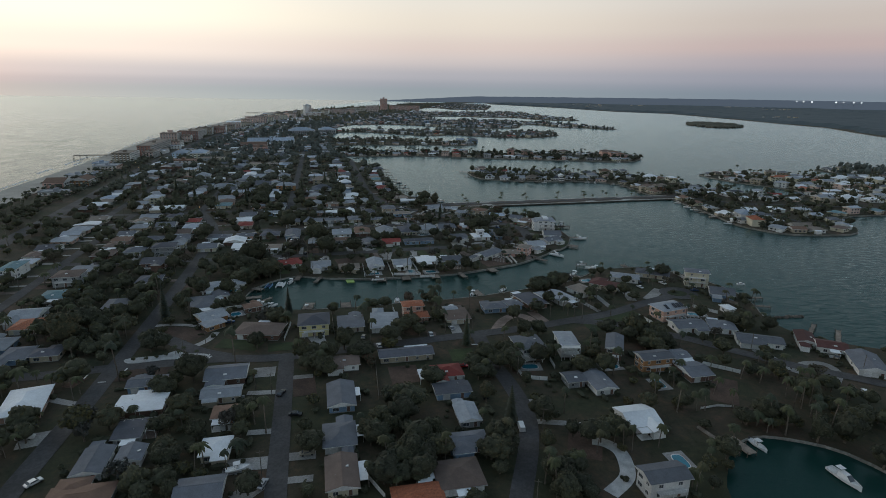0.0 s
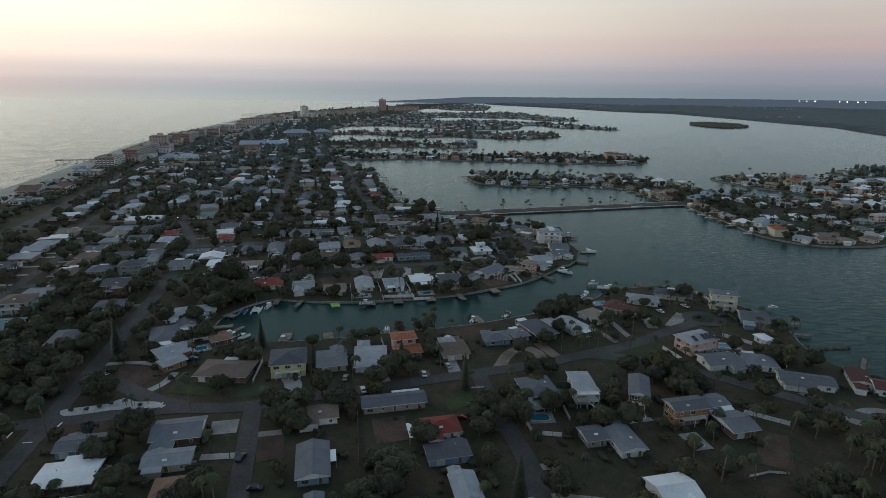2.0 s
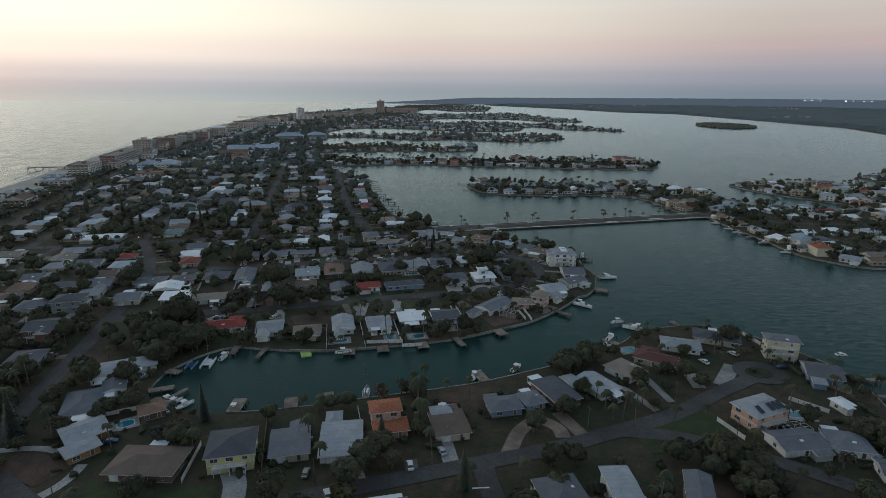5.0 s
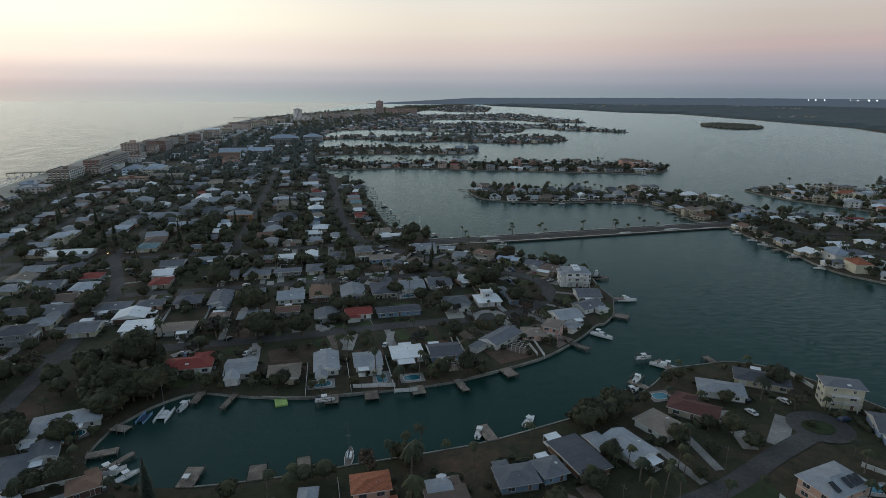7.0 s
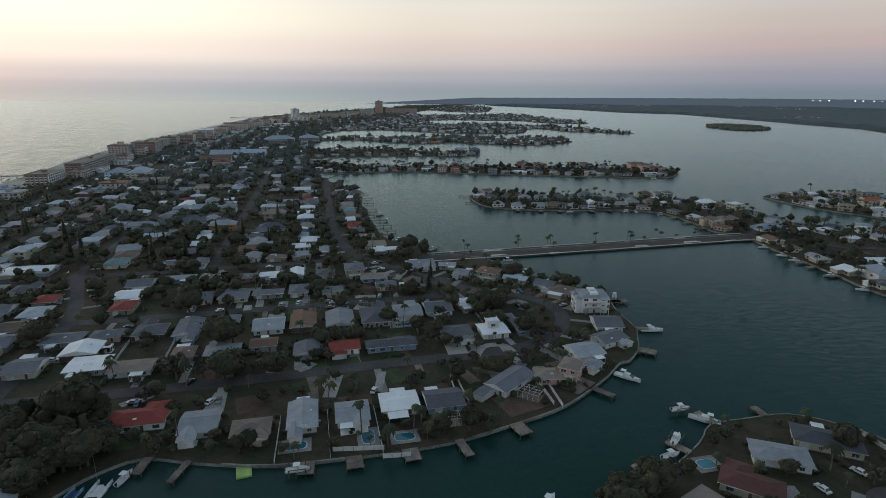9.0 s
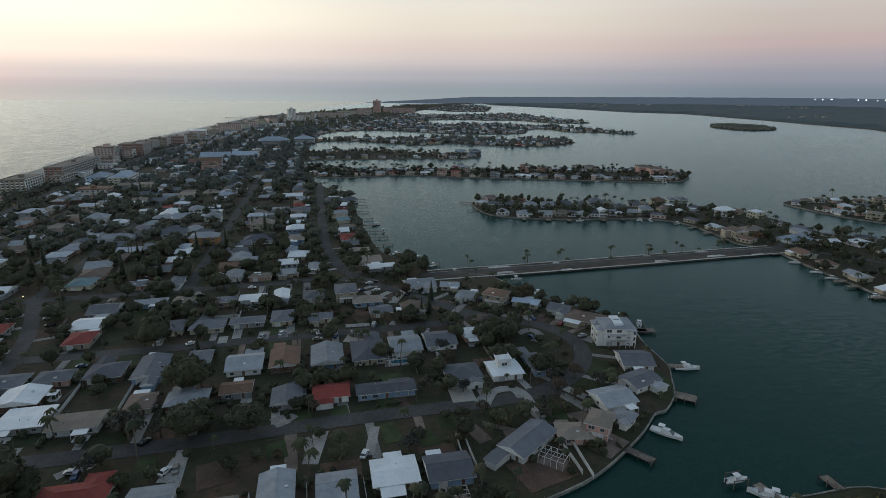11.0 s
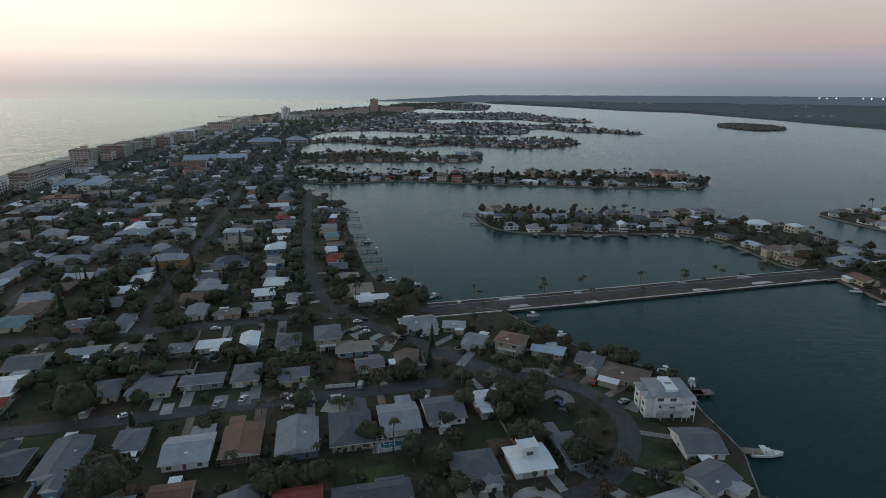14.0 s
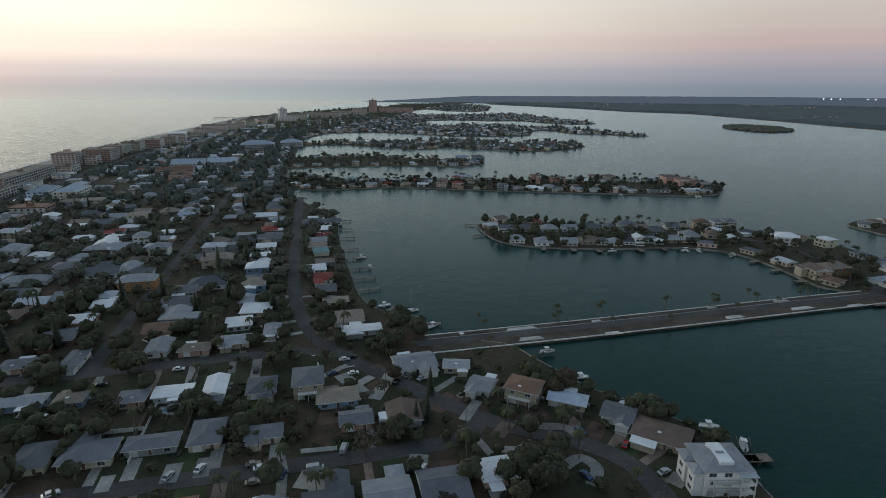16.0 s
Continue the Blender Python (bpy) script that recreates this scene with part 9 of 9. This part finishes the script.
for x, y, k in ((43.6, 222, 0.88), (55, 185, 1.41), (65.5, 208, 1.05), (87.9, 220.2, 1.63), (77.3, 119.2, 0.69), (130.6, 141.9, 1.23), (112.1, 141.5, 1.21), (90, 133.4, 0.75), (129, 151.7, 0.92), (89, 179.3, 0.74), (-159.1, 252.2, 1.3), (-126.5, 205.3, 1.04), (-97.9, 181.1, 1.06), (-114, 249.9, 0.74), (-89.3, 234.3, 0.79), (-54.1, 192.4, 1.53), (-42.7, 204, 1.53), (-18.5, 221.4, 1.24), (43.5, 180.8, 0.68), (48.8, 186, 0.7), (55.2, 188, 0.7), (23, 188.5, 1.03), (35.8, 221.4, 0.65), (46, 223.2, 0.65)):
    tree(x, y, "oak", k, vg, sure=True)
for x, y, k in ((47.3, 207.3, 0.66), (117.5, 216, 0.82), (116.3, 193.2, 0.74), (122.5, 185.4, 0.84), (75.8, 186.1, 0.55), (-137.1, 273.9, 1.19), (-106, 264.8, 0.79), (64.7, 193.9, 0.61)):
    tree(x, y, "oak", k, vg, sure=True)
for x, y, k in ((-117.6, 142.2, 1.96), (-45.4, 144.5, 1.07), (-23.2, 205.6, 1.85), (91.7, 210.9, 2.6), (57.4, 220.8, 0.9)):
    tree(x, y, "shrub", k, vg, sure=True)
for x, y, k in ((-146.6, 171.2, 0.82), (-105.6, 151.1, 0.7), (106.8, 150.8, 1.05), (108.1, 146.8, 0.79), (71.5, 119.9, 0.98), (121.7, 122.6, 0.99), (-54.7, 243.2, 0.86), (-39.3, 248.7, 0.83), (-4.8, 252.6, 1.51)):
    tree(x, y, "big_palm", k, vg, sure=True)
for x, y, k in ((-69.9, 169.8, 0.87), (-63.3, 123.3, 0.82), (-72.1, 122.4, 0.82), (-4.2, 237.3, 1.58), (-39.1, 233.1, 1.39), (128.8, 161.8, 1.02), (132.9, 163.5, 1.02), (124.5, 159.7, 1), (54.9, 139.8, 0.82), (56.9, 136.8, 0.8), (59.3, 135.6, 0.8), (68.6, 138.2, 0.97), (48.1, 134.9, 0.88), (13.3, 150.4, 0.96), (88.7, 176.6, 0.9)):
    tree(x, y, "palm", k, vg, sure=True)
for x, y, k in ((-30.1, 192.2, 0.76), (-29.1, 188.2, 0.57)):
    tree(x, y, "rust", k, vg, sure=True)
for x, y, k in ((84.8, 222.8, 0.75),):
    tree(x, y, "bare", k, vg, sure=True)
for x, y, k in ((-133.3, 232.2, 1.25),):
    tree(x, y, "conifer", k, vg, sure=True)

MIXED = ("oak",) * 7 + ("shrub",) * 7 + ("palm",) * 4 + ("bare",)
scatter(170, -150, 190, 90, 300, 1, MIXED, 0.8, 1.35)
scatter(230, -150, 150, 300, 510, 2, ("oak",) * 6 + ("shrub",) * 8 + ("palm",) * 4 + ("bare",) * 2, 0.65, 1.15)
scatter(820, -235, 75, 510, 900, 3, ("oak",) * 11 + ("shrub",) * 5 + ("palm",) * 3 + ("bare", "conifer"), 0.8, 1.4)
scatter(340, -245, -85, 110, 510, 4, MIXED, 0.8, 1.4)

scatter(260, -302, -246, 470, 960, 7, ("palm",) * 5 + ("shrub",) * 4 + ("oak",) * 3, 0.6, 1.1)

# palms and oaks among the beach hotels
hr = random.Random(63)
for _ in range(900):
    v = hr.uniform(480, 1750)
    x, y = uv(-240 + max(0, v - 1000) * 0.055 + hr.choice((-1, 1)) * hr.uniform(8, 26), v)
    if inside(main_line, x, y) and free(x, y, -1.0) and off_road(x, y, 1.5):
        tree(x, y, hr.choice(("palm", "palm", "oak", "shrub")), hr.uniform(0.6, 1.0), hr, far=True)

# planting along the seawalls
wr = random.Random(52)
for (x0, y0), (x1, y1) in zip(shore, shore[1:]):
    L = math.hypot(x1 - x0, y1 - y0)
    for k in range(max(1, int(L / 4.5))):
        t, inland = wr.random(), wr.uniform(2.2, 6.5)
        x, y = x0 + (x1 - x0) * t, y0 + (y1 - y0) * t
        nx, ny = -(y1 - y0) / L, (x1 - x0) / L
        x, y = (x + nx * inland, y + ny * inland) if inside(main_line, x + nx * 2, y + ny * 2) else (x - nx * inland, y - ny * inland)
        lush = 0.75 if y > 540 or (x > 60 and y > 440) or (x > 125 and y < 330) else 0.22
        if wr.random() < lush and inside(main_line, x, y) and free(x, y, 0.2) and off_road(x, y, 1.0):
            tree(x, y, wr.choice(("shrub", "shrub", "oak", "palm", "palm")), wr.uniform(0.5, 0.9), wr, far=True)

# palms in and round the open lot
for x, y in ((107, 186), (118, 183), (124, 180), (101, 170), (104, 162), (128, 170), (131, 166), (113, 158), (136, 176), (96, 188)):
    tree(x, y, "palm", wr.uniform(0.8, 1.1), wr, far=True)

# low garden shrubs and hedges round the houses
gr = random.Random(70)
bushes = Build()
for hx, hy, rot in HOUSES:
    if not inside(main_line, hx, hy):
        continue
    for _ in range(8):
        a, r = gr.uniform(0, 6.283), gr.uniform(6.8, 11)
        x, y = hx + r * math.cos(a), hy + r * math.sin(a)
        if inside(main_line, x, y) and off_road(x, y, 0.8) and edge_distance(shore, x, y) > 1.5:
            k = gr.uniform(0.6, 1.5)
            long = gr.choice((1, 1, 1, 2.6))
            n0 = len(bushes.v)
            tmp = Build()
            blob(tmp, 0, 0, k * 0.6, k * long, k, k * 0.85, gr, 3, 7, 0, 0.22)
            leaf_cluster(tmp, (0, 0, k * 0.6, k * long, k, k * 0.9), 7, gr, 0.3, 1)
            bushes.merge(tmp, pose(x, y, LAND, 0, 0, GRID + gr.choice((0, 90))), [0, gr.choice((1, 2))])
tagged(new("garden_bushes", bushes.data("garden_bushes", LEAF_CORE, LEAF, LEAF_PALE)), "low hedges and bushes round the houses", "bushes", kind="stuff")

for x, y, k in ((70, 463, 1.0), (76, 461, 0.9), (81, 457, 1.0), (86, 452, 0.9), (89, 445, 0.9), (66, 467, 0.7)):
    tree(x, y, "oak", k * 0.85, gr)
tree(49, 476, "rust", 0.85, gr)

# palms along the causeway
cp = random.Random(3)
for x, y, n in ((21.6, 535.4, 2), (59.9, 541.9, 3), (83.4, 553.0, 2), (84.6, 531.5, 1), (119.3, 557.4, 2), (112.5, 536.5, 1), (145.9, 562.4, 4), (152.9, 553.7, 1), (171.7, 569.3, 3), (181.2, 566.0, 1), (205.2, 578.5, 4), (219.4, 584.0, 1)):
    for _ in range(n):
        tree(x + cp.uniform(-3.2, 3.2), y + cp.uniform(-0.8, 0.8), "palm", cp.uniform(0.75, 1.0), cp, 1.3)
for x, y, w in ((79, 543, 5.7), (83, 529, 9.2), (145, 562, 6.1), (151, 549, 11.7), (188, 571, 11.4), (193, 561, 15.4), (43, 523, 13.0), (40, 534, 17.0), (225, 565, 12.6)):
    b = Build().add([(-w / 2, -1.7, 0), (w / 2, -1.7, 0), (w * 0.36, 1.7, 0), (-w * 0.36, 1.7, 0)], [(0, 1, 2, 3)])
    thing("parking_pad", pose(x, y, 1.33, 0, 0, GRID + 1.8), "pale paved parking pad beside the causeway road", "parking pad", b.data("parking_pad", SHELL), kind="structure")

def key_main(poly):
    return poly is main_line


def WEST_LIMIT(v):
    """West of the shore boulevard stand hotels, not woods."""
    return -232 if v < 1300 else -232 + (v - 1300) * 0.16


# far trees: one sheet of small crowns for each piece of land
def far_woods(name, poly, count, seed, size=(2.6, 5.0), box=None, crowns=False):
    rng = random.Random(seed)
    b = Build()
    xs, ys = [p[0] for p in poly], [p[1] for p in poly]
    x0, x1, y0, y1 = box or (min(xs), max(xs), min(ys), max(ys))
    done = tries = 0
    while done < count and tries < count * 10:
        tries += 1
        x, y = rng.uniform(x0, x1), rng.uniform(y0, y1)
        if x > 760 or (key_main(poly) and to_uv(x, y)[0] < WEST_LIMIT(to_uv(x, y)[1])) or not inside(poly, x, y) or not free(x, y, -2.8) or not off_road(x, y, 1.0):
            continue
        if crowns:
            kind = rng.choice(("oak", "oak", "shrub", "palm", "palm"))
            t, cr = rng.choice(LITE[kind])[:2]
            k = rng.uniform(*size) * (1.2 if kind == "palm" else 1.0)
            m = pose(x, y, LAND - 0.15, 0, 0, rng.uniform(0, 360)) @ Matrix.Diagonal((k, k * rng.uniform(0.85, 1.15), k * rng.uniform(0.9, 1.2), 1))
            b.merge(t, m, [1 if kind == "palm" else 0]).merge(cr, m, [7] if kind == "palm" else [2, 3 if kind == "oak" else 4])
            done += 1
            continue
        if rng.random() < 0.3:
            pm = rng.choice(LITE["palm"])
            b.merge(pm[1], pose(x, y, LAND, 0, 0, rng.uniform(0, 360)) @ Matrix.Diagonal((1.1, 1.1, rng.uniform(0.8, 1.1), 1)), [0]).merge(LITE["palm"][0][0], pose(x, y, LAND), [0])
            done += 1
            continue
        r = rng.uniform(*size)
        hgt = rng.uniform(0.9, 1.5) * r
        blob(b, x, y, LAND + hgt * 0.75 + 0.6, r, r * rng.uniform(0.8, 1.1), hgt, rng, 4, 6)
        if rng.random() < 0.3:
            blob(b, x + r * rng.uniform(-0.9, 0.9), y + r * 0.5, LAND + hgt * rng.uniform(0.5, 1.2), r * 0.6, r * 0.6, hgt * 0.6, rng, 3, 5)
        leaf_cluster(b, (x, y, LAND + hgt * 0.8 + 0.6, r * 1.05, r, hgt * 1.05), 7, rng, r * 0.38, 0)
        done += 1
    tagged(new(name, b.data(name, *((LEAF_SLOTS if max(ys) < 1020 else HAZED_LEAF) if crowns else [HAZED_WOODS]))), "low dark trees and shrubs among the far houses", "woods", kind="stuff")


for k, (key, count) in enumerate((("ground_finger_near", 440), ("ground_finger_second", 340), ("ground_finger_third", 460), ("ground_finger_fourth", 800), ("ground_finger_fifth", 560), ("ground_finger_sixth", 520),
                                  ("ground_bay_island", 760), ("ground_bay_island_far", 120))):
    far_woods("far_trees", OUTLINE[key], count, 200 + k, (0.6, 1.15) if k in (0, 1, 6) else (2.1, 4.4), None, k in (0, 1, 6))
far_woods("far_trees", OUTLINE["ground_bay_island"], 150, 229, (0.6, 1.1), (35, 262, 664, 770), True)
far_woods("far_trees", OUTLINE["ground_bay_island"], 180, 228, (0.6, 1.1), (245, 420, 430, 660), True)
far_woods("far_trees", main_line, 800, 230, (2.4, 4.6), (-470, -90, 820, 1750))
far_woods("far_trees", main_line, 520, 231, (3.0, 6.0), (-760, 0, 1750, 4200))
ISLET = [(888, 2060), (852, 1985), (848, 1911), (873, 1815), (930, 1822), (985, 1860), (1012, 1905), (1020, 1990), (1010, 2060), (960, 2090), (915, 2085)]
slab("ground_mangrove_islet", smooth_line(ISLET, 3, True), 0.3, (DIRT, DIRT), label="low muddy islet in the bay")
b = Build()
rng = random.Random(7)
for i in range(700):
    x, y = rng.uniform(848, 1020), rng.uniform(1815, 2090)
    if inside(ISLET, x, y):
        blob(b, x, y, 2.5, 5, 5, rng.uniform(3.5, 6), rng, 4, 6)
tagged(new("mangroves", b.data("mangroves", HAZED_WOODS)), "dense dark mangroves covering an islet", "mangroves", kind="stuff")

# palms that stand over the islands' roofs
ir = random.Random(15)
for key, count in (("ground_bay_island", 190), ("ground_finger_near", 80)):
    poly = OUTLINE[key]
    xs, ys = [p[0] for p in poly], [p[1] for p in poly]
    n = 0
    for _ in range(2000):
        x, y = ir.uniform(min(xs), min(max(xs), 560)), ir.uniform(min(ys), max(ys))
        if inside(poly, x, y) and free(x, y, -1.0):
            tree(x, y, "palm" if ir.random() < 0.6 else "oak", ir.uniform(0.7, 1.0), ir, LAND - 0.1)
            n += 1
            if n >= count:
                break

# lights of the town: lit windows on the shore road and floodlights far inland
lr = random.Random(44)
GLOBE = Build()
blob(GLOBE, 0, 0, 0, 0.45, 0.45, 0.45, lr, 5, 8)
GLOBE_DATA, FLOOD_DATA = GLOBE.data("lamp_globe", LIT_WARM), None
fl = Build()
blob(fl, 0, 0, 0, 3.2, 3.2, 2.4, lr, 5, 8)
FLOOD_DATA = fl.data("floodlight", LIT_COOL)
for a, d in ((31.6, 4500), (32.1, 4500), (32.7, 4500), (34.4, 4480), (34.9, 4480), (35.6, 4470), (36.1, 4470)):
    ob = thing("floodlight_mast", pose(d * math.sin(radians(a)) * 0.94, d * math.cos(radians(a)) * 0.94, 0), "tall mast with a lit white floodlight on the far shore", "floodlight", Build().tube([(0, 0, 0), (0, 0, 62)], [0.35, 0.2], 6).data("mast", DARK_PLASTIC), group="floodlights")
    part("floodlight", FLOOD_DATA, ob, pose(0, 0, 62))

for yards, leaves in ((FAR_YARDS, LEAF_SLOTS), (TOWN_YARDS, HAZED_LEAF)):
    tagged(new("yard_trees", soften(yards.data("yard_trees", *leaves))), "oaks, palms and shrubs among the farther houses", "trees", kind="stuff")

town = Build()
tr = random.Random(19)
for i in range(11):
    a, d = radians(tr.uniform(8, 42)), tr.uniform(2700, 4500)
    for k in range(tr.randint(2, 7)):
        x, y = d * math.sin(a) + tr.uniform(-110, 110), 150 + d * math.cos(a) + tr.uniform(-60, 60)
        if inside(MAINLAND, x - 60, y - 60):
            w, dp, h = tr.uniform(7, 20), tr.uniform(8, 18), tr.uniform(11.5, 13.5)
            town.merge(Build().box(-w / 2, w / 2, -dp / 2, dp / 2, 0, h, 0, 1), pose(x, y, LAND, 0, 0, tr.uniform(-20, 20)), [tr.choice((0, 2, 2)), 1])
tagged(new("far_buildings", town.data("far_buildings", WALL["grey"], ROOF["pale"], WALL["tan"])), "pale low buildings scattered among far mainland trees", "buildings", kind="stuff")
